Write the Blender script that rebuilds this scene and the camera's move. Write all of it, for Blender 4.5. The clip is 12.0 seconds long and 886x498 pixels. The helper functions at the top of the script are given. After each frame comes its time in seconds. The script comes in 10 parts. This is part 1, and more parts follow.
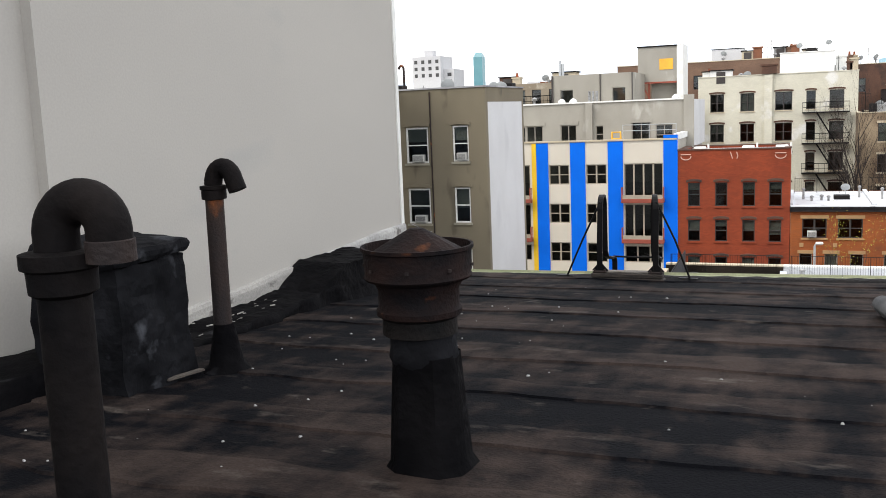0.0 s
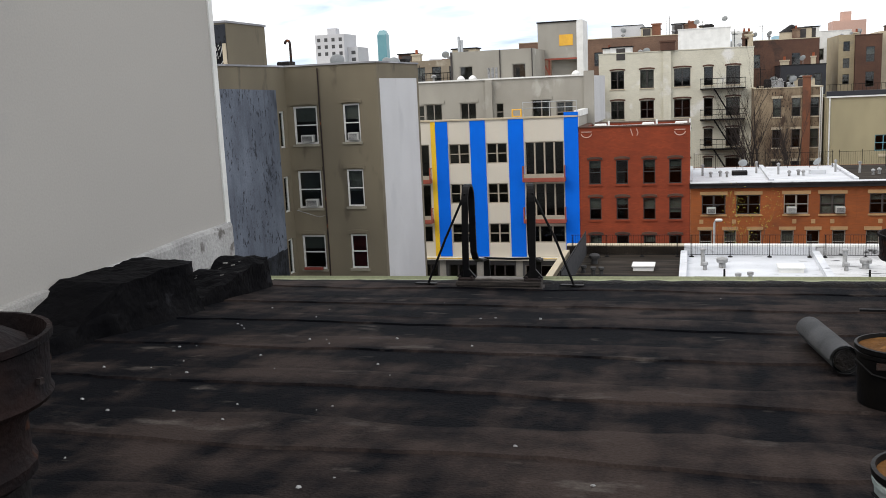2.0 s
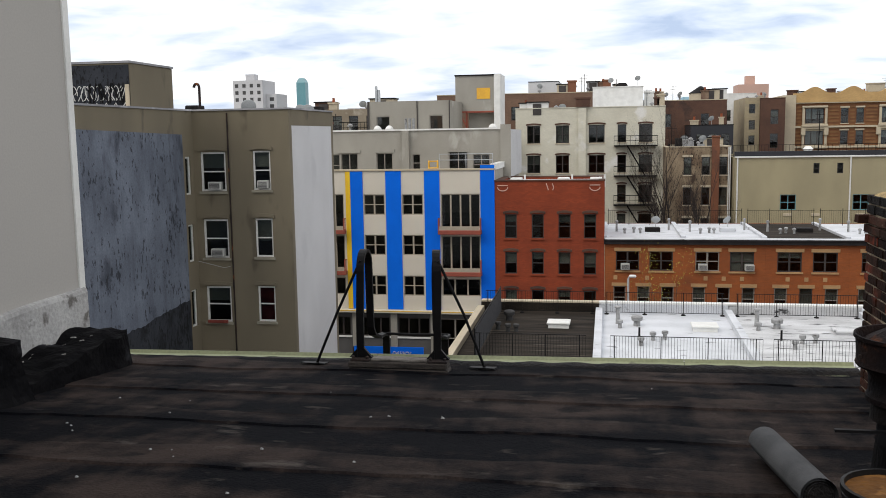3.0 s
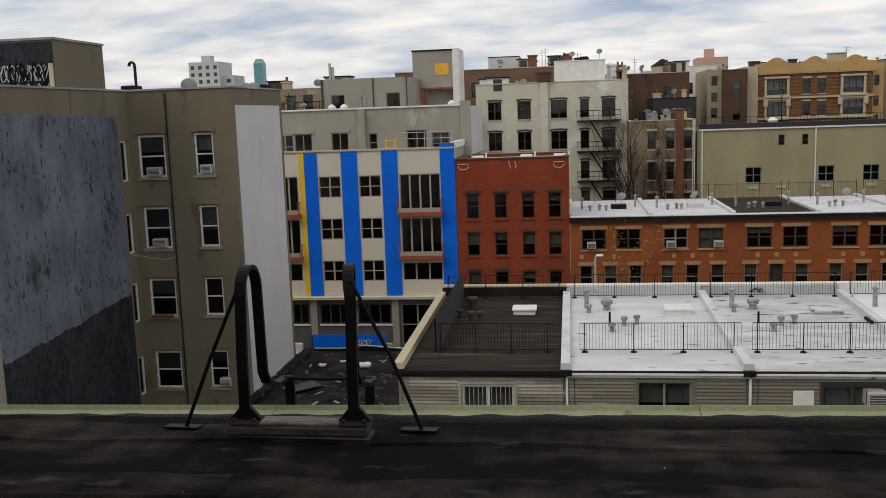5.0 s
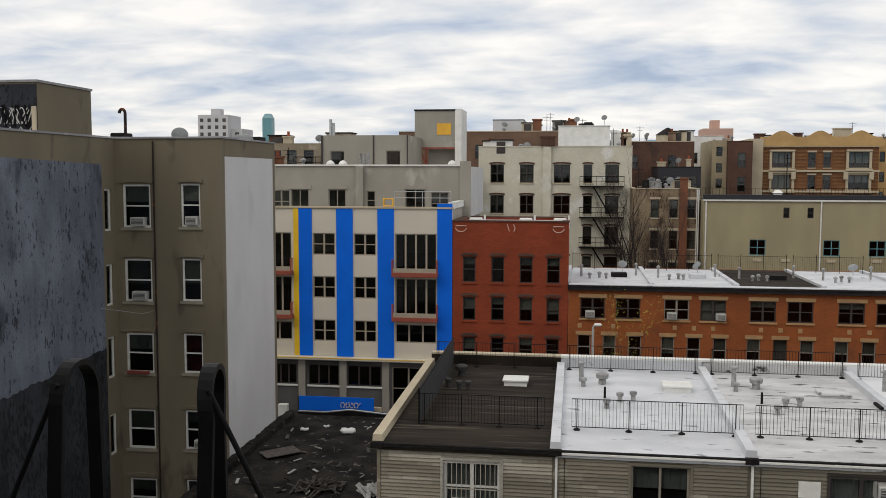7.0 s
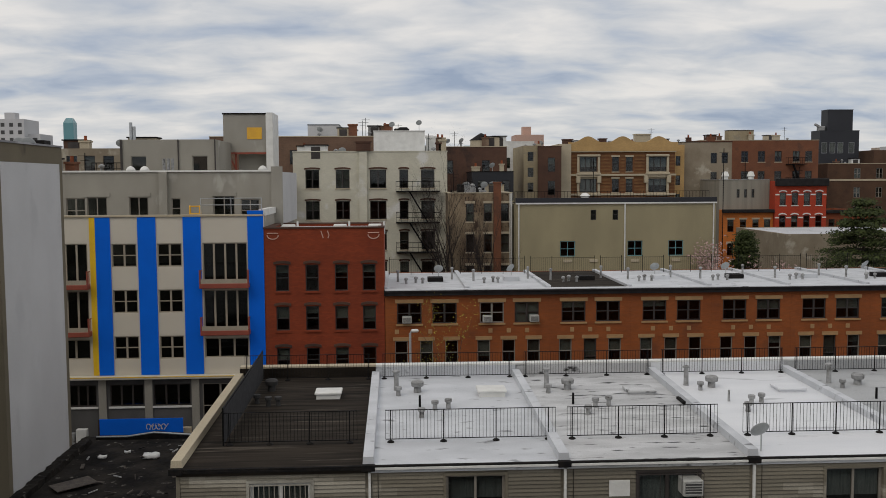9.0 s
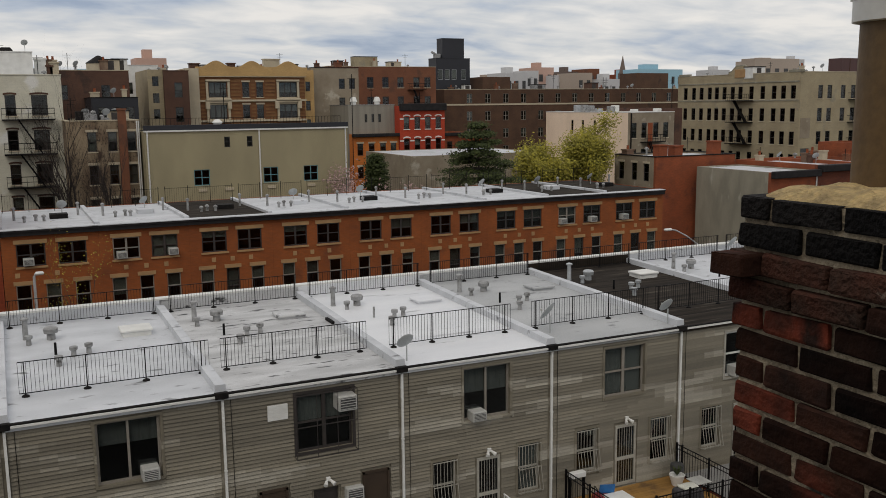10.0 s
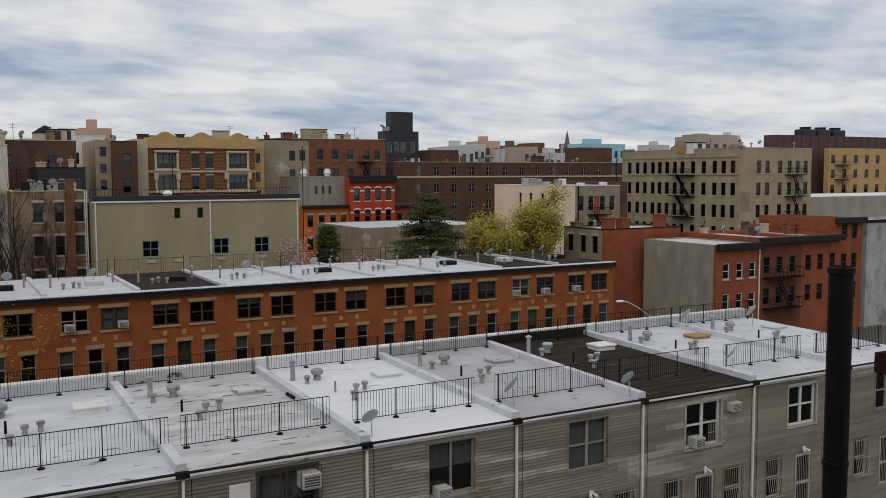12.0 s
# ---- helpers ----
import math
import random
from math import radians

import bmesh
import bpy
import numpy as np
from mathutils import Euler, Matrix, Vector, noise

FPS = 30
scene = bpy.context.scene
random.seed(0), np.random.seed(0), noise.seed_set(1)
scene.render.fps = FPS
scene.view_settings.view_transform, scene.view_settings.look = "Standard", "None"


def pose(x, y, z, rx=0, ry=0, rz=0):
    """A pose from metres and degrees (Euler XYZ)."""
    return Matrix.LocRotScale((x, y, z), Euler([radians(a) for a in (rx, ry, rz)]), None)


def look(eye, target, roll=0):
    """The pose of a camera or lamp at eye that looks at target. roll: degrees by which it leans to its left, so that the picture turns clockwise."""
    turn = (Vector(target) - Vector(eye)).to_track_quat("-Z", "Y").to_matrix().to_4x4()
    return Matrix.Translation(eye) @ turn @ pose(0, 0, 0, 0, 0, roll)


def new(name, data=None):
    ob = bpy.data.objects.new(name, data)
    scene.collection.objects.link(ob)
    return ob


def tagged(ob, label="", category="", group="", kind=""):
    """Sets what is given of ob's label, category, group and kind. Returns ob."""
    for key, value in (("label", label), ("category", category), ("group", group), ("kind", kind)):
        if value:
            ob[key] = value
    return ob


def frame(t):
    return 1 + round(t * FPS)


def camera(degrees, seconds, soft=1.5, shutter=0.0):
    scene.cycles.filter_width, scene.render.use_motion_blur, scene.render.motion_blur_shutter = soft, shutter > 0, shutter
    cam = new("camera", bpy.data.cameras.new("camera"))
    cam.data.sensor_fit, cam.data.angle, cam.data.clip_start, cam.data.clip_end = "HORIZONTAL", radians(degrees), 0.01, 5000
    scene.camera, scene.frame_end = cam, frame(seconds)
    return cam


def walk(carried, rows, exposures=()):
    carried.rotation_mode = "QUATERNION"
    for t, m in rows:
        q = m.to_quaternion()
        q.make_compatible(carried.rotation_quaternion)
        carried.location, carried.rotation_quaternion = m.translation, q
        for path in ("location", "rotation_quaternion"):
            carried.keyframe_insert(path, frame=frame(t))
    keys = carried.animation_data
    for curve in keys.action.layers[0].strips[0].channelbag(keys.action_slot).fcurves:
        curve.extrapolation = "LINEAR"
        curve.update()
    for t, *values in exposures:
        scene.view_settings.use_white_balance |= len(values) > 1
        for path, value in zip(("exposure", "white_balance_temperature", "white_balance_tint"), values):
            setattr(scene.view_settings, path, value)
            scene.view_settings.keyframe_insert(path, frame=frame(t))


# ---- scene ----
cam = camera(51.74, 12.0, soft=0.9)
# seconds, eye, target, roll
PATH = [
    (0, (0.133, 0.559, 1.927), (-0.587, 2.402, 1.633), -2.3),
    (0.5, (0.193, 1.035, 1.885), (-0.442, 2.899, 1.533), -3.7),
    (1, (0.238, 1.548, 1.9), (-0.363, 3.433, 1.605), -2.2),
    (1.5, (0.165, 2.078, 1.856), (-0.426, 3.965, 1.559), -2.3),
    (2, (0.111, 2.603, 1.832), (-0.421, 4.499, 1.485), -2.6),
    (2.5, (0.034, 3.158, 1.836), (-0.455, 5.07, 1.513), -1.5),
    (3, (0.004, 3.713, 1.838), (-0.351, 5.666, 1.592), -0.9),
    (3.2, (-0.01, 3.926, 1.815), (-0.404, 5.875, 1.594), -0.1),
    (4.8, (-0.072, 5.541, 1.734), (-0.449, 7.491, 1.497), -1.4),
    (5, (-0.105, 5.823, 1.752), (-0.384, 7.782, 1.459), -2.0),
    (5.5, (-0.08, 6.289, 1.755), (-0.403, 8.241, 1.464), -1.0),
    (6, (-0.036, 6.62, 1.753), (-0.422, 8.567, 1.507), -1.6),
    (6.5, (0.005, 6.944, 1.783), (-0.272, 8.911, 1.554), -0.7),
    (6.7, (0.028, 7.043, 1.758), (-0.25, 9.018, 1.604), -0.1),
    (8.3, (0.416, 8.123, 1.601), (0.134, 10.088, 1.357), 0.5),
    (8.5, (0.402, 8.217, 1.61), (0.177, 10.2, 1.478), 0.6),
    (9, (0.414, 8.299, 1.644), (0.518, 10.291, 1.494), -0.3),
    (9.5, (0.341, 8.362, 1.636), (0.656, 10.323, 1.399), 1.4),
    (10, (0.114, 8.546, 1.63), (0.972, 10.325, 1.315), -0.6),
    (10.5, (-0.132, 8.513, 1.62), (0.741, 10.276, 1.263), -1.2),
    (11, (-0.282, 8.574, 1.638), (0.789, 10.227, 1.29), -0.1),
    (11.5, (-0.372, 8.696, 1.657), (0.666, 10.387, 1.405), -0.1),
    (12, (-0.387, 8.789, 1.713), (0.586, 10.529, 1.551), -0.2),
]
EXPOSURES = [(0.0, 1.38, 6600, 10), (0.5, 1.31, 6580, 10), (1.0, 1.18, 6580, 10), (1.5, 1.00, 6560, 10), (2.0, 0.88, 6560, 10), (2.5, 0.84, 6560, 10), (3.2, 0.52, 6650, 10), (4.8, 0.21, 7000, 10), (5.0, 0.08, 6900, 10), (5.5, 0.34, 6950, 10), (6.0, 0.32, 7000, 10), (6.5, 0.2, 6850, 10), (8.5, 0.14, 6850, 10), (9.0, -0.23, 6750, 10), (9.5, -0.38, 6680, 10), (10.0, -0.18, 6830, 10), (10.5, 0.12, 7050, 10), (11.0, 0.36, 7150, 10), (11.5, 0.10, 6760, 10), (12.0, -0.2, 6550, 10)]
walk(cam, [(t, look(eye, target, roll)) for t, eye, target, roll in PATH], EXPOSURES)

# ---------------------------------------------------------------- light
world = bpy.data.worlds.new("overcast_sky")
scene.world = world
world.use_nodes = True
wt = world.node_tree
wt.nodes.clear()


def wn(kind, **sets):
    n = wt.nodes.new(kind)
    for k, v in sets.items():
        n.inputs[k].default_value = v
    return n


SUN_ELEV, SUN_AZ = 48.0, 222.0
sky = wn("ShaderNodeTexSky")
sky.sky_type = "NISHITA"
sky.sun_disc = False
sky.sun_elevation, sky.sun_rotation = radians(SUN_ELEV), radians(SUN_AZ)
coord = wn("ShaderNodeTexCoord")
sep = wn("ShaderNodeSeparateXYZ")
wt.links.new(coord.outputs["Generated"], sep.inputs[0])
low = wn("ShaderNodeMath")
low.operation = "MAXIMUM"
low.inputs[1].default_value = 0.0
wt.links.new(sep.outputs[2], low.inputs[0])
den = wn("ShaderNodeMath")
den.operation = "ADD"
den.inputs[1].default_value = 0.17
wt.links.new(low.outputs[0], den.inputs[0])
flat = []
for axis in (0, 1):
    d = wn("ShaderNodeMath")
    d.operation = "DIVIDE"
    wt.links.new(sep.outputs[axis], d.inputs[0])
    wt.links.new(den.outputs[0], d.inputs[1])
    flat.append(d)
plane = wn("ShaderNodeCombineXYZ")
wt.links.new(flat[0].outputs[0], plane.inputs[0])
wt.links.new(flat[1].outputs[0], plane.inputs[1])
turned = wn("ShaderNodeMapping")
turned.inputs["Rotation"].default_value = (0, 0, radians(5))
turned.inputs["Scale"].default_value = (0.95, 1.25, 1)
wt.links.new(plane.outputs[0], turned.inputs[0])
big = wn("ShaderNodeTexNoise", Scale=1.25, Detail=6.0, Roughness=0.48, Distortion=0.15)
wt.links.new(turned.outputs[0], big.inputs["Vector"])
small = wn("ShaderNodeTexNoise", Scale=3.9, Detail=5.0, Roughness=0.52, Distortion=0.4)
wt.links.new(turned.outputs[0], small.inputs["Vector"])
both = wn("ShaderNodeMath")
both.operation = "MULTIPLY_ADD"
both.inputs[1].default_value = 0.46
wt.links.new(small.outputs[0], both.inputs[0])
wt.links.new(big.outputs[0], both.inputs[2])
# The cover thins overhead and lies brightest along the horizon.
cover = both.outputs[0]
for lo, hi, lift in ((0.06, 0.20, 0.085), (0.030, 0.004, 0.10)):
    lift_by = wn("ShaderNodeMapRange")
    lift_by.interpolation_type = "SMOOTHSTEP"
    for k, value in ((1, lo), (2, hi), (4, lift)):
        lift_by.inputs[k].default_value = value
    wt.links.new(low.outputs[0], lift_by.inputs[0])
    added = wn("ShaderNodeMath")
    added.operation = "ADD"
    wt.links.new(cover, added.inputs[0])
    wt.links.new(lift_by.outputs[0], added.inputs[1])
    cover = added.outputs[0]
ramp = wn("ShaderNodeValToRGB")
ramp.color_ramp.elements[0].position, ramp.color_ramp.elements[0].color = 0.52, (0.385, 0.475, 0.645, 1)
ramp.color_ramp.elements[1].position, ramp.color_ramp.elements[1].color = 0.90, (1.0, 0.99, 0.99, 1)
mid = ramp.color_ramp.elements.new(0.62)
mid.color = (0.545, 0.622, 0.76, 1)
mid = ramp.color_ramp.elements.new(0.74)
mid.color = (0.75, 0.785, 0.845, 1)
wt.links.new(cover, ramp.inputs[0])
sky_bg = wn("ShaderNodeBackground", Strength=0.06)
wt.links.new(sky.outputs[0], sky_bg.inputs[0])
cloud_bg = wn("ShaderNodeBackground", Strength=0.98)
wt.links.new(ramp.outputs[0], cloud_bg.inputs[0])
mixed = wn("ShaderNodeMixShader", Fac=0.86)
wt.links.new(sky_bg.outputs[0], mixed.inputs[1])
wt.links.new(cloud_bg.outputs[0], mixed.inputs[2])
world_out = wn("ShaderNodeOutputWorld")
wt.links.new(mixed.outputs[0], world_out.inputs[0])

sun_data = bpy.data.lights.new("sun", "SUN")
sun_data.energy, sun_data.angle, sun_data.color = 0.75, radians(30), (1.0, 0.92, 0.82)
sun = new("sun", sun_data)
sun.matrix_world = look((math.sin(radians(SUN_AZ)) * 60, math.cos(radians(SUN_AZ)) * 60, 60 * math.tan(radians(SUN_ELEV))), (0, 0, 0))


# ---------------------------------------------------------------- materials
def surface(name, colour, other=None, size=1.0, rough=0.85, metal=0.0, bump=0.15, fine=40.0, streak=(1, 1, 1), island=0.0, spec=0.4,
            spots=None, spot_size=3.0, spot_at=0.62, each=0.0, speck=1.0, boards=None):
    """A weathered surface: two tones in large patches, fine grain, stains, relief, tone by piece."""
    m = bpy.data.materials.new(name)
    m.use_nodes = True
    t = m.node_tree
    bsdf = t.nodes["Principled BSDF"]
    bsdf.inputs["Roughness"].default_value, bsdf.inputs["Metallic"].default_value = rough, metal
    bsdf.inputs["Specular IOR Level"].default_value = spec
    geo = t.nodes.new("ShaderNodeNewGeometry")
    stretch = t.nodes.new("ShaderNodeVectorMath")
    stretch.operation = "MULTIPLY"
    stretch.inputs[1].default_value = streak
    t.links.new(geo.outputs["Position"], stretch.inputs[0])
    if boards:
        shift, snap = t.nodes.new("ShaderNodeVectorMath"), t.nodes.new("ShaderNodeVectorMath")
        snap.operation = "SNAP"
        shift.inputs[1].default_value = (0, 0, -boards[1])
        snap.inputs[1].default_value = (0.4, 0.001, boards[0])
        t.links.new(geo.outputs["Position"], shift.inputs[0])
        t.links.new(shift.outputs[0], snap.inputs[0])
        t.links.new(snap.outputs[0], stretch.inputs[0])

    def grain(scale, detail, vec=None):
        n = t.nodes.new("ShaderNodeTexNoise")
        n.inputs["Scale"].default_value, n.inputs["Detail"].default_value = scale, detail
        t.links.new((vec or stretch).outputs[0], n.inputs["Vector"])
        return n

    def blend(kind, fac, a, b):
        n = t.nodes.new("ShaderNodeMix")
        n.data_type, n.blend_type = "RGBA", kind
        for src, i in ((fac, 0), (a, 6), (b, 7)):
            if hasattr(src, "outputs"):
                t.links.new(src.outputs[2] if src.bl_idname == "ShaderNodeMix" else src.outputs[0], n.inputs[i])
            else:
                n.inputs[i].default_value = src if i == 0 else (*src, 1)
        return n

    def spread(node, lo, hi, a, b):
        n = t.nodes.new("ShaderNodeMapRange")
        n.inputs[1].default_value, n.inputs[2].default_value, n.inputs[3].default_value, n.inputs[4].default_value = lo, hi, a, b
        t.links.new(node.outputs[0], n.inputs[0])
        return n

    other = other or tuple(c * 0.72 for c in colour)
    patches = grain(size, 5)
    tone = blend("MIX", spread(patches, 0.35, 0.65, 0, 1), colour, other)
    if spots:
        tone = blend("MIX", spread(grain(spot_size, 6), spot_at, spot_at + 0.08, 0, 1), tone, spots)
    fine_grain = grain(fine, 3, geo)
    shade = t.nodes.new("ShaderNodeMapRange")
    shade.inputs[1].default_value, shade.inputs[2].default_value, shade.inputs[3].default_value, shade.inputs[4].default_value = 0.3, 0.7, 1 - 0.16 * speck, 1 + 0.14 * speck
    t.links.new(fine_grain.outputs[0], shade.inputs[0])
    tone = blend("MULTIPLY", 1.0, tone, shade)
    if island or each:
        src = t.nodes.new("ShaderNodeNewGeometry") if island else t.nodes.new("ShaderNodeObjectInfo")
        vary = t.nodes.new("ShaderNodeMapRange")
        span = island or each
        vary.inputs[3].default_value, vary.inputs[4].default_value = 1 - span, 1 + span
        t.links.new(src.outputs["Random Per Island" if island else "Random"], vary.inputs[0])
        tone = blend("MULTIPLY", 1.0, tone, vary)
    t.links.new(tone.outputs[2], bsdf.inputs["Base Color"])
    if bump:
        b = t.nodes.new("ShaderNodeBump")
        b.inputs["Strength"].default_value, b.inputs["Distance"].default_value = bump, 0.02
        t.links.new(fine_grain.outputs[0], b.inputs["Height"])
        t.links.new(b.outputs[0], bsdf.inputs["Normal"])
    return m


def roofing_felt(name, brown):
    """Old tarred felt: blue-black where tar is left, browned where it has worn, streaked down the fall and scuffed."""
    m = bpy.data.materials.new(name)
    m.use_nodes = True
    t = m.node_tree
    bsdf = t.nodes["Principled BSDF"]
    bsdf.inputs["Roughness"].default_value, bsdf.inputs["Specular IOR Level"].default_value = 0.88, 0.05
    geo = t.nodes.new("ShaderNodeNewGeometry")

    def grain(stretch, detail, rough=0.55):
        mul = t.nodes.new("ShaderNodeVectorMath")
        mul.operation = "MULTIPLY"
        mul.inputs[1].default_value = stretch
        t.links.new(geo.outputs["Position"], mul.inputs[0])
        n = t.nodes.new("ShaderNodeTexNoise")
        n.inputs["Scale"].default_value, n.inputs["Detail"].default_value, n.inputs["Roughness"].default_value = 1.0, detail, rough
        t.links.new(mul.outputs[0], n.inputs["Vector"])
        return n.outputs[0]

    def ramped(src, lo, hi, a=0.0, b=1.0):
        n = t.nodes.new("ShaderNodeMapRange")
        for slot, val in zip((1, 2, 3, 4), (lo, hi, a, b)):
            n.inputs[slot].default_value = val
        t.links.new(src, n.inputs[0])
        return n.outputs[0]

    def maths(kind, a, b):
        n = t.nodes.new("ShaderNodeMath")
        n.operation = kind
        for slot, val in enumerate((a, b)):
            if isinstance(val, float):
                n.inputs[slot].default_value = val
            else:
                t.links.new(val, n.inputs[slot])
        return n.outputs[0]

    def blend(fac, a, b, kind="MIX"):
        n = t.nodes.new("ShaderNodeMix")
        n.data_type, n.blend_type = "RGBA", kind
        for slot, val in ((0, fac), (6, a), (7, b)):
            if isinstance(val, tuple):
                n.inputs[slot].default_value = (*val, 1)
            elif isinstance(val, float):
                n.inputs[slot].default_value = val
            else:
                t.links.new(val, n.inputs[slot])
        return n.outputs[2]

    patches = grain((0.7, 1.7, 1.0), 4.0, 0.55)
    streaks = grain((4.2, 1.1, 1.0), 4.0, 0.6)
    blots = grain((3.4, 4.6, 1.0), 4.0, 0.6)
    worn = maths("ADD", maths("ADD", patches, maths("MULTIPLY", streaks, 0.70)), maths("MULTIPLY", blots, 0.60))
    worn = maths("ADD", worn, brown)
    tone = blend(ramped(worn, 1.09, 1.42), (0.0031, 0.0034, 0.0048), (0.041, 0.0303, 0.0262))
    scuff = ramped(grain((2.6, 5.5, 1.0), 5.0, 0.60), 0.63 - 0.40 * brown, 0.74)
    tone = blend(maths("MULTIPLY", scuff, 0.7), tone, (0.095, 0.082, 0.072))
    tar_drip = ramped(grain((3.1, 3.4, 1.0), 5.0, 0.6), 0.63, 0.70)
    tone = blend(maths("MULTIPLY", tar_drip, 0.7), tone, (0.006, 0.006, 0.007))
    fine = grain((70.0, 70.0, 70.0), 3.0)
    tone = blend(1.0, tone, ramped(fine, 0.3, 0.7, 0.82, 1.16), "MULTIPLY")
    t.links.new(tone, bsdf.inputs["Base Color"])
    b = t.nodes.new("ShaderNodeBump")
    b.inputs["Strength"].default_value, b.inputs["Distance"].default_value = 0.5, 0.02
    t.links.new(maths("ADD", maths("MULTIPLY", blots, 1.2), fine), b.inputs["Height"])
    t.links.new(b.outputs[0], bsdf.inputs["Normal"])
    return m


def masonry(name, colour, other, joint, width=0.21, height=0.068, rough=0.9, patch=None, show=0.8):
    """Brickwork far off, in courses of true size, with worn patches."""
    m = surface(name, colour, other, size=0.6, rough=rough, bump=0.1, spots=patch, spot_size=0.5, spot_at=0.60)
    t = m.node_tree
    bsdf = t.nodes["Principled BSDF"]
    geo = t.nodes.new("ShaderNodeNewGeometry")
    s = t.nodes.new("ShaderNodeSeparateXYZ")
    t.links.new(geo.outputs["Position"], s.inputs[0])
    along = t.nodes.new("ShaderNodeMath")
    t.links.new(s.outputs[0], along.inputs[0])
    t.links.new(s.outputs[1], along.inputs[1])
    v = t.nodes.new("ShaderNodeCombineXYZ")
    t.links.new(along.outputs[0], v.inputs[0])
    t.links.new(s.outputs[2], v.inputs[1])
    bricks = t.nodes.new("ShaderNodeTexBrick")
    bricks.inputs["Scale"].default_value = 1.0
    bricks.inputs["Brick Width"].default_value, bricks.inputs["Row Height"].default_value = width, height
    bricks.inputs["Mortar Size"].default_value = 0.007
    bricks.inputs["Color1"].default_value, bricks.inputs["Color2"].default_value = (1.12, 1.1, 1.08, 1), (0.82, 0.82, 0.84, 1)
    bricks.inputs["Mortar"].default_value = (*(j / max(c, 0.02) for j, c in zip(joint, colour)), 1)
    t.links.new(v.outputs[0], bricks.inputs["Vector"])
    old = bsdf.inputs["Base Color"].links[0].from_socket
    mul = t.nodes.new("ShaderNodeMix")
    mul.data_type, mul.blend_type = "RGBA", "MULTIPLY"
    mul.inputs[0].default_value = show
    t.links.new(old, mul.inputs[6])
    t.links.new(bricks.outputs[0], mul.inputs[7])
    t.links.new(mul.outputs[2], bsdf.inputs["Base Color"])
    return m


def window_glass():
    m = bpy.data.materials.new("window_glass")
    m.use_nodes = True
    t = m.node_tree
    t.nodes.clear()
    out = t.nodes.new("ShaderNodeOutputMaterial")
    mix, clear, gloss, fres = (t.nodes.new(k) for k in ("ShaderNodeMixShader", "ShaderNodeBsdfTransparent", "ShaderNodeBsdfGlossy", "ShaderNodeFresnel"))
    clear.inputs[0].default_value = (0.52, 0.55, 0.55, 1)
    gloss.inputs[0].default_value = (0.9, 0.93, 0.95, 1)
    gloss.inputs["Roughness"].default_value = 0.03
    fres.inputs[0].default_value = 1.46
    t.links.new(fres.outputs[0], mix.inputs[0])
    t.links.new(clear.outputs[0], mix.inputs[1])
    t.links.new(gloss.outputs[0], mix.inputs[2])
    t.links.new(mix.outputs[0], out.inputs[0])
    return m


def stained_render(name, light, dark, stain, pit, pit_at, size):
    """Cement render: broad soft patches, stains run down it, and it is pitted."""
    m = surface(name, light, dark, size=size, rough=0.95, bump=0.35, fine=14, streak=(1, 1, 0.6), spots=stain, spot_size=size * 0.9, spot_at=0.57, speck=0.8)
    t = m.node_tree
    bsdf = t.nodes["Principled BSDF"]
    geo = t.nodes.new("ShaderNodeNewGeometry")
    made = []
    for stretch, detail in (((2.2, 2.2, 0.32), 4.0), ((8.5, 8.5, 3.6), 5.0), ((0.9, 0.9, 0.5), 3.0)):
        v, n = t.nodes.new("ShaderNodeVectorMath"), t.nodes.new("ShaderNodeTexNoise")
        v.operation = "MULTIPLY"
        v.inputs[1].default_value = stretch
        n.inputs["Scale"].default_value, n.inputs["Detail"].default_value, n.inputs["Roughness"].default_value = 1.0, detail, 0.6
        t.links.new(geo.outputs["Position"], v.inputs[0])
        t.links.new(v.outputs[0], n.inputs["Vector"])
        made.append(n.outputs[0])
    tone = bsdf.inputs["Base Color"].links[0].from_socket
    runs, pits = t.nodes.new("ShaderNodeMapRange"), t.nodes.new("ShaderNodeMapRange")
    where = t.nodes.new("ShaderNodeMath")
    where.operation = "MULTIPLY_ADD"
    where.inputs[1].default_value = 0.35
    t.links.new(made[2], where.inputs[0])
    t.links.new(made[1], where.inputs[2])
    for node, src, lo, hi, top in ((runs, made[0], 0.50, 0.78, 0.62), (pits, where.outputs[0], pit_at, pit_at + 0.05, 0.85)):
        node.inputs[1].default_value, node.inputs[2].default_value, node.inputs[4].default_value = lo, hi, top
        t.links.new(src, node.inputs[0])
    for fac, shade in ((runs, stain), (pits, pit)):
        mix = t.nodes.new("ShaderNodeMix")
        mix.data_type = "RGBA"
        mix.inputs[7].default_value = (*shade, 1)
        t.links.new(fac.outputs[0], mix.inputs[0])
        t.links.new(tone, mix.inputs[6])
        tone = mix.outputs[2]
    t.links.new(tone, bsdf.inputs["Base Color"])
    return m


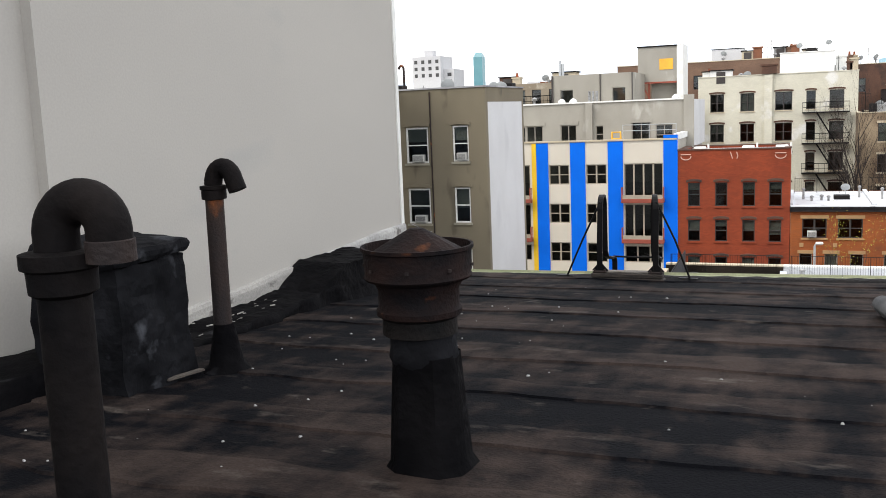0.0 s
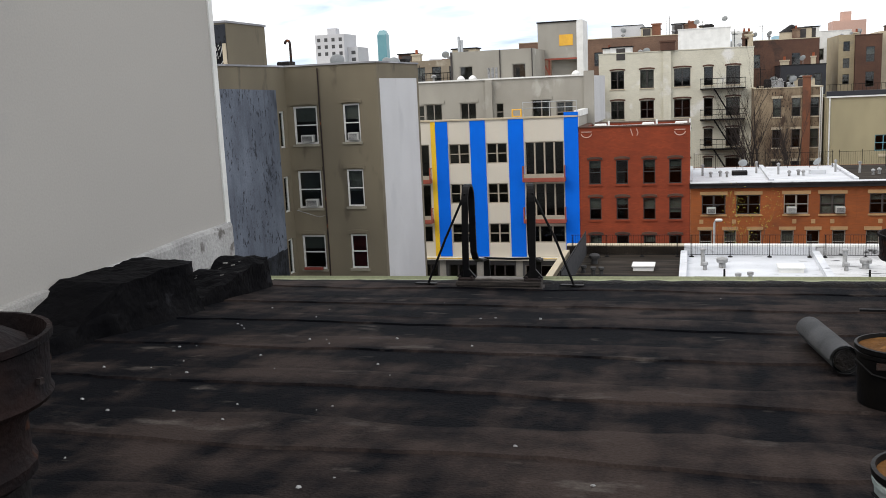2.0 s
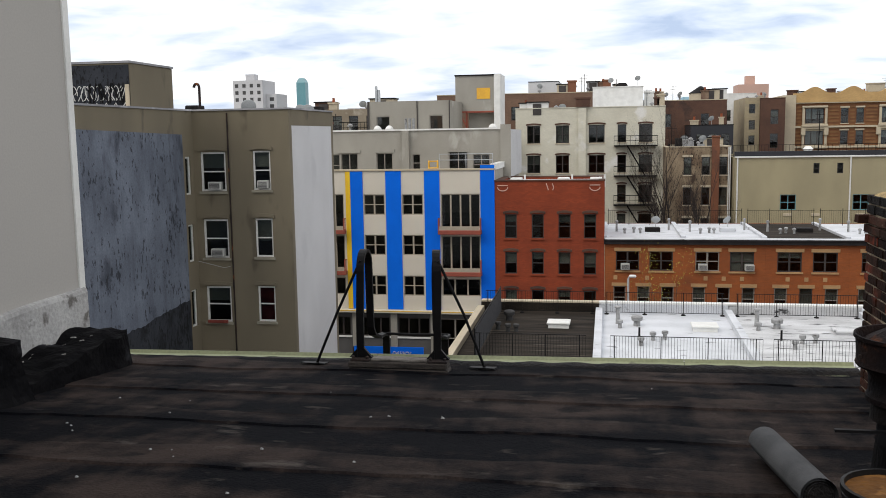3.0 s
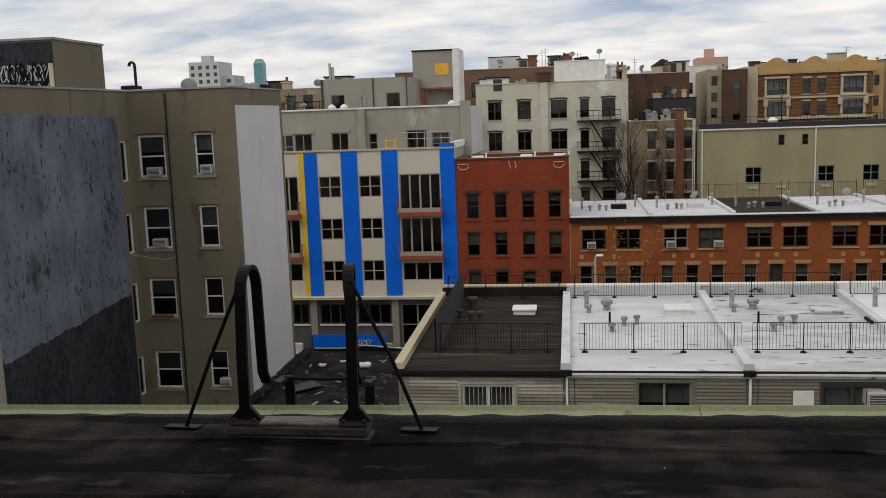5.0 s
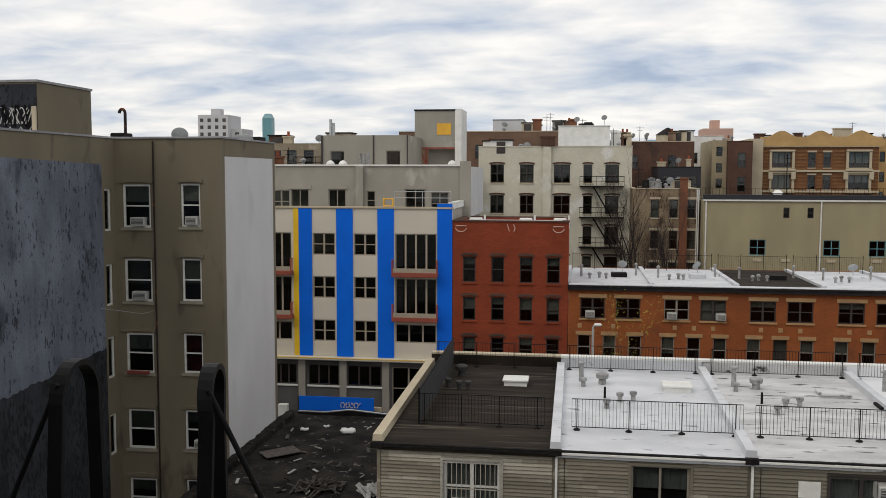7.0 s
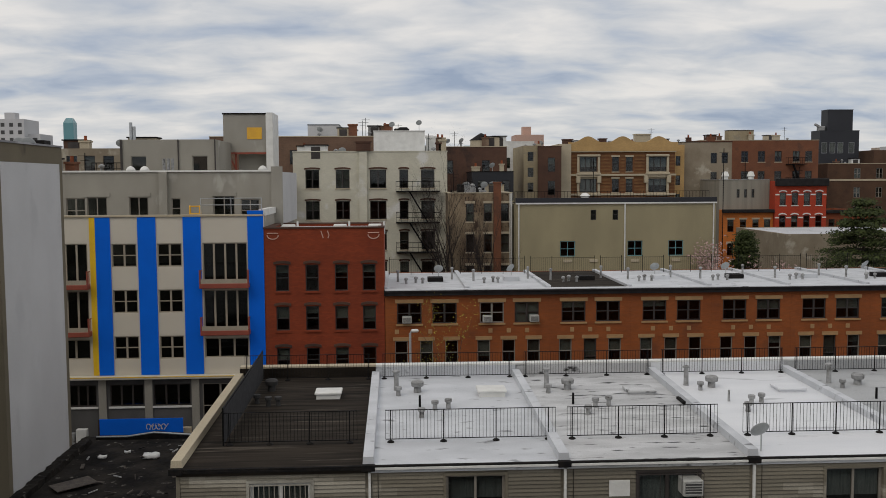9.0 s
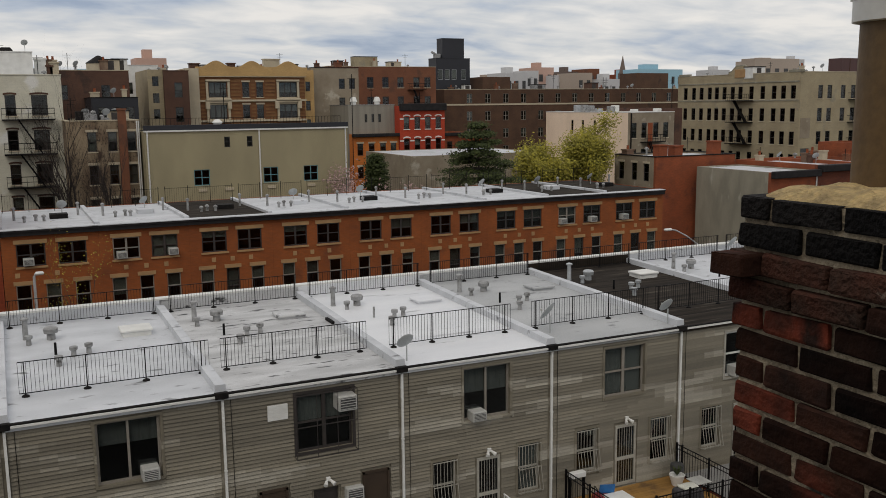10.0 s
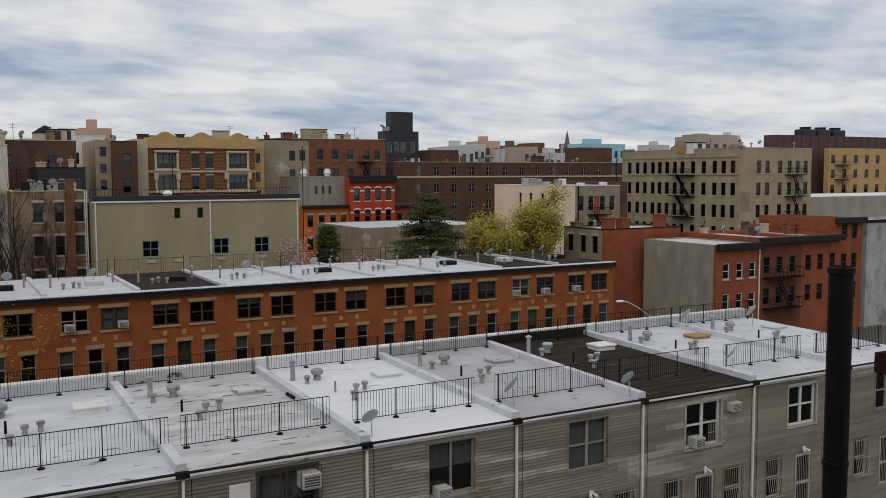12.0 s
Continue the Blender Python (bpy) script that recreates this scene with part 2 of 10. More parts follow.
GLASS = window_glass()
TAR = roofing_felt("tarred_roofing_felt", -0.02)
TAR_BROWN = roofing_felt("browned_roofing_felt", 0.09)
FELT_PATCH = surface("worn_pale_felt", (0.10, 0.085, 0.07), (0.06, 0.05, 0.045), size=6, rough=0.85, bump=0.5, fine=70)
# Scuffs and a bluish sheen are put into both tars' pale spots.
TAR_LUMP = surface("black_roofing_tar", (0.0022, 0.0022, 0.0028), (0.0055, 0.0052, 0.0058), size=3.0, rough=0.8, spec=0.04, bump=0.9, fine=14, spots=(0.024, 0.024, 0.027), spot_size=3.2, spot_at=0.64)
STUB_TAR = surface("old_tar_with_sheen_spots", (0.0050, 0.0052, 0.0062), (0.0150, 0.0155, 0.0180), size=2.4, rough=0.8, spec=0.05, bump=0.9, fine=14, spots=(0.050, 0.053, 0.060), spot_size=4.0, spot_at=0.60)
IRON_OLD = surface("sooty_cast_iron", (0.0040, 0.0039, 0.0046), (0.0105, 0.0085, 0.0082), size=7, rough=0.75, spec=0.07, bump=0.25, fine=45, streak=(1, 1, 0.5), spots=(0.028, 0.022, 0.020), spot_size=9, spot_at=0.66)
TAR_EDGE = surface("crusted_tar", (0.006, 0.006, 0.0068), (0.015, 0.0125, 0.011), size=6, rough=0.7, spec=0.15, bump=0.9, fine=35)
STUCCO = surface("weathered_beige_stucco", (0.425, 0.405, 0.372), (0.390, 0.372, 0.344), size=0.35, rough=0.93, bump=0.05, fine=60, streak=(1.0, 0.7, 1.3),
                 spots=(0.372, 0.362, 0.342), spot_size=0.6, spot_at=0.58, speck=0.2)
STUCCO_DIRTY = surface("soot_stained_stucco", (0.40, 0.385, 0.355), (0.27, 0.26, 0.245), size=2.0, rough=0.93, bump=0.2, fine=60, streak=(1, 0.6, 2.5), spots=(0.11, 0.105, 0.10), spot_size=5, spot_at=0.60)
STUCCO_WHITE = surface("flaking_white_render", (0.46, 0.455, 0.44), (0.30, 0.295, 0.285), size=1.8, rough=0.9, bump=0.4, fine=30, spots=(0.14, 0.13, 0.12), spot_size=6, spot_at=0.60)
EDGE_GREEN = surface("pale_green_metal_edging", (0.30, 0.32, 0.185), (0.25, 0.265, 0.155), size=3, rough=0.5, bump=0.05, spots=(0.10, 0.09, 0.065), spot_size=7, spot_at=0.68)
IRON = surface("black_painted_iron", (0.0030, 0.0030, 0.0036), (0.0058, 0.0052, 0.0053), size=6, rough=0.55, spec=0.15, bump=0.08, fine=40)
RUST = surface("rusted_iron_pipe", (0.020, 0.0165, 0.017), (0.034, 0.022, 0.018), size=5, rough=0.75, spec=0.2, bump=0.35, fine=70, streak=(1, 1, 0.5), spots=(0.17, 0.055, 0.018), spot_size=5, spot_at=0.60)
RUST_CAP = surface("rusted_sheet_metal", (0.0165, 0.0095, 0.0085), (0.0065, 0.0058, 0.0068), size=6, rough=0.75, spec=0.08, bump=0.35, fine=60, streak=(1, 1, 2), spots=(0.075, 0.028, 0.013), spot_size=7, spot_at=0.645)
PAINT_FLAKE = surface("flaking_paint_on_iron", (0.0050, 0.0052, 0.0055), (0.0105, 0.0085, 0.0078), size=8, rough=0.7, spec=0.12, bump=0.4, spots=(0.13, 0.155, 0.14), spot_size=6, spot_at=0.665)
WOOD_OLD = surface("weathered_timber", (0.058, 0.047, 0.040), (0.022, 0.019, 0.017), size=5, rough=0.9, bump=0.5, streak=(1, 8, 8))
WOOD_PALE = surface("sun_bleached_timber", (0.20, 0.185, 0.165), (0.075, 0.062, 0.052), size=7, rough=0.9, bump=0.5, streak=(0.8, 9, 9))
FELT_ROLL = surface("mineral_grey_felt", (0.082, 0.084, 0.088), (0.055, 0.057, 0.060), size=5, rough=0.95, bump=0.5, fine=160)
PAIL_BLACK = surface("black_pail", (0.004, 0.004, 0.0045), (0.008, 0.007, 0.006), size=5, rough=0.5, bump=0.1, spec=0.12)
PAIL_WHITE = surface("rust_stained_white_pail", (0.50, 0.54, 0.52), (0.36, 0.46, 0.46), size=3, rough=0.45, bump=0.1, spots=(0.17, 0.055, 0.015), spot_size=4, spot_at=0.60)
RUST_LID = surface("rusted_pail_lid", (0.150, 0.066, 0.016), (0.085, 0.038, 0.012), size=9, rough=0.8, spec=0.1, bump=0.4, spots=(0.21, 0.10, 0.03), spot_size=9, spot_at=0.6)
RUBBLE = surface("white_rubble", (0.40, 0.40, 0.39), (0.25, 0.25, 0.245), size=20, rough=0.9)
NEAR_BRICK = surface("sooty_old_brick", (0.044, 0.0180, 0.0115), (0.0125, 0.0080, 0.0068), size=5, rough=0.92, spec=0.10, bump=0.55, fine=45, each=0.65, spots=(0.095, 0.027, 0.017), spot_size=3.4, spot_at=0.62)
RED_OLD = surface("worn_red_brick", (0.235, 0.050, 0.028), (0.075, 0.024, 0.016), size=7, rough=0.92, spec=0.10, bump=0.55, fine=45, each=0.35, spots=(0.030, 0.017, 0.014), spot_size=5.0, spot_at=0.55)
BLACK_BRICK = surface("tarred_black_brick", (0.0125, 0.0105, 0.0100), (0.0065, 0.006, 0.0062), size=6, rough=0.85, spec=0.15, bump=0.9, fine=70, each=0.4, spots=(0.10, 0.026, 0.018), spot_size=5.0, spot_at=0.64)
LIMED_BRICK = surface("lime_smeared_brick", (0.075, 0.027, 0.018), (0.040, 0.026, 0.020), size=7, rough=0.92, spec=0.10, bump=0.8, fine=70, each=0.4, spots=(0.42, 0.37, 0.30), spot_size=6.5, spot_at=0.635)
NEAR_MORTAR = surface("crumbling_mortar", (0.46, 0.385, 0.275), (0.185, 0.148, 0.105), size=4, rough=0.95, bump=0.9, fine=50, spots=(0.050, 0.041, 0.033), spot_size=2.6, spot_at=0.64)
CEMENT_CAP = surface("pitted_cement_cap", (0.62, 0.45, 0.21), (0.33, 0.245, 0.125), size=24, rough=0.95, bump=1.0, fine=90, spots=(0.20, 0.205, 0.23), spot_size=3.2, spot_at=0.60)
FLUE_TAN = surface("stained_tan_flue", (0.155, 0.092, 0.034), (0.100, 0.060, 0.025), size=4, rough=0.6, bump=0.1, streak=(1, 1, 0.4))
GALV = surface("galvanised_steel", (0.50, 0.52, 0.53), (0.40, 0.42, 0.43), size=4, rough=0.45, metal=0.5, bump=0.1)
SIDING = surface("taupe_vinyl_siding", (0.215, 0.191, 0.142), (0.145, 0.128, 0.095), size=0.6, rough=0.6, bump=0.04, streak=(0.25, 1, 2.4), island=0.15, spots=(0.335, 0.31, 0.252), spot_size=0.8, spot_at=0.565, boards=(0.102, 0.098))
WHITE_TRIM = surface("white_painted_metal", (0.74, 0.74, 0.71), (0.64, 0.64, 0.61), size=2, rough=0.5, bump=0.03, speck=0.3)
ROOF_WHITE = surface("white_coated_roof", (0.595, 0.612, 0.640), (0.48, 0.497, 0.52), size=0.8, rough=0.5, bump=0.08, fine=60, streak=(0.7, 1.4, 1), spots=(0.18, 0.185, 0.195), spot_size=2.2, spot_at=0.625, speck=0.6)
ROOF_WORN = surface("worn_white_roof_coating", (0.575, 0.58, 0.585), (0.40, 0.403, 0.405), size=1.0, rough=0.55, bump=0.2, fine=60, streak=(0.5, 1.9, 1), spots=(0.045, 0.045, 0.045), spot_size=2.9, spot_at=0.595)
ROOF_BRIGHT = surface("fresh_white_roof_coating", (0.725, 0.738, 0.758), (0.66, 0.675, 0.70), size=0.6, rough=0.45, bump=0.06, fine=60, streak=(0.4, 2.0, 1), spots=(0.38, 0.39, 0.405), spot_size=1.1, spot_at=0.63, speck=0.4)
ROOF_GREY = surface("pale_grey_roof", (0.44, 0.45, 0.455), (0.36, 0.37, 0.377), size=0.5, rough=0.7, bump=0.08, streak=(0.7, 1.4, 1), spots=(0.22, 0.225, 0.23), spot_size=2.0, spot_at=0.63)
ROOF_DARK = surface("dark_felt_roof", (0.0120, 0.0098, 0.0080), (0.040, 0.0320, 0.0245), size=1.3, rough=0.88, spec=0.10, bump=0.2, streak=(0.22, 3.2, 1), spots=(0.085, 0.072, 0.058), spot_size=1.7, spot_at=0.60)
ROOF_MID = surface("grey_gravel_roof", (0.30, 0.30, 0.31), (0.22, 0.22, 0.23), size=0.4, rough=0.9, spots=(0.5, 0.5, 0.52), spot_size=0.3, spot_at=0.55)
OLIVE_STUCCO = surface("olive_grey_stucco", (0.178, 0.152, 0.104), (0.138, 0.118, 0.082), size=0.45, rough=0.92, bump=0.12, streak=(1, 1, 0.4), spots=(0.096, 0.082, 0.058), spot_size=1.0, spot_at=0.59)
BLUE_RENDER = stained_render("blue_grey_cement_render", (0.150, 0.172, 0.214), (0.088, 0.102, 0.131), (0.052, 0.060, 0.079), (0.016, 0.019, 0.025), 0.765, 0.75)
DARK_RENDER = stained_render("bare_dark_render", (0.027, 0.031, 0.039), (0.015, 0.0175, 0.023), (0.009, 0.0105, 0.014), (0.0025, 0.0025, 0.0035), 0.70, 1.2)
WHITE_RENDER = surface("white_painted_wall", (0.575, 0.578, 0.582), (0.52, 0.522, 0.525), size=0.5, rough=0.85, bump=0.05, streak=(1, 1, 0.6), spots=(0.50, 0.503, 0.51), spot_size=0.7, spot_at=0.58)
CREAM_PANEL = surface("cream_cladding", (0.62, 0.575, 0.485), (0.585, 0.54, 0.455), size=0.5, rough=0.8, bump=0.03, speck=0.3)
BLUE_PANEL = surface("bright_blue_panel", (0.003, 0.145, 0.76), (0.004, 0.130, 0.69), size=0.6, rough=0.7, bump=0.02, speck=0.3, spec=0.06)
YELLOW_PANEL = surface("yellow_panel", (0.80, 0.52, 0.02), (0.74, 0.46, 0.02), size=0.8, rough=0.6, bump=0.02)
RED_STEEL = surface("brick_red_balcony_steel", (0.30, 0.075, 0.045), (0.25, 0.06, 0.04), size=2, rough=0.6, bump=0.05)
BEIGE_METAL = surface("beige_window_metal", (0.36, 0.32, 0.25), (0.33, 0.29, 0.225), size=2, rough=0.5, bump=0.02)
CONCRETE = surface("light_concrete_block", (0.335, 0.318, 0.275), (0.265, 0.250, 0.216), size=0.5, rough=0.9, bump=0.08, streak=(1, 1, 0.5), spots=(0.40, 0.385, 0.345), spot_size=0.8, spot_at=0.62)
GROUND_FLOOR = surface("grey_ground_floor_render", (0.105, 0.102, 0.10), (0.075, 0.073, 0.071), size=0.7, rough=0.85)
RED_BRICK = masonry("painted_red_brick", (0.2504, 0.0452, 0.0151), (0.2059, 0.0366, 0.013), (0.19, 0.042, 0.022))
ROW_BRICK = masonry("orange_brown_brick", (0.290, 0.080, 0.0185), (0.222, 0.060, 0.0150), (0.205, 0.080, 0.036), patch=(0.180, 0.054, 0.018), show=0.6)
WHITE_BRICK = masonry("cream_painted_brick", (0.61, 0.59, 0.485), (0.53, 0.51, 0.415), (0.55, 0.53, 0.45), patch=(0.69, 0.685, 0.64), show=0.3)
BROWN_BRICK = masonry("dark_brown_brick", (0.105, 0.050, 0.032), (0.076, 0.037, 0.025), (0.12, 0.08, 0.06), patch=(0.055, 0.03, 0.022), show=0.6)
PLUM_BRICK = masonry("umber_project_brick", (0.098, 0.050, 0.028), (0.074, 0.038, 0.022), (0.10, 0.066, 0.048), patch=(0.058, 0.032, 0.021), show=0.6)
RUSSET_BRICK = masonry("russet_brick", (0.205, 0.078, 0.038), (0.160, 0.060, 0.031), (0.17, 0.10, 0.07), patch=(0.13, 0.055, 0.032), show=0.6)
TAN_BRICK = masonry("tan_brick", (0.365, 0.305, 0.190), (0.305, 0.250, 0.155), (0.32, 0.29, 0.23), patch=(0.27, 0.235, 0.165), show=0.6)
GOLD_BRICK = masonry("golden_tan_brick", (0.52, 0.335, 0.138), (0.44, 0.28, 0.115), (0.42, 0.30, 0.165), show=0.5)
STAINED_CEMENT = surface("stained_grey_cement", (0.285, 0.265, 0.205), (0.215, 0.20, 0.155), size=1.0, rough=0.92, bump=0.15, fine=30, streak=(1, 1, 0.35), spots=(0.36, 0.345, 0.285), spot_size=0.9, spot_at=0.60)
BAND_BRICK = surface("tan_banded_brick", (0.225, 0.112, 0.046), (0.165, 0.082, 0.035), size=1.2, rough=0.9, bump=0.1)
UMBER_BRICK = masonry("umber_tan_brick", (0.165, 0.098, 0.064), (0.125, 0.073, 0.049), (0.19, 0.135, 0.10), patch=(0.22, 0.15, 0.10), show=0.6)
AMBER_BRICK = masonry("amber_brown_brick", (0.185, 0.074, 0.0275), (0.128, 0.053, 0.0225), (0.23, 0.125, 0.062), patch=(0.20, 0.10, 0.044), show=0.6)
ORANGE_BRICK = masonry("ochre_orange_brick", (0.5734, 0.1631, 0.026), (0.4915, 0.1343, 0.0227), (0.38, 0.18, 0.07))
SCARLET_BRICK = masonry("scarlet_painted_brick", (0.4274, 0.0459, 0.0177), (0.3799, 0.0417, 0.0159), (0.33, 0.07, 0.04))
RUST_BRICK = masonry("rust_red_brick", (0.285, 0.070, 0.0235), (0.205, 0.052, 0.0190), (0.21, 0.075, 0.042), patch=(0.150, 0.044, 0.021))
SOOTY_RUST = masonry("sooty_rust_brick", (0.165, 0.045, 0.0215), (0.120, 0.034, 0.0175), (0.13, 0.055, 0.036), patch=(0.085, 0.030, 0.019))
PITTED_WALL = stained_render("pitted_grey_parge", (0.40, 0.405, 0.41), (0.31, 0.315, 0.32), (0.215, 0.215, 0.215), (0.09, 0.09, 0.09), 0.80, 0.8)
ROTTEN_STONE = stained_render("rotten_tan_brownstone", (0.30, 0.235, 0.155), (0.155, 0.108, 0.070), (0.072, 0.046, 0.031), (0.020, 0.013, 0.010), 0.755, 0.9)
BROWNSTONE = surface("peeling_tan_brownstone", (0.285, 0.2422, 0.1794), (0.2232, 0.1805, 0.1288), size=0.6, rough=0.92, bump=0.1, spots=(0.40, 0.36, 0.29), spot_size=0.7, spot_at=0.6)
OLIVE_SIDING = surface("olive_tan_cladding", (0.345, 0.302, 0.185), (0.292, 0.256, 0.158), size=0.6, rough=0.8, bump=0.05, streak=(1, 1, 0.4))
CREAM_STUCCO = surface("pale_cream_stucco", (0.86, 0.69, 0.53), (0.77, 0.61, 0.465), size=0.4, rough=0.9, streak=(1, 1, 0.4))
PALE_STONE = surface("pale_stone_trim", (0.50, 0.43, 0.31), (0.44, 0.38, 0.28), size=1, rough=0.9)
LINTEL_TAN = surface("tan_stone_lintel", (0.40, 0.245, 0.115), (0.33, 0.20, 0.095), size=2, rough=0.9)
DARK_CLAD = surface("charcoal_metal_cladding", (0.0224, 0.024, 0.0306), (0.0176, 0.0192, 0.0247), size=0.4, rough=0.5)
GREY_METAL = surface("grey_ribbed_metal", (0.265, 0.248, 0.205), (0.215, 0.20, 0.165), size=0.4, rough=0.7, streak=(6, 6, 0.3))
CORNICE_DARK = surface("dark_cornice_paint", (0.0115, 0.0105, 0.0110), (0.022, 0.020, 0.0205), size=2, rough=0.7, spec=0.2)
WIN_DARK = surface("dark_bronze_window_metal", (0.035, 0.030, 0.028), (0.05, 0.042, 0.038), size=3, rough=0.45)
WIN_WHITE = surface("white_window_frame", (0.66, 0.66, 0.63), (0.56, 0.56, 0.53), size=3, rough=0.5)
GRILLE_PALE = surface("dulled_white_ironwork", (0.40, 0.385, 0.33), (0.30, 0.285, 0.245), size=5, rough=0.6)
WIN_TAUPE = surface("taupe_window_frame", (0.26, 0.235, 0.20), (0.22, 0.20, 0.17), size=3, rough=0.5)
BLIND = surface("window_blind", (0.4125, 0.4125, 0.36), (0.345, 0.345, 0.3024), size=2, rough=0.9, each=0.45)
# Net curtains; some are added to lighten panes in place of reflections.
CURTAIN = surface("pale_net_curtain", (0.62, 0.64, 0.62), (0.40, 0.42, 0.41), size=3, rough=0.9, streak=(6, 6, 0.4), each=0.3)
BLIND_RED = surface("dark_red_curtain", (0.27, 0.035, 0.035), (0.17, 0.025, 0.025), size=4, rough=0.9)
AC_CASE = surface("off_white_plastic_case", (0.47, 0.47, 0.44), (0.38, 0.38, 0.36), size=4, rough=0.5)
AC_DARK = surface("dark_grille", (0.04, 0.04, 0.04), (0.07, 0.07, 0.07), size=6, rough=0.6)
TAR_FADED = surface("faded_black_paint", (0.045, 0.044, 0.043), (0.030, 0.029, 0.029), size=5, rough=0.8)
PIPE_LIGHT = surface("pale_painted_vent", (0.34, 0.345, 0.345), (0.20, 0.20, 0.195), size=5, rough=0.6, spots=(0.09, 0.085, 0.08), spot_size=5, spot_at=0.60)
DISH = surface("grey_dish", (0.42, 0.44, 0.44), (0.36, 0.38, 0.38), size=3, rough=0.5)
DECK_WOOD = surface("honey_deck_boards", (0.37, 0.20, 0.052), (0.25, 0.135, 0.040), size=1.2, rough=0.75, bump=0.15, each=0.15, spots=(0.16, 0.09, 0.035), spot_size=1.2, spot_at=0.60)
DECK_RED = surface("red_painted_fascia", (0.22, 0.045, 0.03), (0.17, 0.035, 0.025), size=2, rough=0.7)
CLOTH_BLACK = surface("black_cloth", (0.02, 0.02, 0.022), (0.035, 0.035, 0.038), size=5, rough=0.9)
CLOTH_GREY = surface("faded_grey_cover", (0.055, 0.052, 0.055), (0.028, 0.027, 0.029), size=4, rough=0.8, bump=0.4, fine=12, streak=(3, 3, 0.5))
CLOTH_RED = surface("red_plastic", (0.28, 0.04, 0.035), (0.2, 0.03, 0.03), size=5, rough=0.6)
CLOTH_BLUE = surface("blue_plastic", (0.02, 0.16, 0.42), (0.02, 0.12, 0.33), size=5, rough=0.6)
GREEN_TOP = surface("green_plastic_top", (0.02, 0.16, 0.11), (0.016, 0.13, 0.09), size=4, rough=0.5)
DOOR_BROWN = surface("brown_board", (0.05, 0.0324, 0.02), (0.039, 0.0252, 0.016), size=2, rough=0.8)
ASPHALT = surface("asphalt", (0.055, 0.055, 0.056), (0.042, 0.042, 0.043), size=0.5, rough=0.9)
PAVING = surface("concrete_pavement", (0.24, 0.235, 0.225), (0.19, 0.186, 0.178), size=0.8, rough=0.9)
CITY_GROUND = surface("city_ground", (0.12, 0.115, 0.105), (0.085, 0.082, 0.075), size=0.05, rough=0.95)
DEBRIS_ROOF = surface("littered_black_roof", (0.0085, 0.0078, 0.0076), (0.028, 0.0245, 0.021), size=1.0, rough=0.92, spec=0.10, bump=0.4, fine=8, spots=(0.14, 0.13, 0.115), spot_size=3.4, spot_at=0.635)
TWIG = surface("dark_bare_bark", (0.040, 0.030, 0.026), (0.026, 0.021, 0.019), size=6, rough=0.95, bump=0.3)
BARK = surface("grey_brown_bark", (0.075, 0.062, 0.052), (0.05, 0.042, 0.036), size=6, rough=0.95, bump=0.5)
LEAF_SPRING = surface("yellow_green_spring_leaves", (0.33, 0.285, 0.030), (0.20, 0.185, 0.022), size=1.2, rough=0.7, bump=0, island=0.35)
LEAF_PINE = surface("dark_conifer_needles", (0.030, 0.044, 0.0095), (0.046, 0.060, 0.012), size=2, rough=0.8, bump=0, island=0.35)
LEAF_PINK = surface("pale_pink_blossom", (0.46, 0.33, 0.31), (0.34, 0.22, 0.2), size=3, rough=0.8, bump=0, island=0.3)
TEAL_GLASS = surface("teal_curtain_wall", (0.13, 0.30, 0.33), (0.10, 0.25, 0.29), size=0.1, rough=0.3)
HAZE_WHITE = surface("pale_far_facade", (0.55, 0.55, 0.55), (0.48, 0.48, 0.49), size=0.05, rough=0.9)
HAZE_BUFF = surface("buff_far_facade", (0.40, 0.33, 0.27), (0.35, 0.29, 0.24), size=0.05, rough=0.9)
HAZE_BROWN = surface("brown_far_facade", (0.17, 0.125, 0.105), (0.14, 0.105, 0.09), size=0.05, rough=0.9)
HAZE_BLUE = surface("pale_blue_far_facade", (0.34, 0.55, 0.66), (0.30, 0.50, 0.60), size=0.05, rough=0.9)
PINK_FAR = surface("salmon_far_tower", (0.55, 0.36, 0.29), (0.48, 0.32, 0.26), size=0.05, rough=0.9)
MAROON = surface("maroon_metal_panels", (0.095, 0.05, 0.048), (0.08, 0.043, 0.042), size=0.2, rough=0.7)
GRAFFITI = surface("pale_spray_paint", (0.6, 0.6, 0.58), (0.5, 0.5, 0.48), size=4, rough=0.7)
ORANGE_SHEET = surface("orange_sheathing", (0.75, 0.42, 0.05), (0.66, 0.36, 0.05), size=2, rough=0.8)
PATCH_ROOF = surface("light_street_lamp_metal", (0.42, 0.43, 0.43), (0.36, 0.37, 0.37), size=3, rough=0.5)


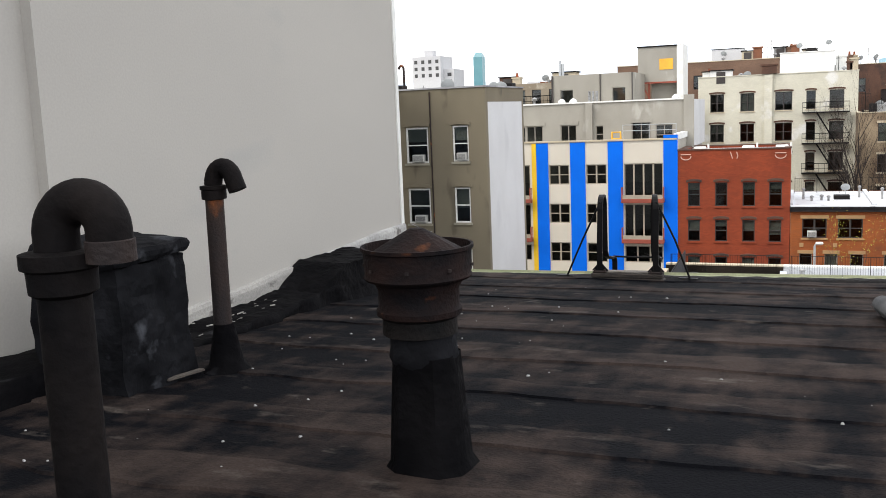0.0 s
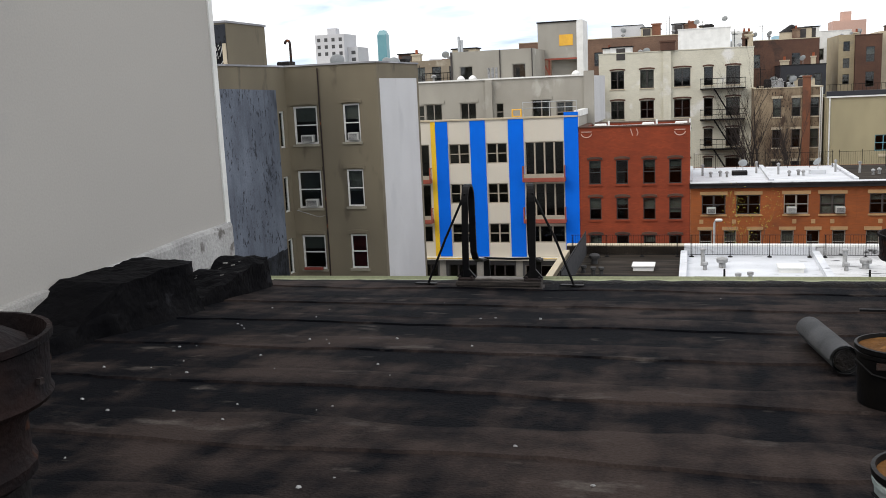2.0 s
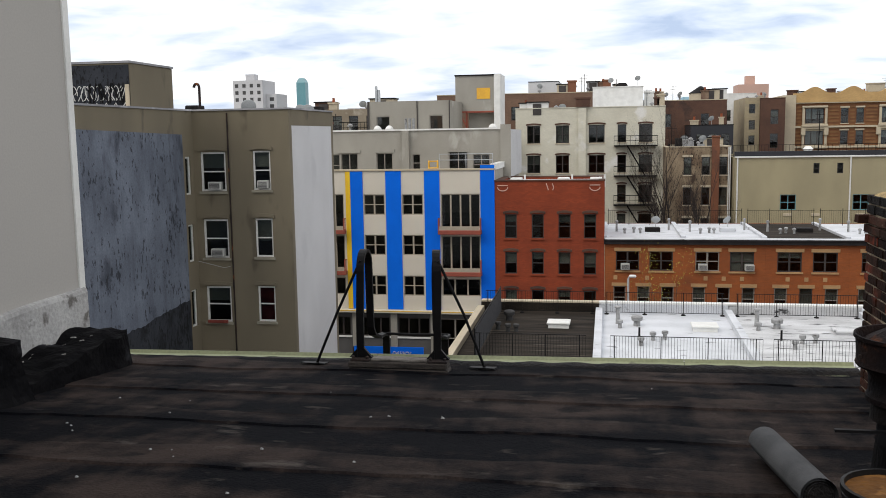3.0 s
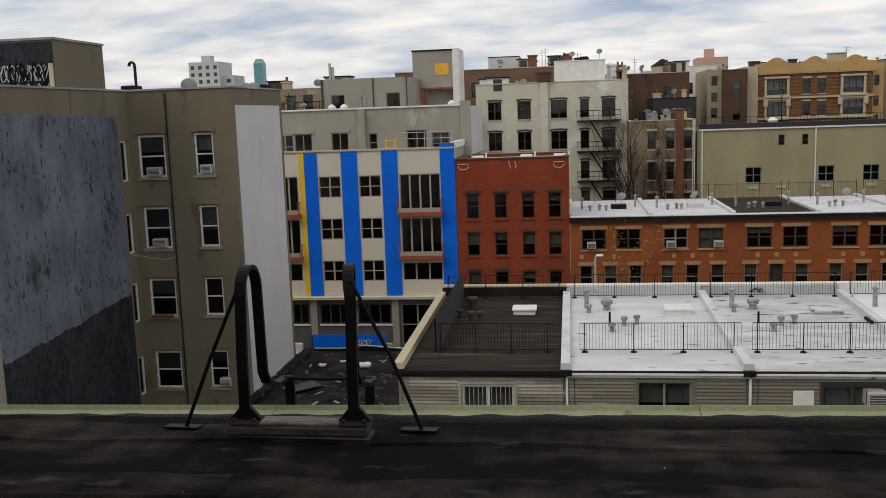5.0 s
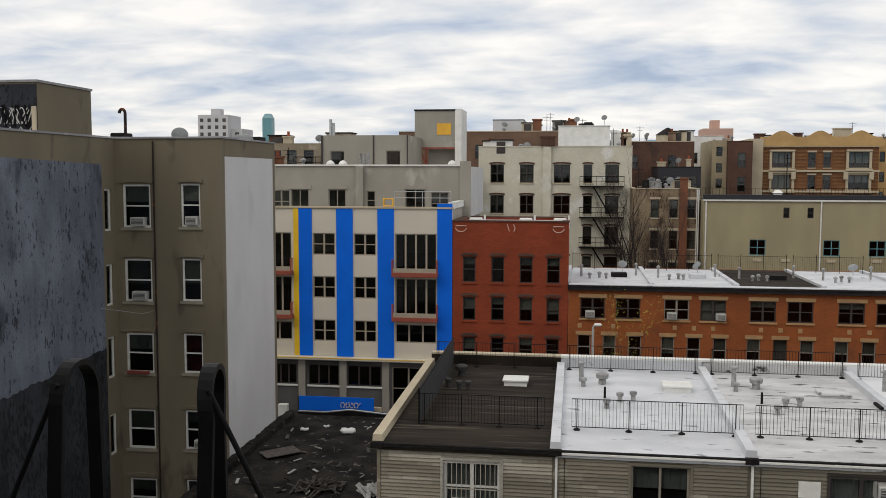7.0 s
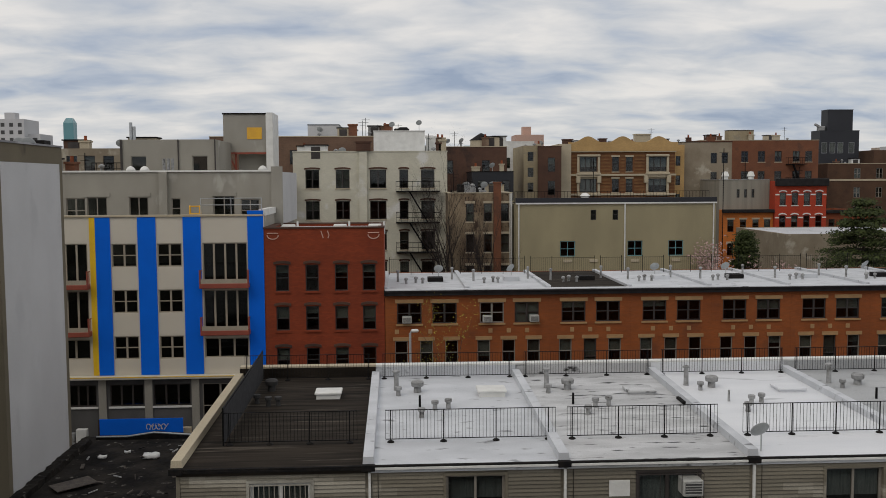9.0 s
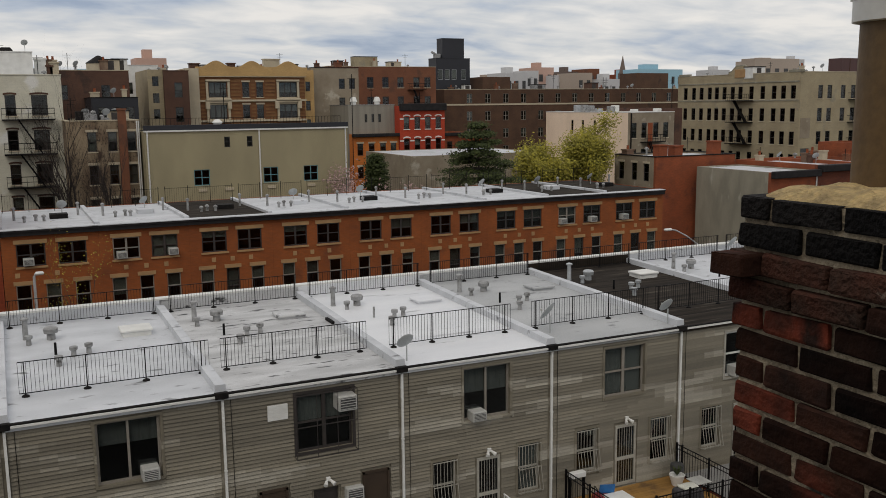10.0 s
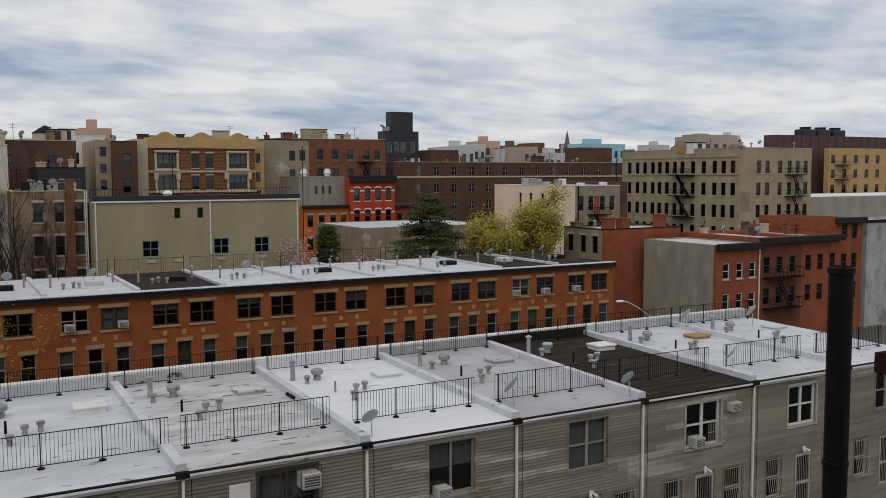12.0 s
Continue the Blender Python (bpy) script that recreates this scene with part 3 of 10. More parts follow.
# ---------------------------------------------------------------- shapes
class Shape:
    """Vertices and faces of one mesh, in world places until part() moves them to its thing."""

    def __init__(self):
        self.v, self.f = [], []

    def add(self, verts, faces):
        n = len(self.v)
        self.v += [tuple(p) for p in verts]
        self.f += [tuple(i + n for i in face) for face in faces]
        return self

    def box(self, x0, x1, y0, y1, z0, z1):
        x0, x1, y0, y1, z0, z1 = min(x0, x1), max(x0, x1), min(y0, y1), max(y0, y1), min(z0, z1), max(z0, z1)
        v = [(x, y, z) for z in (z0, z1) for y in (y0, y1) for x in (x0, x1)]
        return self.add(v, [(0, 2, 3, 1), (4, 5, 7, 6), (0, 1, 5, 4), (2, 6, 7, 3), (0, 4, 6, 2), (1, 3, 7, 5)])

    def chamfer(self, x0, x1, y0, y1, z0, z1, c):
        """A box with all edges cut off by c."""
        v, index = [], {}
        for sx, x in ((-1, x0), (1, x1)):
            for sy, y in ((-1, y0), (1, y1)):
                for sz, z in ((-1, z0), (1, z1)):
                    for axis in range(3):
                        p = [x - sx * c, y - sy * c, z - sz * c]
                        p[axis] = (x, y, z)[axis]
                        index[sx, sy, sz, axis] = len(v)
                        v.append(p)
        f = []
        for axis in range(3):
            a, b = (axis + 1) % 3, (axis + 2) % 3
            for s in (-1, 1):
                ring = []
                for p, q in ((-1, -1), (1, -1), (1, 1), (-1, 1)):
                    key = [0, 0, 0]
                    key[axis], key[a], key[b] = s, p, q
                    ring.append(index[(*key, axis)])
                f.append(ring if s > 0 else ring[::-1])
            for p in (-1, 1):
                for q in (-1, 1):
                    lo, hi = [0, 0, 0], [0, 0, 0]
                    lo[axis], lo[a], lo[b] = -1, p, q
                    hi[axis], hi[a], hi[b] = 1, p, q
                    ring = [index[(*lo, a)], index[(*hi, a)], index[(*hi, b)], index[(*lo, b)]]
                    f.append(ring if p * q < 0 else ring[::-1])
        for sx in (-1, 1):
            for sy in (-1, 1):
                for sz in (-1, 1):
                    ring = [index[sx, sy, sz, k] for k in range(3)]
                    f.append(ring if sx * sy * sz > 0 else ring[::-1])
        return self.add(v, f)

    def lathe(self, x, y, profile, sides=20, caps=True):
        """Turned round the upright through (x, y); profile rows of radius, height."""
        v, f = [], []
        for r, z in profile:
            v += [(x + r * math.cos(2 * math.pi * k / sides), y + r * math.sin(2 * math.pi * k / sides), z) for k in range(sides)]
        for row in range(len(profile) - 1):
            for k in range(sides):
                a, b = row * sides + k, row * sides + (k + 1) % sides
                f.append((a, b, b + sides, a + sides))
        if caps:
            f += [tuple(range(sides))[::-1], tuple(range((len(profile) - 1) * sides, len(profile) * sides))]
        return self.add(v, f)

    def tube(self, path, radius, sides=10, caps=True):
        """A round bar along a path; radius a number or one for each point."""
        path = [Vector(p) for p in path]
        radii = radius if hasattr(radius, "__len__") else [radius] * len(path)
        v, f, side = [], [], None
        for i, p in enumerate(path):
            ahead = (path[min(i + 1, len(path) - 1)] - path[max(i - 1, 0)]).normalized()
            side = (side - ahead * side.dot(ahead)).normalized() if side else ahead.orthogonal().normalized()
            up = ahead.cross(side)
            v += [p + (side * math.cos(2 * math.pi * k / sides) + up * math.sin(2 * math.pi * k / sides)) * radii[i] for k in range(sides)]
        for row in range(len(path) - 1):
            for k in range(sides):
                a, b = row * sides + k, row * sides + (k + 1) % sides
                f.append((a, b, b + sides, a + sides))
        if caps:
            f += [tuple(range(sides))[::-1], tuple(range((len(path) - 1) * sides, len(path) * sides))]
        return self.add(v, f)

    def bar(self, a, b, wide, thick):
        """A flat bar from a to b."""
        a, b = Vector(a), Vector(b)
        ahead = (b - a).normalized()
        side = ahead.cross(Vector((0, 0, 1)))
        side = side.normalized() if side.length > 1e-4 else Vector((1, 0, 0))
        up = side.cross(ahead)
        v = [p + side * s * wide / 2 + up * t * thick / 2 for p in (a, b) for t in (-1, 1) for s in (-1, 1)]
        return self.add(v, [(0, 2, 3, 1), (4, 5, 7, 6), (0, 1, 5, 4), (2, 6, 7, 3), (0, 4, 6, 2), (1, 3, 7, 5)])

    def prism(self, outline, y0, y1):
        """An outline in x and z, drawn out from y0 to y1."""
        n = len(outline)
        v = [(x, y0, z) for x, z in outline] + [(x, y1, z) for x, z in outline]
        return self.add(v, [tuple(range(n)), tuple(range(n, 2 * n))[::-1]] + [(k, k + n, (k + 1) % n + n, (k + 1) % n) for k in range(n)])

    def sheet(self, rows):
        """A skin through rows of points."""
        n = len(rows[0])
        f = [(r * n + k, r * n + k + 1, (r + 1) * n + k + 1, (r + 1) * n + k) for r in range(len(rows) - 1) for k in range(n - 1)]
        return self.add([p for row in rows for p in row], f)

    def mesh(self, name, origin=(0, 0, 0), smooth=False):
        me = bpy.data.meshes.new(name)
        ox, oy, oz = origin
        me.from_pydata([(x - ox, y - oy, z - oz) for x, y, z in self.v], [], self.f)
        if smooth:
            me.polygons.foreach_set("use_smooth", [True] * len(me.polygons))
            me.set_sharp_from_angle(angle=radians(40))
        bm = bmesh.new()
        bm.from_mesh(me)
        bmesh.ops.remove_doubles(bm, verts=bm.verts, dist=0.00005)
        bmesh.ops.recalc_face_normals(bm, faces=bm.faces)
        bm.to_mesh(me)
        bm.free()
        me.update()
        return me


def thing(name, at, label, category, group="", kind=""):
    ob = new(name)
    ob.location = at
    ob.empty_display_size = 0.2
    return tagged(ob, label, category, group, kind)


def root_of(ob):
    while ob.parent:
        ob = ob.parent
    return ob


def part(name, shape, material, parent, label="", smooth=False, kind=""):
    """One mesh under a thing or under a part; the shape is given in world places."""
    origin = root_of(parent).location
    me = shape.mesh(name, origin, smooth)
    me.materials.append(material)
    ob = new(name, me)
    ob.parent = parent
    return tagged(ob, label, kind=kind)


def single(name, shape, material, label, category, group="", kind="", smooth=False, origin=(0, 0, 0)):
    """A thing of one mesh."""
    me = shape.mesh(name, origin, smooth)
    me.materials.append(material)
    ob = new(name, me)
    ob.location = origin
    return tagged(ob, label, category, group, kind)


def piece(name, me, parent, at, turn=0.0, label=""):
    """An object on a shared mesh under parent, at a world place."""
    ob = new(name, me)
    ob.parent = parent
    base = Vector(root_of(parent).location)
    ob.location = Vector(at) - base
    ob.rotation_euler = (0, 0, radians(turn))
    return tagged(ob, label)


MESHES = {}


def shared(key, build, material, smooth=False):
    if key not in MESHES:
        me = build(Shape()).mesh(key[0], smooth=smooth)
        me.materials.append(material)
        MESHES[key] = me
    return MESHES[key]


# ---------------------------------------------------------------- windows and walls
TURN_OF = {"S": 0, "E": 90, "W": -90, "N": 180}


def sash_window(parent, face, at, w, h, style="hung", metal=None, sill=None, head=None, blind=0.0, blind_mat=None, rise=0.0):
    """A window in its opening: the frame is the part; panes, sill, lintel and blind hang under it. at: bottom middle on the wall's face."""
    metal = metal or WIN_DARK
    w, h = round(w, 2), round(h, 2)
    e = (0.05 if w < 1.0 else 0.06) + (0.02 if metal is WIN_WHITE else 0.0)
    key = (style, w, h, metal.name)

    def build_frame(s):
        cols, rows = {"hung": (1, 2), "pair": (2, 2), "slide": (2, 1), "four": (2, 2), "doors": (4, 1), "plain": (1, 1), "triple": (3, 1), "low": (2, 1)}[style]
        wide = 0.05 if style in ("pair", "doors", "triple") else 0.03
        xs = [-w / 2 + w * c / cols for c in range(cols + 1)]
        zs = [h * k / rows for k in range(rows + 1)]
        holes = [(xs[c] + (e if c == 0 else wide), xs[c + 1] - (e if c == cols - 1 else wide), zs[k] + (e if k == 0 else 0.025), zs[k + 1] - (e if k == rows - 1 else 0.025))
                 for c in range(cols) for k in range(rows)]
        made = wall_shape("S", 0.06, -w / 2, w / 2, 0, h, holes, 0.08)
        s.v, s.f = made.v, made.f
        return s

    win = piece("window", shared(("window",) + key, build_frame, metal), parent, at, TURN_OF[face])

    def hang(name, build, material, key2):
        ob = new(name, shared((name, key2), build, material))
        ob.parent = win
        return ob

    hang("pane", lambda s: s.box(-w / 2 + e * 0.8, w / 2 - e * 0.8, 0.100, 0.108, e * 0.8, h - e * 0.8), GLASS, (w, h)).visible_shadow = False
    if sill:
        hang("sill", lambda s: s.box(-w / 2 - 0.07, w / 2 + 0.07, -0.07, 0.10, -0.10, -0.004), sill, (w, sill.name))
    if head:
        if rise:
            steps = [(-w / 2 - 0.10 + (w + 0.2) * k / 8) for k in range(9)]
            arc = [(x, h + 0.02 + rise * (1 - (2 * x / (w + 0.2)) ** 2)) for x in steps]
            hang("lintel", lambda s: s.prism(arc + [(x, z + 0.14) for x, z in arc[::-1]], -0.07, 0.02), head, (w, h, rise, head.name))
        else:
            hang("lintel", lambda s: s.box(-w / 2 - 0.10, w / 2 + 0.10, -0.05, 0.02, h + 0.004, h + 0.20), head, (w, h, head.name))
    if blind:
        b = round(blind, 1)
        hang("blind", lambda s: s.box(-w / 2 + e, w / 2 - e, 0.16, 0.175, h - e - (h - 2 * e) * b, h - e), blind_mat or BLIND, (w, h, b, (blind_mat or BLIND).name))
    return win


def wall_shape(face, at, u0, u1, z0, z1, holes, thick=0.3):
    """A wall with thickness, and openings through it. u runs along the wall, at is the plane of its face."""
    us = sorted({u0, u1, *(u for h in holes for u in h[:2] if u0 < u < u1)})
    zs = sorted({z0, z1, *(z for h in holes for z in h[2:4] if z0 < z < z1)})

    def place(u, d, z):
        return {"S": (u, at + d, z), "N": (u, at - d, z), "E": (at - d, u, z), "W": (at + d, u, z)}[face]

    solid = [[not any(h[0] - 1e-6 <= (us[i] + us[i + 1]) / 2 <= h[1] + 1e-6 and h[2] - 1e-6 <= (zs[j] + zs[j + 1]) / 2 <= h[3] + 1e-6 for h in holes)
              for j in range(len(zs) - 1)] for i in range(len(us) - 1)]
    s = Shape()
    ids = {}

    def vert(i, d, j):
        key = (i, d, j)
        if key not in ids:
            ids[key] = len(s.v)
            s.v.append(place(us[i], thick * d, zs[j]))
        return ids[key]

    def is_solid(i, j):
        return 0 <= i < len(us) - 1 and 0 <= j < len(zs) - 1 and solid[i][j]

    for i in range(len(us) - 1):
        for j in range(len(zs) - 1):
            if not solid[i][j]:
                continue
            s.f.append((vert(i, 0, j), vert(i + 1, 0, j), vert(i + 1, 0, j + 1), vert(i, 0, j + 1)))
            s.f.append((vert(i, 1, j), vert(i, 1, j + 1), vert(i + 1, 1, j + 1), vert(i + 1, 1, j)))
            for di, dj, a, b in ((-1, 0, (i, j), (i, j + 1)), (1, 0, (i + 1, j), (i + 1, j + 1)), (0, -1, (i, j), (i + 1, j)), (0, 1, (i, j + 1), (i + 1, j + 1))):
                if not is_solid(i + di, j + dj):
                    s.f.append((vert(a[0], 0, a[1]), vert(b[0], 0, b[1]), vert(b[0], 1, b[1]), vert(a[0], 1, a[1])))
    return s


def facade(parent, name, face, at, u0, u1, z0, z1, material, wins=(), thick=0.3, label=""):
    """wins: dicts with u (middle), z (bottom), w, h and the rest for sash_window; bare: the opening alone."""
    wins = [dict(x) for x in wins]
    holes = [(x["u"] - x["w"] / 2, x["u"] + x["w"] / 2, x["z"], x["z"] + x["h"]) for x in wins]
    wall = part(name, wall_shape(face, at, u0, u1, z0, z1, holes, thick), material, parent, label)
    for x in wins:
        u, z, w, h = (x.pop(k) for k in ("u", "z", "w", "h"))
        if x.pop("bare", False):
            continue
        where = {"S": (u, at, z), "N": (u, at, z), "E": (at, u, z), "W": (at, u, z)}[face]
        sash_window(parent, face, where, w, h, **x)
    return wall


def house(name, label, category, box, wall_mat, roof_mat, wins=None, parapet=0.5, cope=None, group="", side_mat=None, roof_z=None, cope_h=0.08):
    """A hollow building: walls with openings, roof, coping. wins: face -> windows."""
    x0, x1, y0, y1, z0, z1 = box
    wins = wins or {}
    b = thing(name, ((x0 + x1) / 2, (y0 + y1) / 2, z0), label, category, group)
    side = side_mat or wall_mat
    facade(b, "wall", "S", y0, x0, x1, z0, z1, wall_mat, wins.get("S", ()))
    facade(b, "wall", "W", x0, y0 + 0.3, y1 - 0.3, z0, z1, side, wins.get("W", ()))
    facade(b, "wall", "E", x1, y0 + 0.3, y1 - 0.3, z0, z1, side, wins.get("E", ()))
    facade(b, "wall", "N", y1, x0, x1, z0, z1, side, wins.get("N", ()))
    rz = z1 - parapet if roof_z is None else roof_z
    part("roof", Shape().box(x0 + 0.301, x1 - 0.301, y0 + 0.301, y1 - 0.301, rz - 0.25, rz), roof_mat, b)
    if cope:
        s = Shape()
        s.box(x0 - 0.04, x1 + 0.04, y0 - 0.05, y0 + 0.34, z1 + 0.003, z1 + cope_h).box(x0 - 0.04, x1 + 0.04, y1 - 0.34, y1 + 0.05, z1 + 0.003, z1 + cope_h)
        s.box(x0 - 0.04, x0 + 0.34, y0 + 0.34, y1 - 0.34, z1 + 0.003, z1 + cope_h).box(x1 - 0.34, x1 + 0.04, y0 + 0.34, y1 - 0.34, z1 + 0.003, z1 + cope_h)
        part("coping", s, cope, b)
    return b


def rng_blind(r, chance=0.5):
    return r.choice((0.3, 0.5, 0.5, 0.7, 1.0)) if r.random() < chance else 0.0


def aircon(face, at, w=0.55, h=0.42, out=0.38, label="off-white window air conditioner in a window opening"):
    """A window unit: case, louvred grille, slats."""
    b = thing("air_conditioner", at, label, "air conditioner", "window air conditioners")
    me = shared(("case", w, h, out), lambda s: s.chamfer(-w / 2, w / 2, -out, 0.25, 0, h, 0.02), AC_CASE)
    case = piece("case", me, b, at, TURN_OF[face])
    grille = new("grille", shared(("grille", w, h, out), lambda s: s.box(-w / 2 + 0.05, w / 2 - 0.05, -out - 0.012, -out - 0.002, 0.05, h - 0.05), AC_DARK))
    grille.parent = case

    def slats(s):
        for k in range(5):
            z = 0.07 + (h - 0.14) * k / 4
            s.box(-w / 2 + 0.05, w / 2 - 0.05, -out - 0.022, -out - 0.013, z - 0.008, z + 0.008)
        return s

    louvres = new("louvres", shared(("louvres", w, h, out), slats, AC_CASE))
    louvres.parent = case
    return b


def satellite_dish(at, aim=150.0, size=0.4, mast=0.5, tilt=35.0):
    """Dish, arm, horn and mast. at: foot of the mast."""
    b = thing("satellite_dish", at, "grey satellite dish on a short mast", "satellite dish", "satellite dishes")
    x, y, z = at
    size *= 0.78
    part("mast", Shape().tube([(x, y, z), (x, y, z + mast)], 0.022, 8), DISH, b)
    turn = Matrix.Translation((x, y, z + mast + size * 0.25)) @ pose(0, 0, 0, 0, 0, aim) @ pose(0, 0, 0, 90 - tilt)
    rings = []
    for r in (0.001, 0.35, 0.7, 1.0):
        rings.append([turn @ Vector((size * r * math.cos(2 * math.pi * k / 18), size * r * math.sin(2 * math.pi * k / 18), 0.05 + size * 0.22 * r * r)) for k in range(19)])
    back = [[turn @ Vector((size * r * math.cos(2 * math.pi * k / 18), size * r * math.sin(2 * math.pi * k / 18), 0.035 + size * 0.22 * r * r)) for k in range(19)] for r in (1.0, 0.7, 0.35, 0.001)]
    part("dish", Shape().sheet(rings + back), DISH, b, smooth=True)
    part("arm", Shape().tube([turn @ Vector((0, -size * 0.9, 0.1)), turn @ Vector((0, -size * 0.35, size * 0.85))], 0.014, 6), DISH, b)
    part("horn", Shape().tube([turn @ Vector((0, -size * 0.4, size * 0.8)), turn @ Vector((0, -size * 0.25, size * 0.95))], 0.035, 8), AC_CASE, b)
    return b


# ---------------------------------------------------------------- the ground and the large structure
GROUND = -13.5


def near_roof_z(y):
    return 0.66 - 0.05 * y if y < 7.4 else 0.29 - 0.0793 * (y - 7.4)


ground = single("ground", Shape().box(-2500, 2500, -300, 4500, GROUND - 0.5, GROUND), CITY_GROUND, "grey-brown city ground reaching to the horizon", "ground", kind="structure")
road = single("road", Shape().box(-120, 130, 46.0, 53.5, GROUND + 0.004, GROUND + 0.02), ASPHALT, "dark asphalt street between the terraces", "road", kind="structure")
pavement = thing("pavement", (0, 50, GROUND), "grey concrete pavements with kerbs along the street", "pavement", kind="structure")
part("near_kerb", Shape().box(-120, 130, 41.6, 46.0, GROUND + 0.004, GROUND + 0.15), PAVING, pavement)
part("far_kerb", Shape().box(-120, 130, 53.5, 57.1, GROUND + 0.004, GROUND + 0.15), PAVING, pavement)

# The building underfoot: deck, walls, felt sheets.
own = thing("wall_own_building", (0, 3, GROUND), "brick walls of the building underfoot", "wall", kind="structure")
part("rear_wall", Shape().box(-4.5, 5.5, 10.62, 10.93, GROUND, -0.10), BROWN_BRICK, own)
part("front_wall", Shape().box(-4.5, 5.5, -9.3, -9.0, GROUND, 0.95), BROWN_BRICK, own)
part("side_wall", Shape().box(5.2, 5.5, -9.0, 10.62, GROUND, 0.9), BROWN_BRICK, own)

roof_deck = thing("roof_deck", (0, 3, 0), "flat roof of lapped black felt, browned and patched, sloping to the edge", "roof", kind="structure")
deck = Shape()
deck.sheet([[(x, y, near_roof_z(y) - 0.03) for x in (-4.25, 5.2)] for y in (-9.0, 7.4, 10.75)])
deck.sheet([[(x, y, near_roof_z(y) - 0.30) for x in (-4.25, 5.2)] for y in (-9.0, 7.4, 10.75)])
part("deck", deck, TAR_EDGE, roof_deck)


def felt_sheet(y0, y1, seed, raise_by=0.0, ragged=1.0):
    """One lap of roofing felt along the roof: its near edge lies on the next, and it is wavy."""
    r = random.Random(seed)
    xs = np.linspace(-3.95, 5.2, 74)
    ys = [y0, y0 + 0.03] + list(np.linspace(y0 + 0.12, y1, 6))
    rows = []
    for n, y in enumerate(ys):
        row = []
        for x in xs:
            wob = 0.030 * noise.noise((x * 0.9, seed * 3.1, 0.0)) + 0.015 * noise.noise((x * 3.2, seed * 1.7, 4.0))
            wob *= ragged
            if ragged > 1 and n >= len(ys) - 2:
                ye = y + 0.12 * noise.noise((x * 0.8, seed * 2.3, 9.0)) + 0.05 * noise.noise((x * 4, seed * 1.3, 5.0))
            else:
                ye = y + (wob if n < 2 else wob * max(0, 1 - (y - y0) / 0.3))
            lift = raise_by + 0.006 * (1 - (y - y0) / (y1 - y0)) + 0.010 * noise.noise((x * 1.3, y * 2.0, 7.0)) + 0.006 * noise.noise((x * 5, y * 6, 2.0))
            if n == 0 or (ragged > 1 and n == len(ys) - 1):
                lift = -0.02
            row.append((x, ye, near_roof_z(ye) + lift))
        rows.append(row)
    return Shape().sheet(rows)


lap = 0.86
sheet_y = [-6.0 + lap * k for k in range(20)]
for k, y in enumerate(sheet_y):
    end = min(y + lap + 0.10, 10.78)
    if y > 10.4:
        break
    part("felt_sheet", felt_sheet(y, end, k + 11), TAR, roof_deck, smooth=True)
    part("browned_lap", felt_sheet(y - 0.10, min(y + 0.30, 10.7), k + 61, 0.008, 2.6), TAR_BROWN, roof_deck, smooth=True)

# Metal edging along the rear, with tar crusted over its inner side.
edge = thing("trim_roof_edge", (0, 10.8, 0), "pale green metal edging strip with crusted black tar", "edging", kind="structure")
for x0, x1 in ((-4.32, -1.9), (-1.895, 0.6), (0.605, 1.86)):
    s = Shape()
    ring = [(10.70, 0.012), (10.72, 0.020), (10.97, 0.030), (10.985, 0.055), (11.0, 0.052), (11.0, -0.14), (10.985, -0.14), (10.98, 0.0), (10.70, -0.01)]
    n = len(ring)
    s.add([(x0, y, z + 0.0095 * (x0 - 0.3)) for y, z in ring] + [(x1, y, z + 0.0095 * (x1 - 0.3)) for y, z in ring],
          [tuple(range(n)), tuple(range(n, 2 * n))[::-1]] + [(i, (i + 1) % n, (i + 1) % n + n, i + n) for i in range(n)])
    part("edging_strip", s, EDGE_GREEN, edge)
crust = []
xs = np.linspace(-4.2, 1.85, 150)
for off, lift in ((-0.10, -0.03), (-0.05, 0.022), (0.0, 0.034), (0.05, 0.030), (0.075, 0.0)):
    row = []
    for x in xs:
        wob = 0.035 * noise.noise((x * 1.1, 0.3, 1.0)) + 0.02 * noise.noise((x * 5.0, 1.3, 1.0))
        y = 10.785 + off + wob * 0.25
        row.append((x, y, 0.018 + 0.0095 * (x - 0.3) + lift * (1 + 0.35 * noise.noise((x * 6, off * 20, 3.0)))))
    crust.append(row)
part("tar_crust", Shape().sheet(crust), TAR_EDGE, edge, smooth=True)

# The neighbour's tall wall, its pilaster and rendered foot.
tall = thing("wall_neighbour", (-4.4, 3, GROUND), "tall beige stucco wall of the neighbouring building, streaked", "wall", kind="structure")
part("stucco_wall", Shape().box(-9.0, -4.25, 5.02, 10.50, GROUND, 9.0), STUCCO, tall)
part("stucco_return", Shape().box(-9.0, -4.33, -9.3, 5.02, GROUND, 9.0), STUCCO, tall)
for y0, y1, mat, label in ((5.06, 8.45, STUCCO_DIRTY, "dirt-stained band at the wall's foot"), (8.455, 10.49, STUCCO_WHITE, "flaking white render at the wall's foot")):
    foot = []
    for y in np.linspace(y0, y1, 26):
        top = 0.515 + 0.034 * (y - 6.6) + 0.02 * noise.noise((y * 1.5, 0, 0))
        foot.append([(-4.25 + d, y, z) for d, z in ((0.0, top + 0.012), (0.035, top), (0.045, top - 0.03), (0.05, near_roof_z(y) - 0.1))])
    part("render_foot", Shape().sheet(foot), mat, tall, label)
part("corner_bead", Shape().box(-4.27, -4.235, 10.44, 10.515, -0.3, 9.0), WHITE_TRIM, tall)


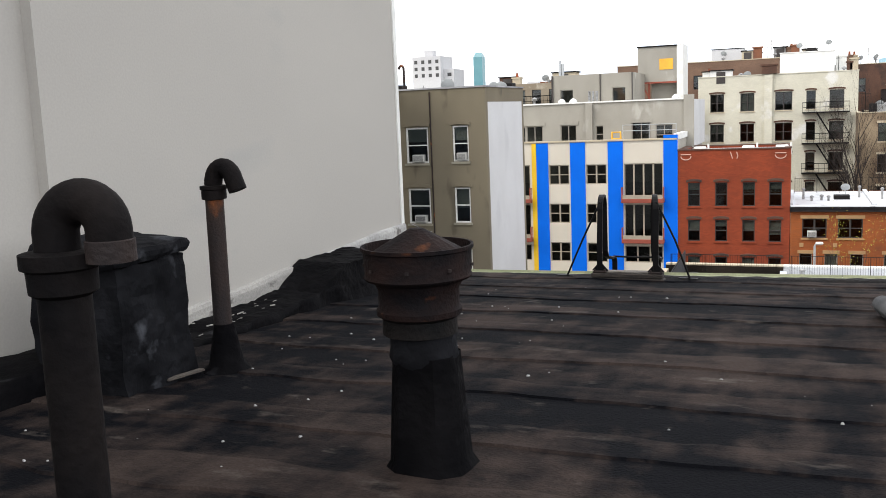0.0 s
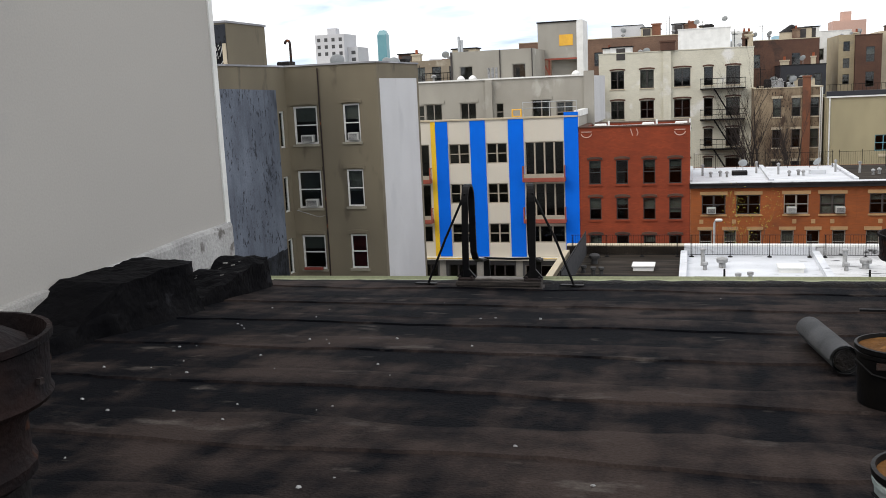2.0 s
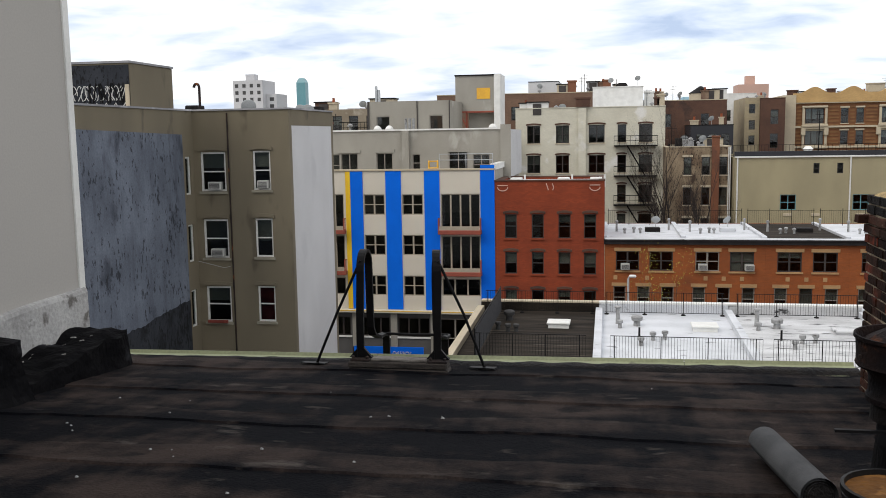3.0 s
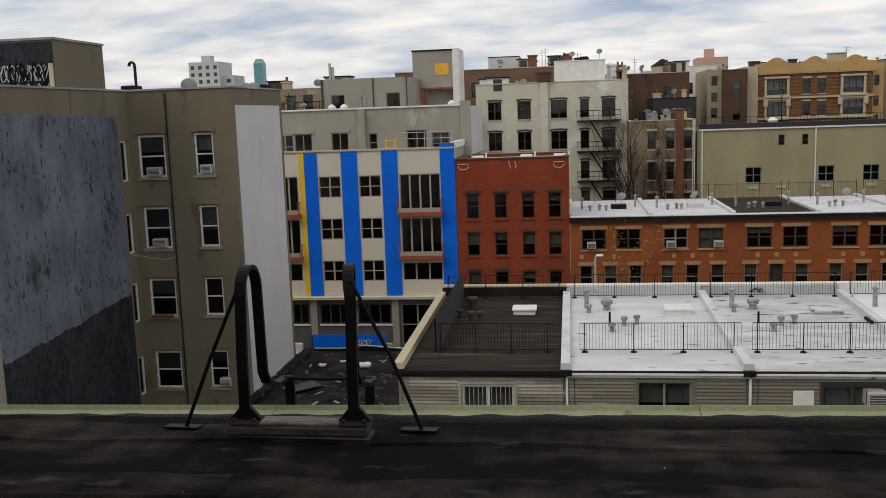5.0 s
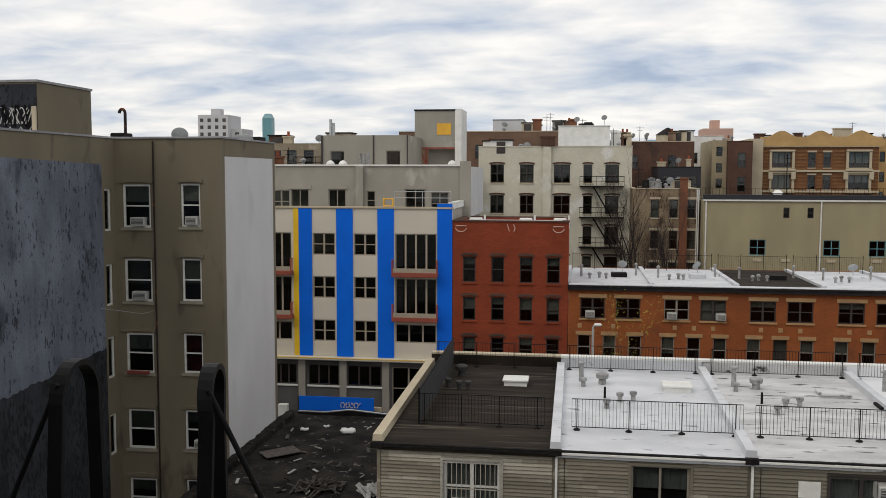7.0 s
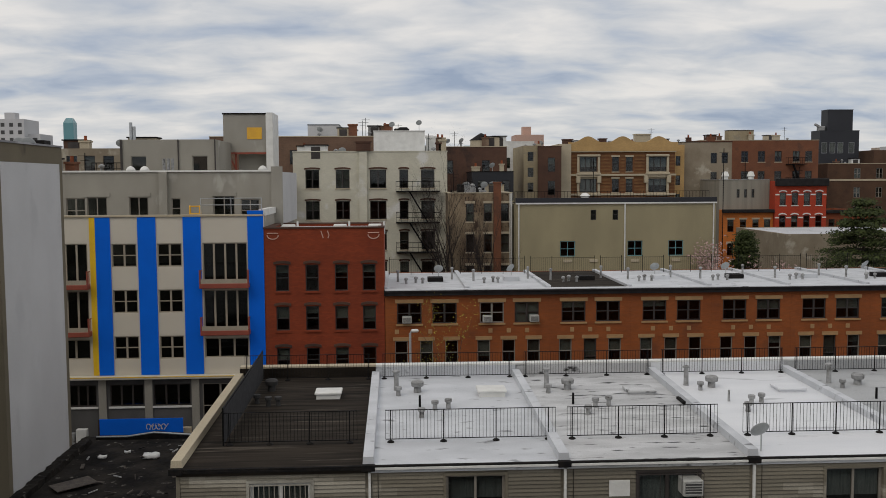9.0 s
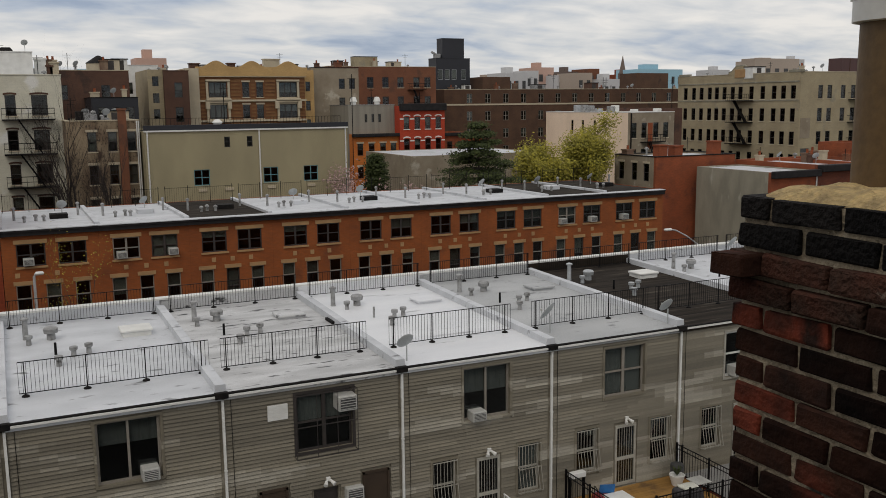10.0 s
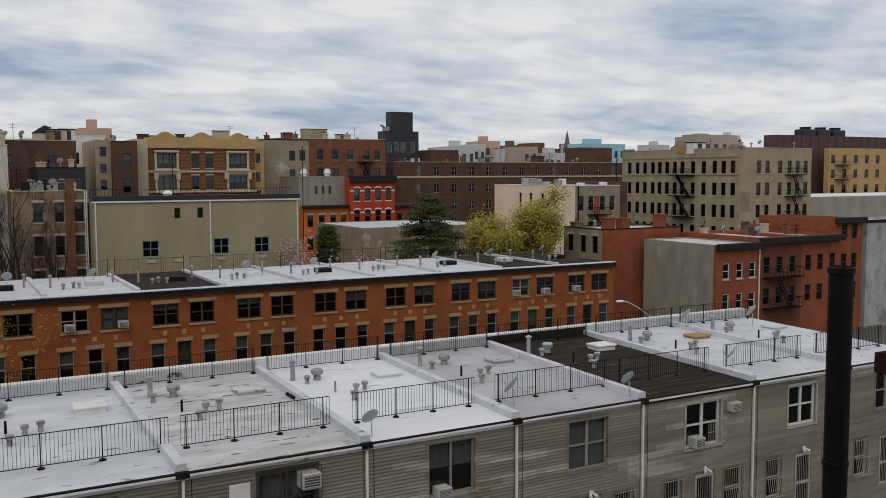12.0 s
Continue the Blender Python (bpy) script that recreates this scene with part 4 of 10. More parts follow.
def lumpy(x0, x1, y0, y1, z0, z1, seed, step=0.09, amp=0.05, top=None, flare=0.0, round_by=0.07):
    """A rounded, tar-caked block, uneven all over."""
    s = Shape()
    nx, ny, nz = (max(2, int((b - a) / step) + 1) for a, b in ((x0, x1), (y0, y1), (z0, z1)))

    def shape_point(u, v, w):
        x, y, z = x0 + (x1 - x0) * u, y0 + (y1 - y0) * v, z0 + (z1 - z0) * w
        x += flare * u * (1 - w) ** 2
        if top:
            z = z0 + (top(u, v) - z0) * w
        p = Vector((x, y, z))
        d = noise.noise_vector(p * 3.1 + Vector((seed, 0, 0))) * amp + noise.noise_vector(p * 9 + Vector((seed, 3, 0))) * amp * 0.40 + noise.noise_vector(p * 27 + Vector((seed, 5, 0))) * amp * 0.22
        c = Vector(((x0 + x1) / 2, (y0 + y1) / 2, (z0 + z1) / 2))
        pull = (abs(2 * u - 1) ** 6 + abs(2 * v - 1) ** 6 + abs(2 * w - 1) ** 6 - 1) * 0.5
        return p + d + (c - p) * max(0, pull) * round_by

    for fixed, (na, nb) in ((0, (ny, nz)), (1, (nx, nz)), (2, (nx, ny))):
        for side in (0, 1):
            rows = []
            for i in range(na + 1):
                row = []
                for j in range(nb + 1):
                    uvw = [i / na, j / nb]
                    uvw.insert(fixed, side)
                    row.append(shape_point(*uvw))
                rows.append(row)
            s.sheet(rows)
    return s


parapet = thing("wall_parapet", (-3.9, 7, 0), "low parapet kerb caked in black tar", "parapet", kind="structure")
part("kerb", lumpy(-4.22, -3.74, 4.9, 8.9, -0.1, 0.5, 3.0, step=0.06, amp=0.05, top=lambda u, v: 0.40 + 0.03 * noise.noise((v * 9, u * 3, 1)), flare=0.12, round_by=0.03), TAR_LUMP, parapet, smooth=True)
part("kerb_return", lumpy(-4.3, -3.78, 1.5, 4.95, 0.2, 0.60, 5.0, amp=0.035, flare=0.12, round_by=0.03), TAR_LUMP, parapet, smooth=True)
part("end_lump", lumpy(-4.2, -3.76, 8.8, 10.3, -0.1, 0.45, 8.0, step=0.05, amp=0.030, top=lambda u, v: 0.22 + 0.13 * v + 0.05 * noise.noise((v * 7, u * 3, 4)), flare=0.12, round_by=0.01), TAR_LUMP, parapet)
crumbs = Shape()
rc = random.Random(71)
for n in range(80):
    y = rc.uniform(4.9, 10.2)
    x = -3.98 + rc.gauss(0, 0.10)
    z = (0.395 if y < 8.8 else 0.33) + 0.015
    if 7.3 < y < 8.95:
        continue
    q = rc.uniform(0.006, 0.022)
    crumbs.bar((x - q, y - q * 0.5, z), (x + q, y + q * rc.uniform(-1, 1), z + rc.uniform(0, 0.012)), q * rc.uniform(0.6, 1.6), q * 0.35)
part("stucco_crumbs", crumbs, STUCCO_DIRTY, parapet, "pale flakes of fallen stucco", kind="stuff")
stub = thing("tarred_stub", (-3.6, 4.76, 0.3), "capped chimney stub caked in black tar with pale bluish spots beside the stucco wall", "chimney")
part("shaft", lumpy(-3.9, -3.30, 4.45, 5.08, 0.25, 1.20, 12.0, step=0.05, amp=0.04, top=lambda u, v: 1.22 - 0.05 * u, flare=0.03, round_by=0.01), STUB_TAR, stub)
part("cap", lumpy(-3.92, -3.28, 4.43, 5.10, 1.16, 1.29, 14.0, step=0.05, amp=0.03, top=lambda u, v: 1.29 - 0.05 * u, round_by=0.06), STUB_TAR, stub, "grey-spotted tarred cap slab")
single("tarred_block", lumpy(-4.24, -3.76, 7.35, 8.95, 0.0, 0.86, 15.0, step=0.05, amp=0.028,
                             top=lambda u, v: 0.64 - 0.05 * v - 0.31 * max(0, 0.40 - v) / 0.40 - 0.03 * u, flare=0.22, round_by=0.005), TAR_LUMP,
       "lumpy black tarred block on the roof's parapet", "chimney", origin=(-3.9, 8.1, 0.2))

# ---------------------------------------------------------------- on the near roof
# Gooseneck vent close by.
gx, gy = -1.29, 2.02
vent_a = thing("gooseneck_vent", (gx, gy, near_roof_z(gy)), "thick black iron gooseneck vent pipe with a turned-down end", "vent pipe", "roof vents")
part("pipe", Shape().tube([(gx - 0.005, gy, near_roof_z(gy) - 0.02), (gx, gy, 1.626)], 0.055, 20), IRON_OLD, vent_a, smooth=True)
part("hub", Shape().lathe(gx, gy, [(0.054, 1.581), (0.070, 1.591), (0.072, 1.638), (0.083, 1.644), (0.083, 1.674), (0.060, 1.678)], 24), IRON_OLD, vent_a, smooth=True)
arc = [(gx - 0.006 + 0.060 - 0.060 * math.cos(a), gy + 0.02 * math.sin(a / 2), 1.719 + 0.060 * math.sin(a)) for a in np.linspace(0, math.pi, 16)]
part("bend", Shape().tube([(gx - 0.006, gy, 1.666)] + arc + [(arc[-1][0], arc[-1][1], 1.661)], 0.047, 20), IRON_OLD, vent_a, smooth=True)
part("mouth", Shape().lathe(arc[-1][0], arc[-1][1], [(0.045, 1.701), (0.051, 1.698), (0.051, 1.654), (0.040, 1.652)], 20), RUST, vent_a, smooth=True)

# Slim pipe with a hooked top by the wall.
px, py = -3.15, 5.2
vent_b = thing("hooked_vent", (px, py, near_roof_z(py)), "slim rust-streaked iron vent pipe with a hooked top", "vent pipe", "roof vents")
part("pipe", Shape().tube([(px - 0.01, py, near_roof_z(py) - 0.02), (px, py, 1.49)], 0.056, 16), RUST, vent_b, smooth=True)
part("collar", Shape().lathe(px, py, [(0.058, 1.465), (0.075, 1.47), (0.075, 1.525), (0.082, 1.53), (0.082, 1.55), (0.06, 1.552)], 18), IRON_OLD, vent_b, smooth=True)
arc = [(px + 0.075 - 0.075 * math.cos(a), py, 1.555 + 0.105 * math.sin(a)) for a in np.linspace(0, math.pi * 0.9, 12)]
part("hook", Shape().tube(arc + [(arc[-1][0] + 0.025, py, 1.52)], 0.055, 16), IRON_OLD, vent_b, smooth=True)
part("flashing", Shape().lathe(px, py, [(0.15, near_roof_z(py) + 0.01), (0.11, near_roof_z(py) + 0.05), (0.08, near_roof_z(py) + 0.2), (0.06, near_roof_z(py) + 0.3)], 16), TAR_LUMP, vent_b, smooth=True)


def capped_vent(x, y, top, lean, label):
    """A tarred square-ish stack with a rusted, rimmed cap."""
    base = near_roof_z(y)
    b = thing("capped_vent", (x, y, base), label, "vent pipe", "roof vents")
    h = top
    stem = Shape()
    rows = []
    for z, wide in ((base - 0.03, 0.20), (base + 0.04, 0.158), (base + 0.3, 0.140), (h - 0.45, 0.128)):
        row = []
        for k in range(13):
            a = 2 * math.pi * k / 12
            q = 1.0 + 0.15 * abs(math.sin(2 * a)) ** 2
            row.append((x + 0.025 + lean * (z - base) + wide * q * math.cos(a) + 0.008 * noise.noise((k, z * 6, x)), y + wide * q * math.sin(a), z))
        rows.append(row)
    stem.sheet(rows)
    part("stem", stem, TAR_LUMP, b, smooth=True)
    cx = x + lean * (h - base)
    part("upper_stem", Shape().lathe(cx + 0.012, y, [(0.128, h - 0.50), (0.146, h - 0.46), (0.140, h - 0.43), (0.138, h - 0.34)], 20), STUB_TAR, b, smooth=True)
    part("lower_band", Shape().lathe(cx, y, [(0.13, h - 0.375), (0.156, h - 0.365), (0.155, h - 0.30), (0.168, h - 0.29), (0.168, h - 0.275), (0.15, h - 0.27)], 26), PAINT_FLAKE, b, smooth=True)
    part("neck", Shape().lathe(cx, y, [(0.150, h - 0.300), (0.176, h - 0.285), (0.178, h - 0.262), (0.168, h - 0.250), (0.168, h - 0.18), (0.185, h - 0.145)], 26), RUST_CAP, b, smooth=True)
    drum = part("drum", Shape().lathe(cx, y, [(0.18, h - 0.150), (0.218, h - 0.135), (0.224, h - 0.125), (0.218, h - 0.115), (0.224, h - 0.02), (0.232, h - 0.015), (0.232, h), (0.222, h), (0.216, h - 0.04), (0.10, h - 0.045)], 34), RUST_CAP, b, smooth=True)
    part("cone", Shape().lathe(cx, y, [(0.195, h - 0.035), (0.19, h - 0.025), (0.03, h + 0.066), (0.002, h + 0.068)], 12), RUST_CAP, drum)
    for k in range(8):
        a = 2 * math.pi * k / 8 + 0.2
        part("rivet", Shape().box(cx + 0.224 * math.cos(a) - 0.006, cx + 0.224 * math.cos(a) + 0.006, y + 0.224 * math.sin(a) - 0.006, y + 0.224 * math.sin(a) + 0.006, h - 0.09, h - 0.078), RUST, drum)
    return b


capped_vent(-1.31, 3.96, 1.402, 0.0, "tarred vent stack with a rusty round cap and cone")
capped_vent(1.26, 7.72, 0.985, 0.0, "dark tarred vent stack with a rusty round cap beside the pails")
single("stub_bracket", Shape().box(0.93, 1.13, 7.58, 7.60, 0.60, 0.612), IRON, "thin iron bracket on the vent stack", "bracket", origin=(1.1, 7.6, 0.60))

# Pails.
def pail(x, y, radius, height, body, lid, label, wire=True):
    z = near_roof_z(y) + 0.012
    b = thing("pail", (x, y, z), label, "bucket", "roofing pails")
    part("body", Shape().lathe(x, y, [(radius * 0.93, z), (radius * 0.94, z + 0.01), (radius, z + height - 0.05), (radius * 1.04, z + height - 0.045), (radius * 1.04, z + height - 0.03), (radius * 1.01, z + height - 0.025)], 30, caps=False), body, b, smooth=True)
    part("rim", Shape().lathe(x, y, [(radius * 1.0, z + height - 0.03), (radius * 1.06, z + height - 0.02), (radius * 1.06, z + height), (radius * 0.99, z + height + 0.002), (radius * 0.97, z + height - 0.03)], 30, caps=False), PAIL_BLACK, b, smooth=True)
    part("filling", Shape().lathe(x, y, [(radius * 0.98, z + height - 0.018), (0.001, z + height - 0.012)], 30, caps=False), lid, b)
    if wire:
        part("handle", Shape().tube([(x - radius * 1.05, y - 0.02, z + height * 0.75), (x - radius * 0.75, y - radius * 0.8, z + height * 0.62), (x - radius * 0.1, y - radius * 1.06, z + height * 0.55), (x + radius * 0.6, y - radius * 0.95, z + height * 0.5)], 0.005, 6), IRON, b)
        part("ear", Shape().box(x - radius * 0.5 - 0.03, x - radius * 0.5 + 0.03, y - radius * 0.93, y - radius * 0.86, z + height * 0.72, z + height * 0.82), RUST, b)
    return b


pail(0.790, 5.36, 0.168, 0.275, PAIL_WHITE, RUST_LID, "white pail with rust stains and a wire handle")
pail(1.000, 6.98, 0.175, 0.280, PAIL_BLACK, RUST_LID, "black pail with a rust-coloured top")

# A rolled length of felt.
roll = thing("felt_roll", (0.81, 7.87, 0.36), "grey roll of mineral roofing felt lying on the roof", "roll")
rad = 0.078
end_a, end_b = Vector((0.775, 8.30, near_roof_z(8.30) + rad + 0.012)), Vector((0.850, 7.44, near_roof_z(7.44) + rad + 0.012))
axis_dir = (end_b - end_a).normalized()
side_dir = axis_dir.cross(Vector((0, 0, 1))).normalized()
up_dir = side_dir.cross(axis_dir)
rows = []
for k in range(64):
    a = k * 2 * math.pi / 20
    rr = rad - 0.010 * a / (2 * math.pi)
    rows.append([p + side_dir * rr * math.cos(a) + up_dir * rr * math.sin(a) for p in (end_a, (end_a + end_b) / 2, end_b)])
part("wound_felt", Shape().sheet(rows), FELT_ROLL, roll, smooth=True)
part("core", Shape().tube([end_a + axis_dir * 0.02, end_b - axis_dir * 0.004], rad * 0.74, 18), TAR_EDGE, roll)

# Roof ladder: two hooped flat rails over the edge, on a timber, with stays.
ladder = thing("roof_ladder", (-1.55, 10.4, 0.14), "black iron roof ladder head with two hooped rails on a timber", "ladder")


def strap(path, wide, thick):
    """Flat bar bent along a path in the y-z plane; wide lies along x."""
    s = Shape()
    pts = [Vector(p) for p in path]
    rows = []
    for i, p in enumerate(pts):
        a = (pts[min(i + 1, len(pts) - 1)] - pts[max(i - 1, 0)]).normalized()
        n = Vector((0, -a.z, a.y))
        rows.append([p + Vector((dx, 0, 0)) + n * dn for dx, dn in ((-wide / 2, -thick / 2), (wide / 2, -thick / 2), (wide / 2, thick / 2), (-wide / 2, thick / 2), (-wide / 2, -thick / 2))])
    return s.sheet(rows)


for x in (-1.862, -1.258):
    d = -0.075 if x > -1.5 else -0.01
    hoop = [(x - 0.01, 10.40, 0.14), (x - 0.006, 10.40, 0.5), (x, 10.415, 0.78)]
    hoop += [(x + d * a / math.pi, 10.56 - 0.145 * math.cos(a), 0.80 + 0.16 * math.sin(a)) for a in np.linspace(0.15, math.pi - 0.15, 13)]
    hoop += [(x + d, 10.708, 0.70), (x + d, 10.72, 0.32), (x + 0.01 + d, 10.745, 0.255), (x + 0.04 + d, 10.80, 0.222), (x + 0.05 + d, 10.92, 0.215), (x + 0.05 + 1.4 * d, 11.02, 0.20), (x + 0.05 + 1.6 * d, 11.06, 0.14), (x + 0.05 + 1.8 * d, 11.08, -2.5)]
    part("rail", strap(hoop, 0.058, 0.022), IRON, ladder)
    part("foot_plate", Shape().chamfer(x - 0.075, x + 0.075, 10.33, 10.47, 0.132, 0.150, 0.004), RUST, ladder)
    part("gusset", Shape().prism([(x - 0.095, 0.15), (x - 0.03, 0.15), (x - 0.03, 0.225)], 10.385, 10.415), IRON, ladder)
    part("gusset", Shape().prism([(x + 0.02, 0.15), (x + 0.085, 0.15), (x + 0.02, 0.225)], 10.385, 10.415), IRON, ladder)
    for dx in (-0.055, 0.055):
        part("bolt", Shape().lathe(x + dx, 10.35, [(0.014, 0.150), (0.013, 0.168), (0.006, 0.172)], 6), RUST, ladder)
    side = -1 if x < -1.5 else 1
    part("stay", Shape().tube([(x, 10.43, 0.90), (x + side * 0.2 - 0.01, 10.47, 0.48), (x + side * 0.37 - 0.03, 10.50, 0.06)], 0.011, 8), IRON, ladder)
    part("stay_plate", Shape().add([(x + side * 0.37 + u, 10.47 + v, near_roof_z(10.47 + v) + 0.02 + w) for w in (0, 0.008) for u, v in ((-0.15, 0.0), (0.05, -0.02), (0.06, 0.06), (-0.14, 0.07))],
                                   [(0, 3, 2, 1), (4, 5, 6, 7), (0, 1, 5, 4), (1, 2, 6, 5), (2, 3, 7, 6), (3, 0, 4, 7)]), IRON, ladder)
for z0, z1, y0, y1, x0, x1 in ((0.030, 0.078, 10.32, 10.475, -1.965, -1.172), (0.081, 0.131, 10.325, 10.47, -1.955, -1.185)):
    part("timber", Shape().chamfer(x0, x1, y0, y1, z0, z1, 0.009), WOOD_OLD, ladder)
part("timber_cap", Shape().chamfer(-1.78, -1.34, 10.345, 10.455, 0.132, 0.150, 0.004), WOOD_PALE, ladder, "paler worn top board")
part("tie_rod", Shape().tube([(-1.82, 10.93, 0.222), (-1.56, 10.935, 0.215), (-1.28, 10.93, 0.222)], 0.011, 8), IRON, ladder)
part("rung", Shape().tube([(-1.825, 11.07, -0.1), (-1.31, 11.07, -0.1)], 0.012, 8), IRON, ladder)

# Loose rubble on the felt.
r = random.Random(21)
spots = [(-3.12, 5.80), (-2.98, 5.22), (-2.9, 6.4), (-2.6, 5.6), (-2.2, 4.9), (-3.2, 7.0), (-2.05, 6.45), (-1.57, 6.5), (-2.7, 6.9), (-2.4, 7.4), (-2.95, 7.6), (-2.1, 3.2), (-2.0, 4.1),
         (-0.6, 6.1), (0.5, 5.4), (-1.62, 7.3), (-3.0, 8.3), (-2.6, 8.7), (-2.3, 7.9), (-2.8, 7.2), (-3.3, 6.2), (-0.4, 4.7), (-2.5, 4.5), (0.55, 4.9)]
spots += [(r.uniform(-3.4, -1.2), r.uniform(3.2, 9.5)) for _ in range(40)] + [(r.uniform(-1.2, 2.5), r.uniform(4.0, 10.0)) for _ in range(14)]
for n, (x, y) in enumerate(spots):
    q = r.uniform(0.003, 0.010) * (1.7 if n < 6 else 1)
    z = near_roof_z(y) + 0.012
    s = Shape()
    v = [(x + q * (1.2 + r.uniform(-.4, .4)) * math.cos(a), y + q * (0.9 + r.uniform(-.3, .3)) * math.sin(a), z) for a in (0.2, 1.5, 2.7, 3.9, 5.2)]
    top = [(0.6 * (a - x) + x, 0.6 * (b - y) + y, z + q * r.uniform(0.5, 1.0)) for a, b, _ in v]
    s.add(v + top, [tuple(range(5))[::-1], tuple(range(5, 10))] + [(i, (i + 1) % 5, (i + 1) % 5 + 5, i + 5) for i in range(5)])
    single("rubble_chip", s, RUBBLE, "small chip of pale rubble on the black roof", "rubble", "rubble chips", origin=(x, y, z))
single("wood_scrap", Shape().bar((-3.28, 4.78, near_roof_z(4.78) + 0.03), (-3.20, 5.02, near_roof_z(5.02) + 0.045), 0.04, 0.012), FELT_PATCH, "short pale scrap of wood on the roof", "scrap", origin=(-3.24, 4.9, 0.42))

# ---------------------------------------------------------------- brick chimney at the roof's edge
chimney = thing("brick_chimney", (1.99, 9.66, 0.1), "sooty old brick chimney with crumbling mortar and a cement cap", "chimney")
CX0, CX1, CY0, CY1, CTOP = 1.705, 2.305, 9.12, 10.20, 1.41
part("mortar_core", Shape().box(CX0 + 0.009, CX1 - 0.009, CY0 + 0.009, CY1 - 0.009, 0.0, CTOP - 0.01), NEAR_MORTAR, chimney)
COURSE = 0.0655


def worn_brick(s, half, seed):
    """A brick with knocked corners."""
    rb = random.Random(seed)
    s.chamfer(-0.05, 0.05, -half, half, -0.027, 0.027, 0.0045)
    s.v = [(x + rb.uniform(-0.003, 0.002), y + rb.uniform(-0.003, 0.003), z + rb.uniform(-0.0025, 0.0025)) for x, y, z in s.v]
    return s


BRICKS = {(kind, half): [shared(("brick", kind, half, n), lambda s, n=n, half=half: worn_brick(s, half, n + 7), mat) for n in range(4)]
          for kind, mat in (("black", BLACK_BRICK), ("limed", LIMED_BRICK), ("plain", NEAR_BRICK), ("red", RED_OLD)) for half in (0.094, 0.044)}
r = random.Random(8)
courses = int((CTOP - 0.02) / COURSE)
for c in range(courses):
    z = CTOP - 0.031 - COURSE * c
    out = 0.017 if c in (2, 3) else (0.008 if c == 4 else 0.0)
    for face in ("W", "S", "E", "N"):
        lo, hi = (CY0, CY1) if face in "WE" else (CX0, CX1)
        pos = hi + out
        first = True
        while pos > lo - out + 0.03:
            short = first and (c % 2 == 0)
            size = 0.088 if short else 0.188
            first = False
            mid_u = pos - size / 2
            if mid_u - size / 2 < lo - out - 0.06:
                break
            jig = r.uniform(-0.004, 0.006)
            place = {"W": (CX0 - out + 0.05 + jig, mid_u, z), "E": (CX1 + out - 0.05 - jig, mid_u, z), "S": (mid_u, CY0 - out + 0.05 + jig, z), "N": (mid_u, CY1 + out - 0.05 - jig, z)}[face]
            tone = "black" if c < 2 else "limed" if c in (2, 3) and r.random() < 0.75 else "red" if r.random() < 0.06 else "plain"
            ob = piece("brick", BRICKS[tone, 0.044 if short else 0.094][r.randrange(4)], chimney, place, 0 if face in "WE" else 90)
            ob.rotation_euler = (r.uniform(-0.010, 0.010), r.uniform(-0.012, 0.012), ob.rotation_euler[2] + r.uniform(-0.010, 0.010))
            pos -= size + 0.013
cap_rows = []
for i in range(15):
    row = []
    for j in range(25):
        u, v = i / 14, j / 24
        x, y = CX0 + 0.016 + (CX1 - CX0 - 0.032) * u, CY0 + 0.016 + (CY1 - CY0 - 0.032) * v
        rim = min(u, 1 - u, v, 1 - v) * 8
        row.append((x, y, CTOP + 0.010 + 0.014 * min(1, rim) + (0.012 * noise.noise((x * 14, y * 14, 0)) + 0.006 * noise.noise((x * 60, y * 60, 3)) if rim else -0.018)))
    cap_rows.append(row)
part("cement_cap", Shape().sheet(cap_rows), CEMENT_CAP, chimney, smooth=True)
flue = thing("metal_flue", (1.985, 9.98, CTOP), "stained tan metal flue with a perforated pale cap on the chimney", "flue")
part("pipe", Shape().lathe(1.985, 9.98, [(0.112, CTOP - 0.02), (0.110, 1.84)], 22), FLUE_TAN, flue, smooth=True)
part("collar", Shape().lathe(1.985, 9.98, [(0.114, 1.80), (0.128, 1.802), (0.128, 1.85), (0.114, 1.852)], 22), WHITE_TRIM, flue, smooth=True)
cage = part("cap", Shape().lathe(1.985, 9.98, [(0.13, 2.02), (0.14, 2.03), (0.14, 2.06), (0.001, 2.10)], 22), WHITE_TRIM, flue, smooth=True)
s = Shape()
for row in range(6):
    z = 1.855 + 0.028 * row
    s.lathe(1.985, 9.98, [(0.122, z), (0.127, z), (0.127, z + 0.012), (0.122, z + 0.012), (0.122, z)], 22, caps=False)
for k in range(22):
    a = 2 * math.pi * k / 22
    x, y = 1.985 + 0.1245 * math.cos(a), 9.98 + 0.1245 * math.sin(a)
    s.box(x - 0.006, x + 0.006, y - 0.006, y + 0.006, 1.85, 2.025)
part("mesh_screen", s, WHITE_TRIM, flue)

# The neighbour's tall exhaust stack beyond the edge.
SX, SYK = 6.50, 14.0
stack = thing("exhaust_stack", (SX, SYK, GROUND), "tall sooty black exhaust stack standing beyond the roof's edge", "stack")
part("pipe", Shape().lathe(SX, SYK, [(0.106, GROUND), (0.104, 0.86)], 24), IRON, stack, smooth=True)
part("rim", Shape().lathe(SX, SYK, [(0.105, 0.84), (0.116, 0.845), (0.116, 0.90), (0.103, 0.905), (0.095, 0.84)], 24), IRON, stack, smooth=True)
part("strap", Shape().lathe(SX, SYK, [(0.106, -0.86), (0.114, -0.855), (0.114, -0.82), (0.106, -0.815)], 24), IRON, stack, smooth=True)


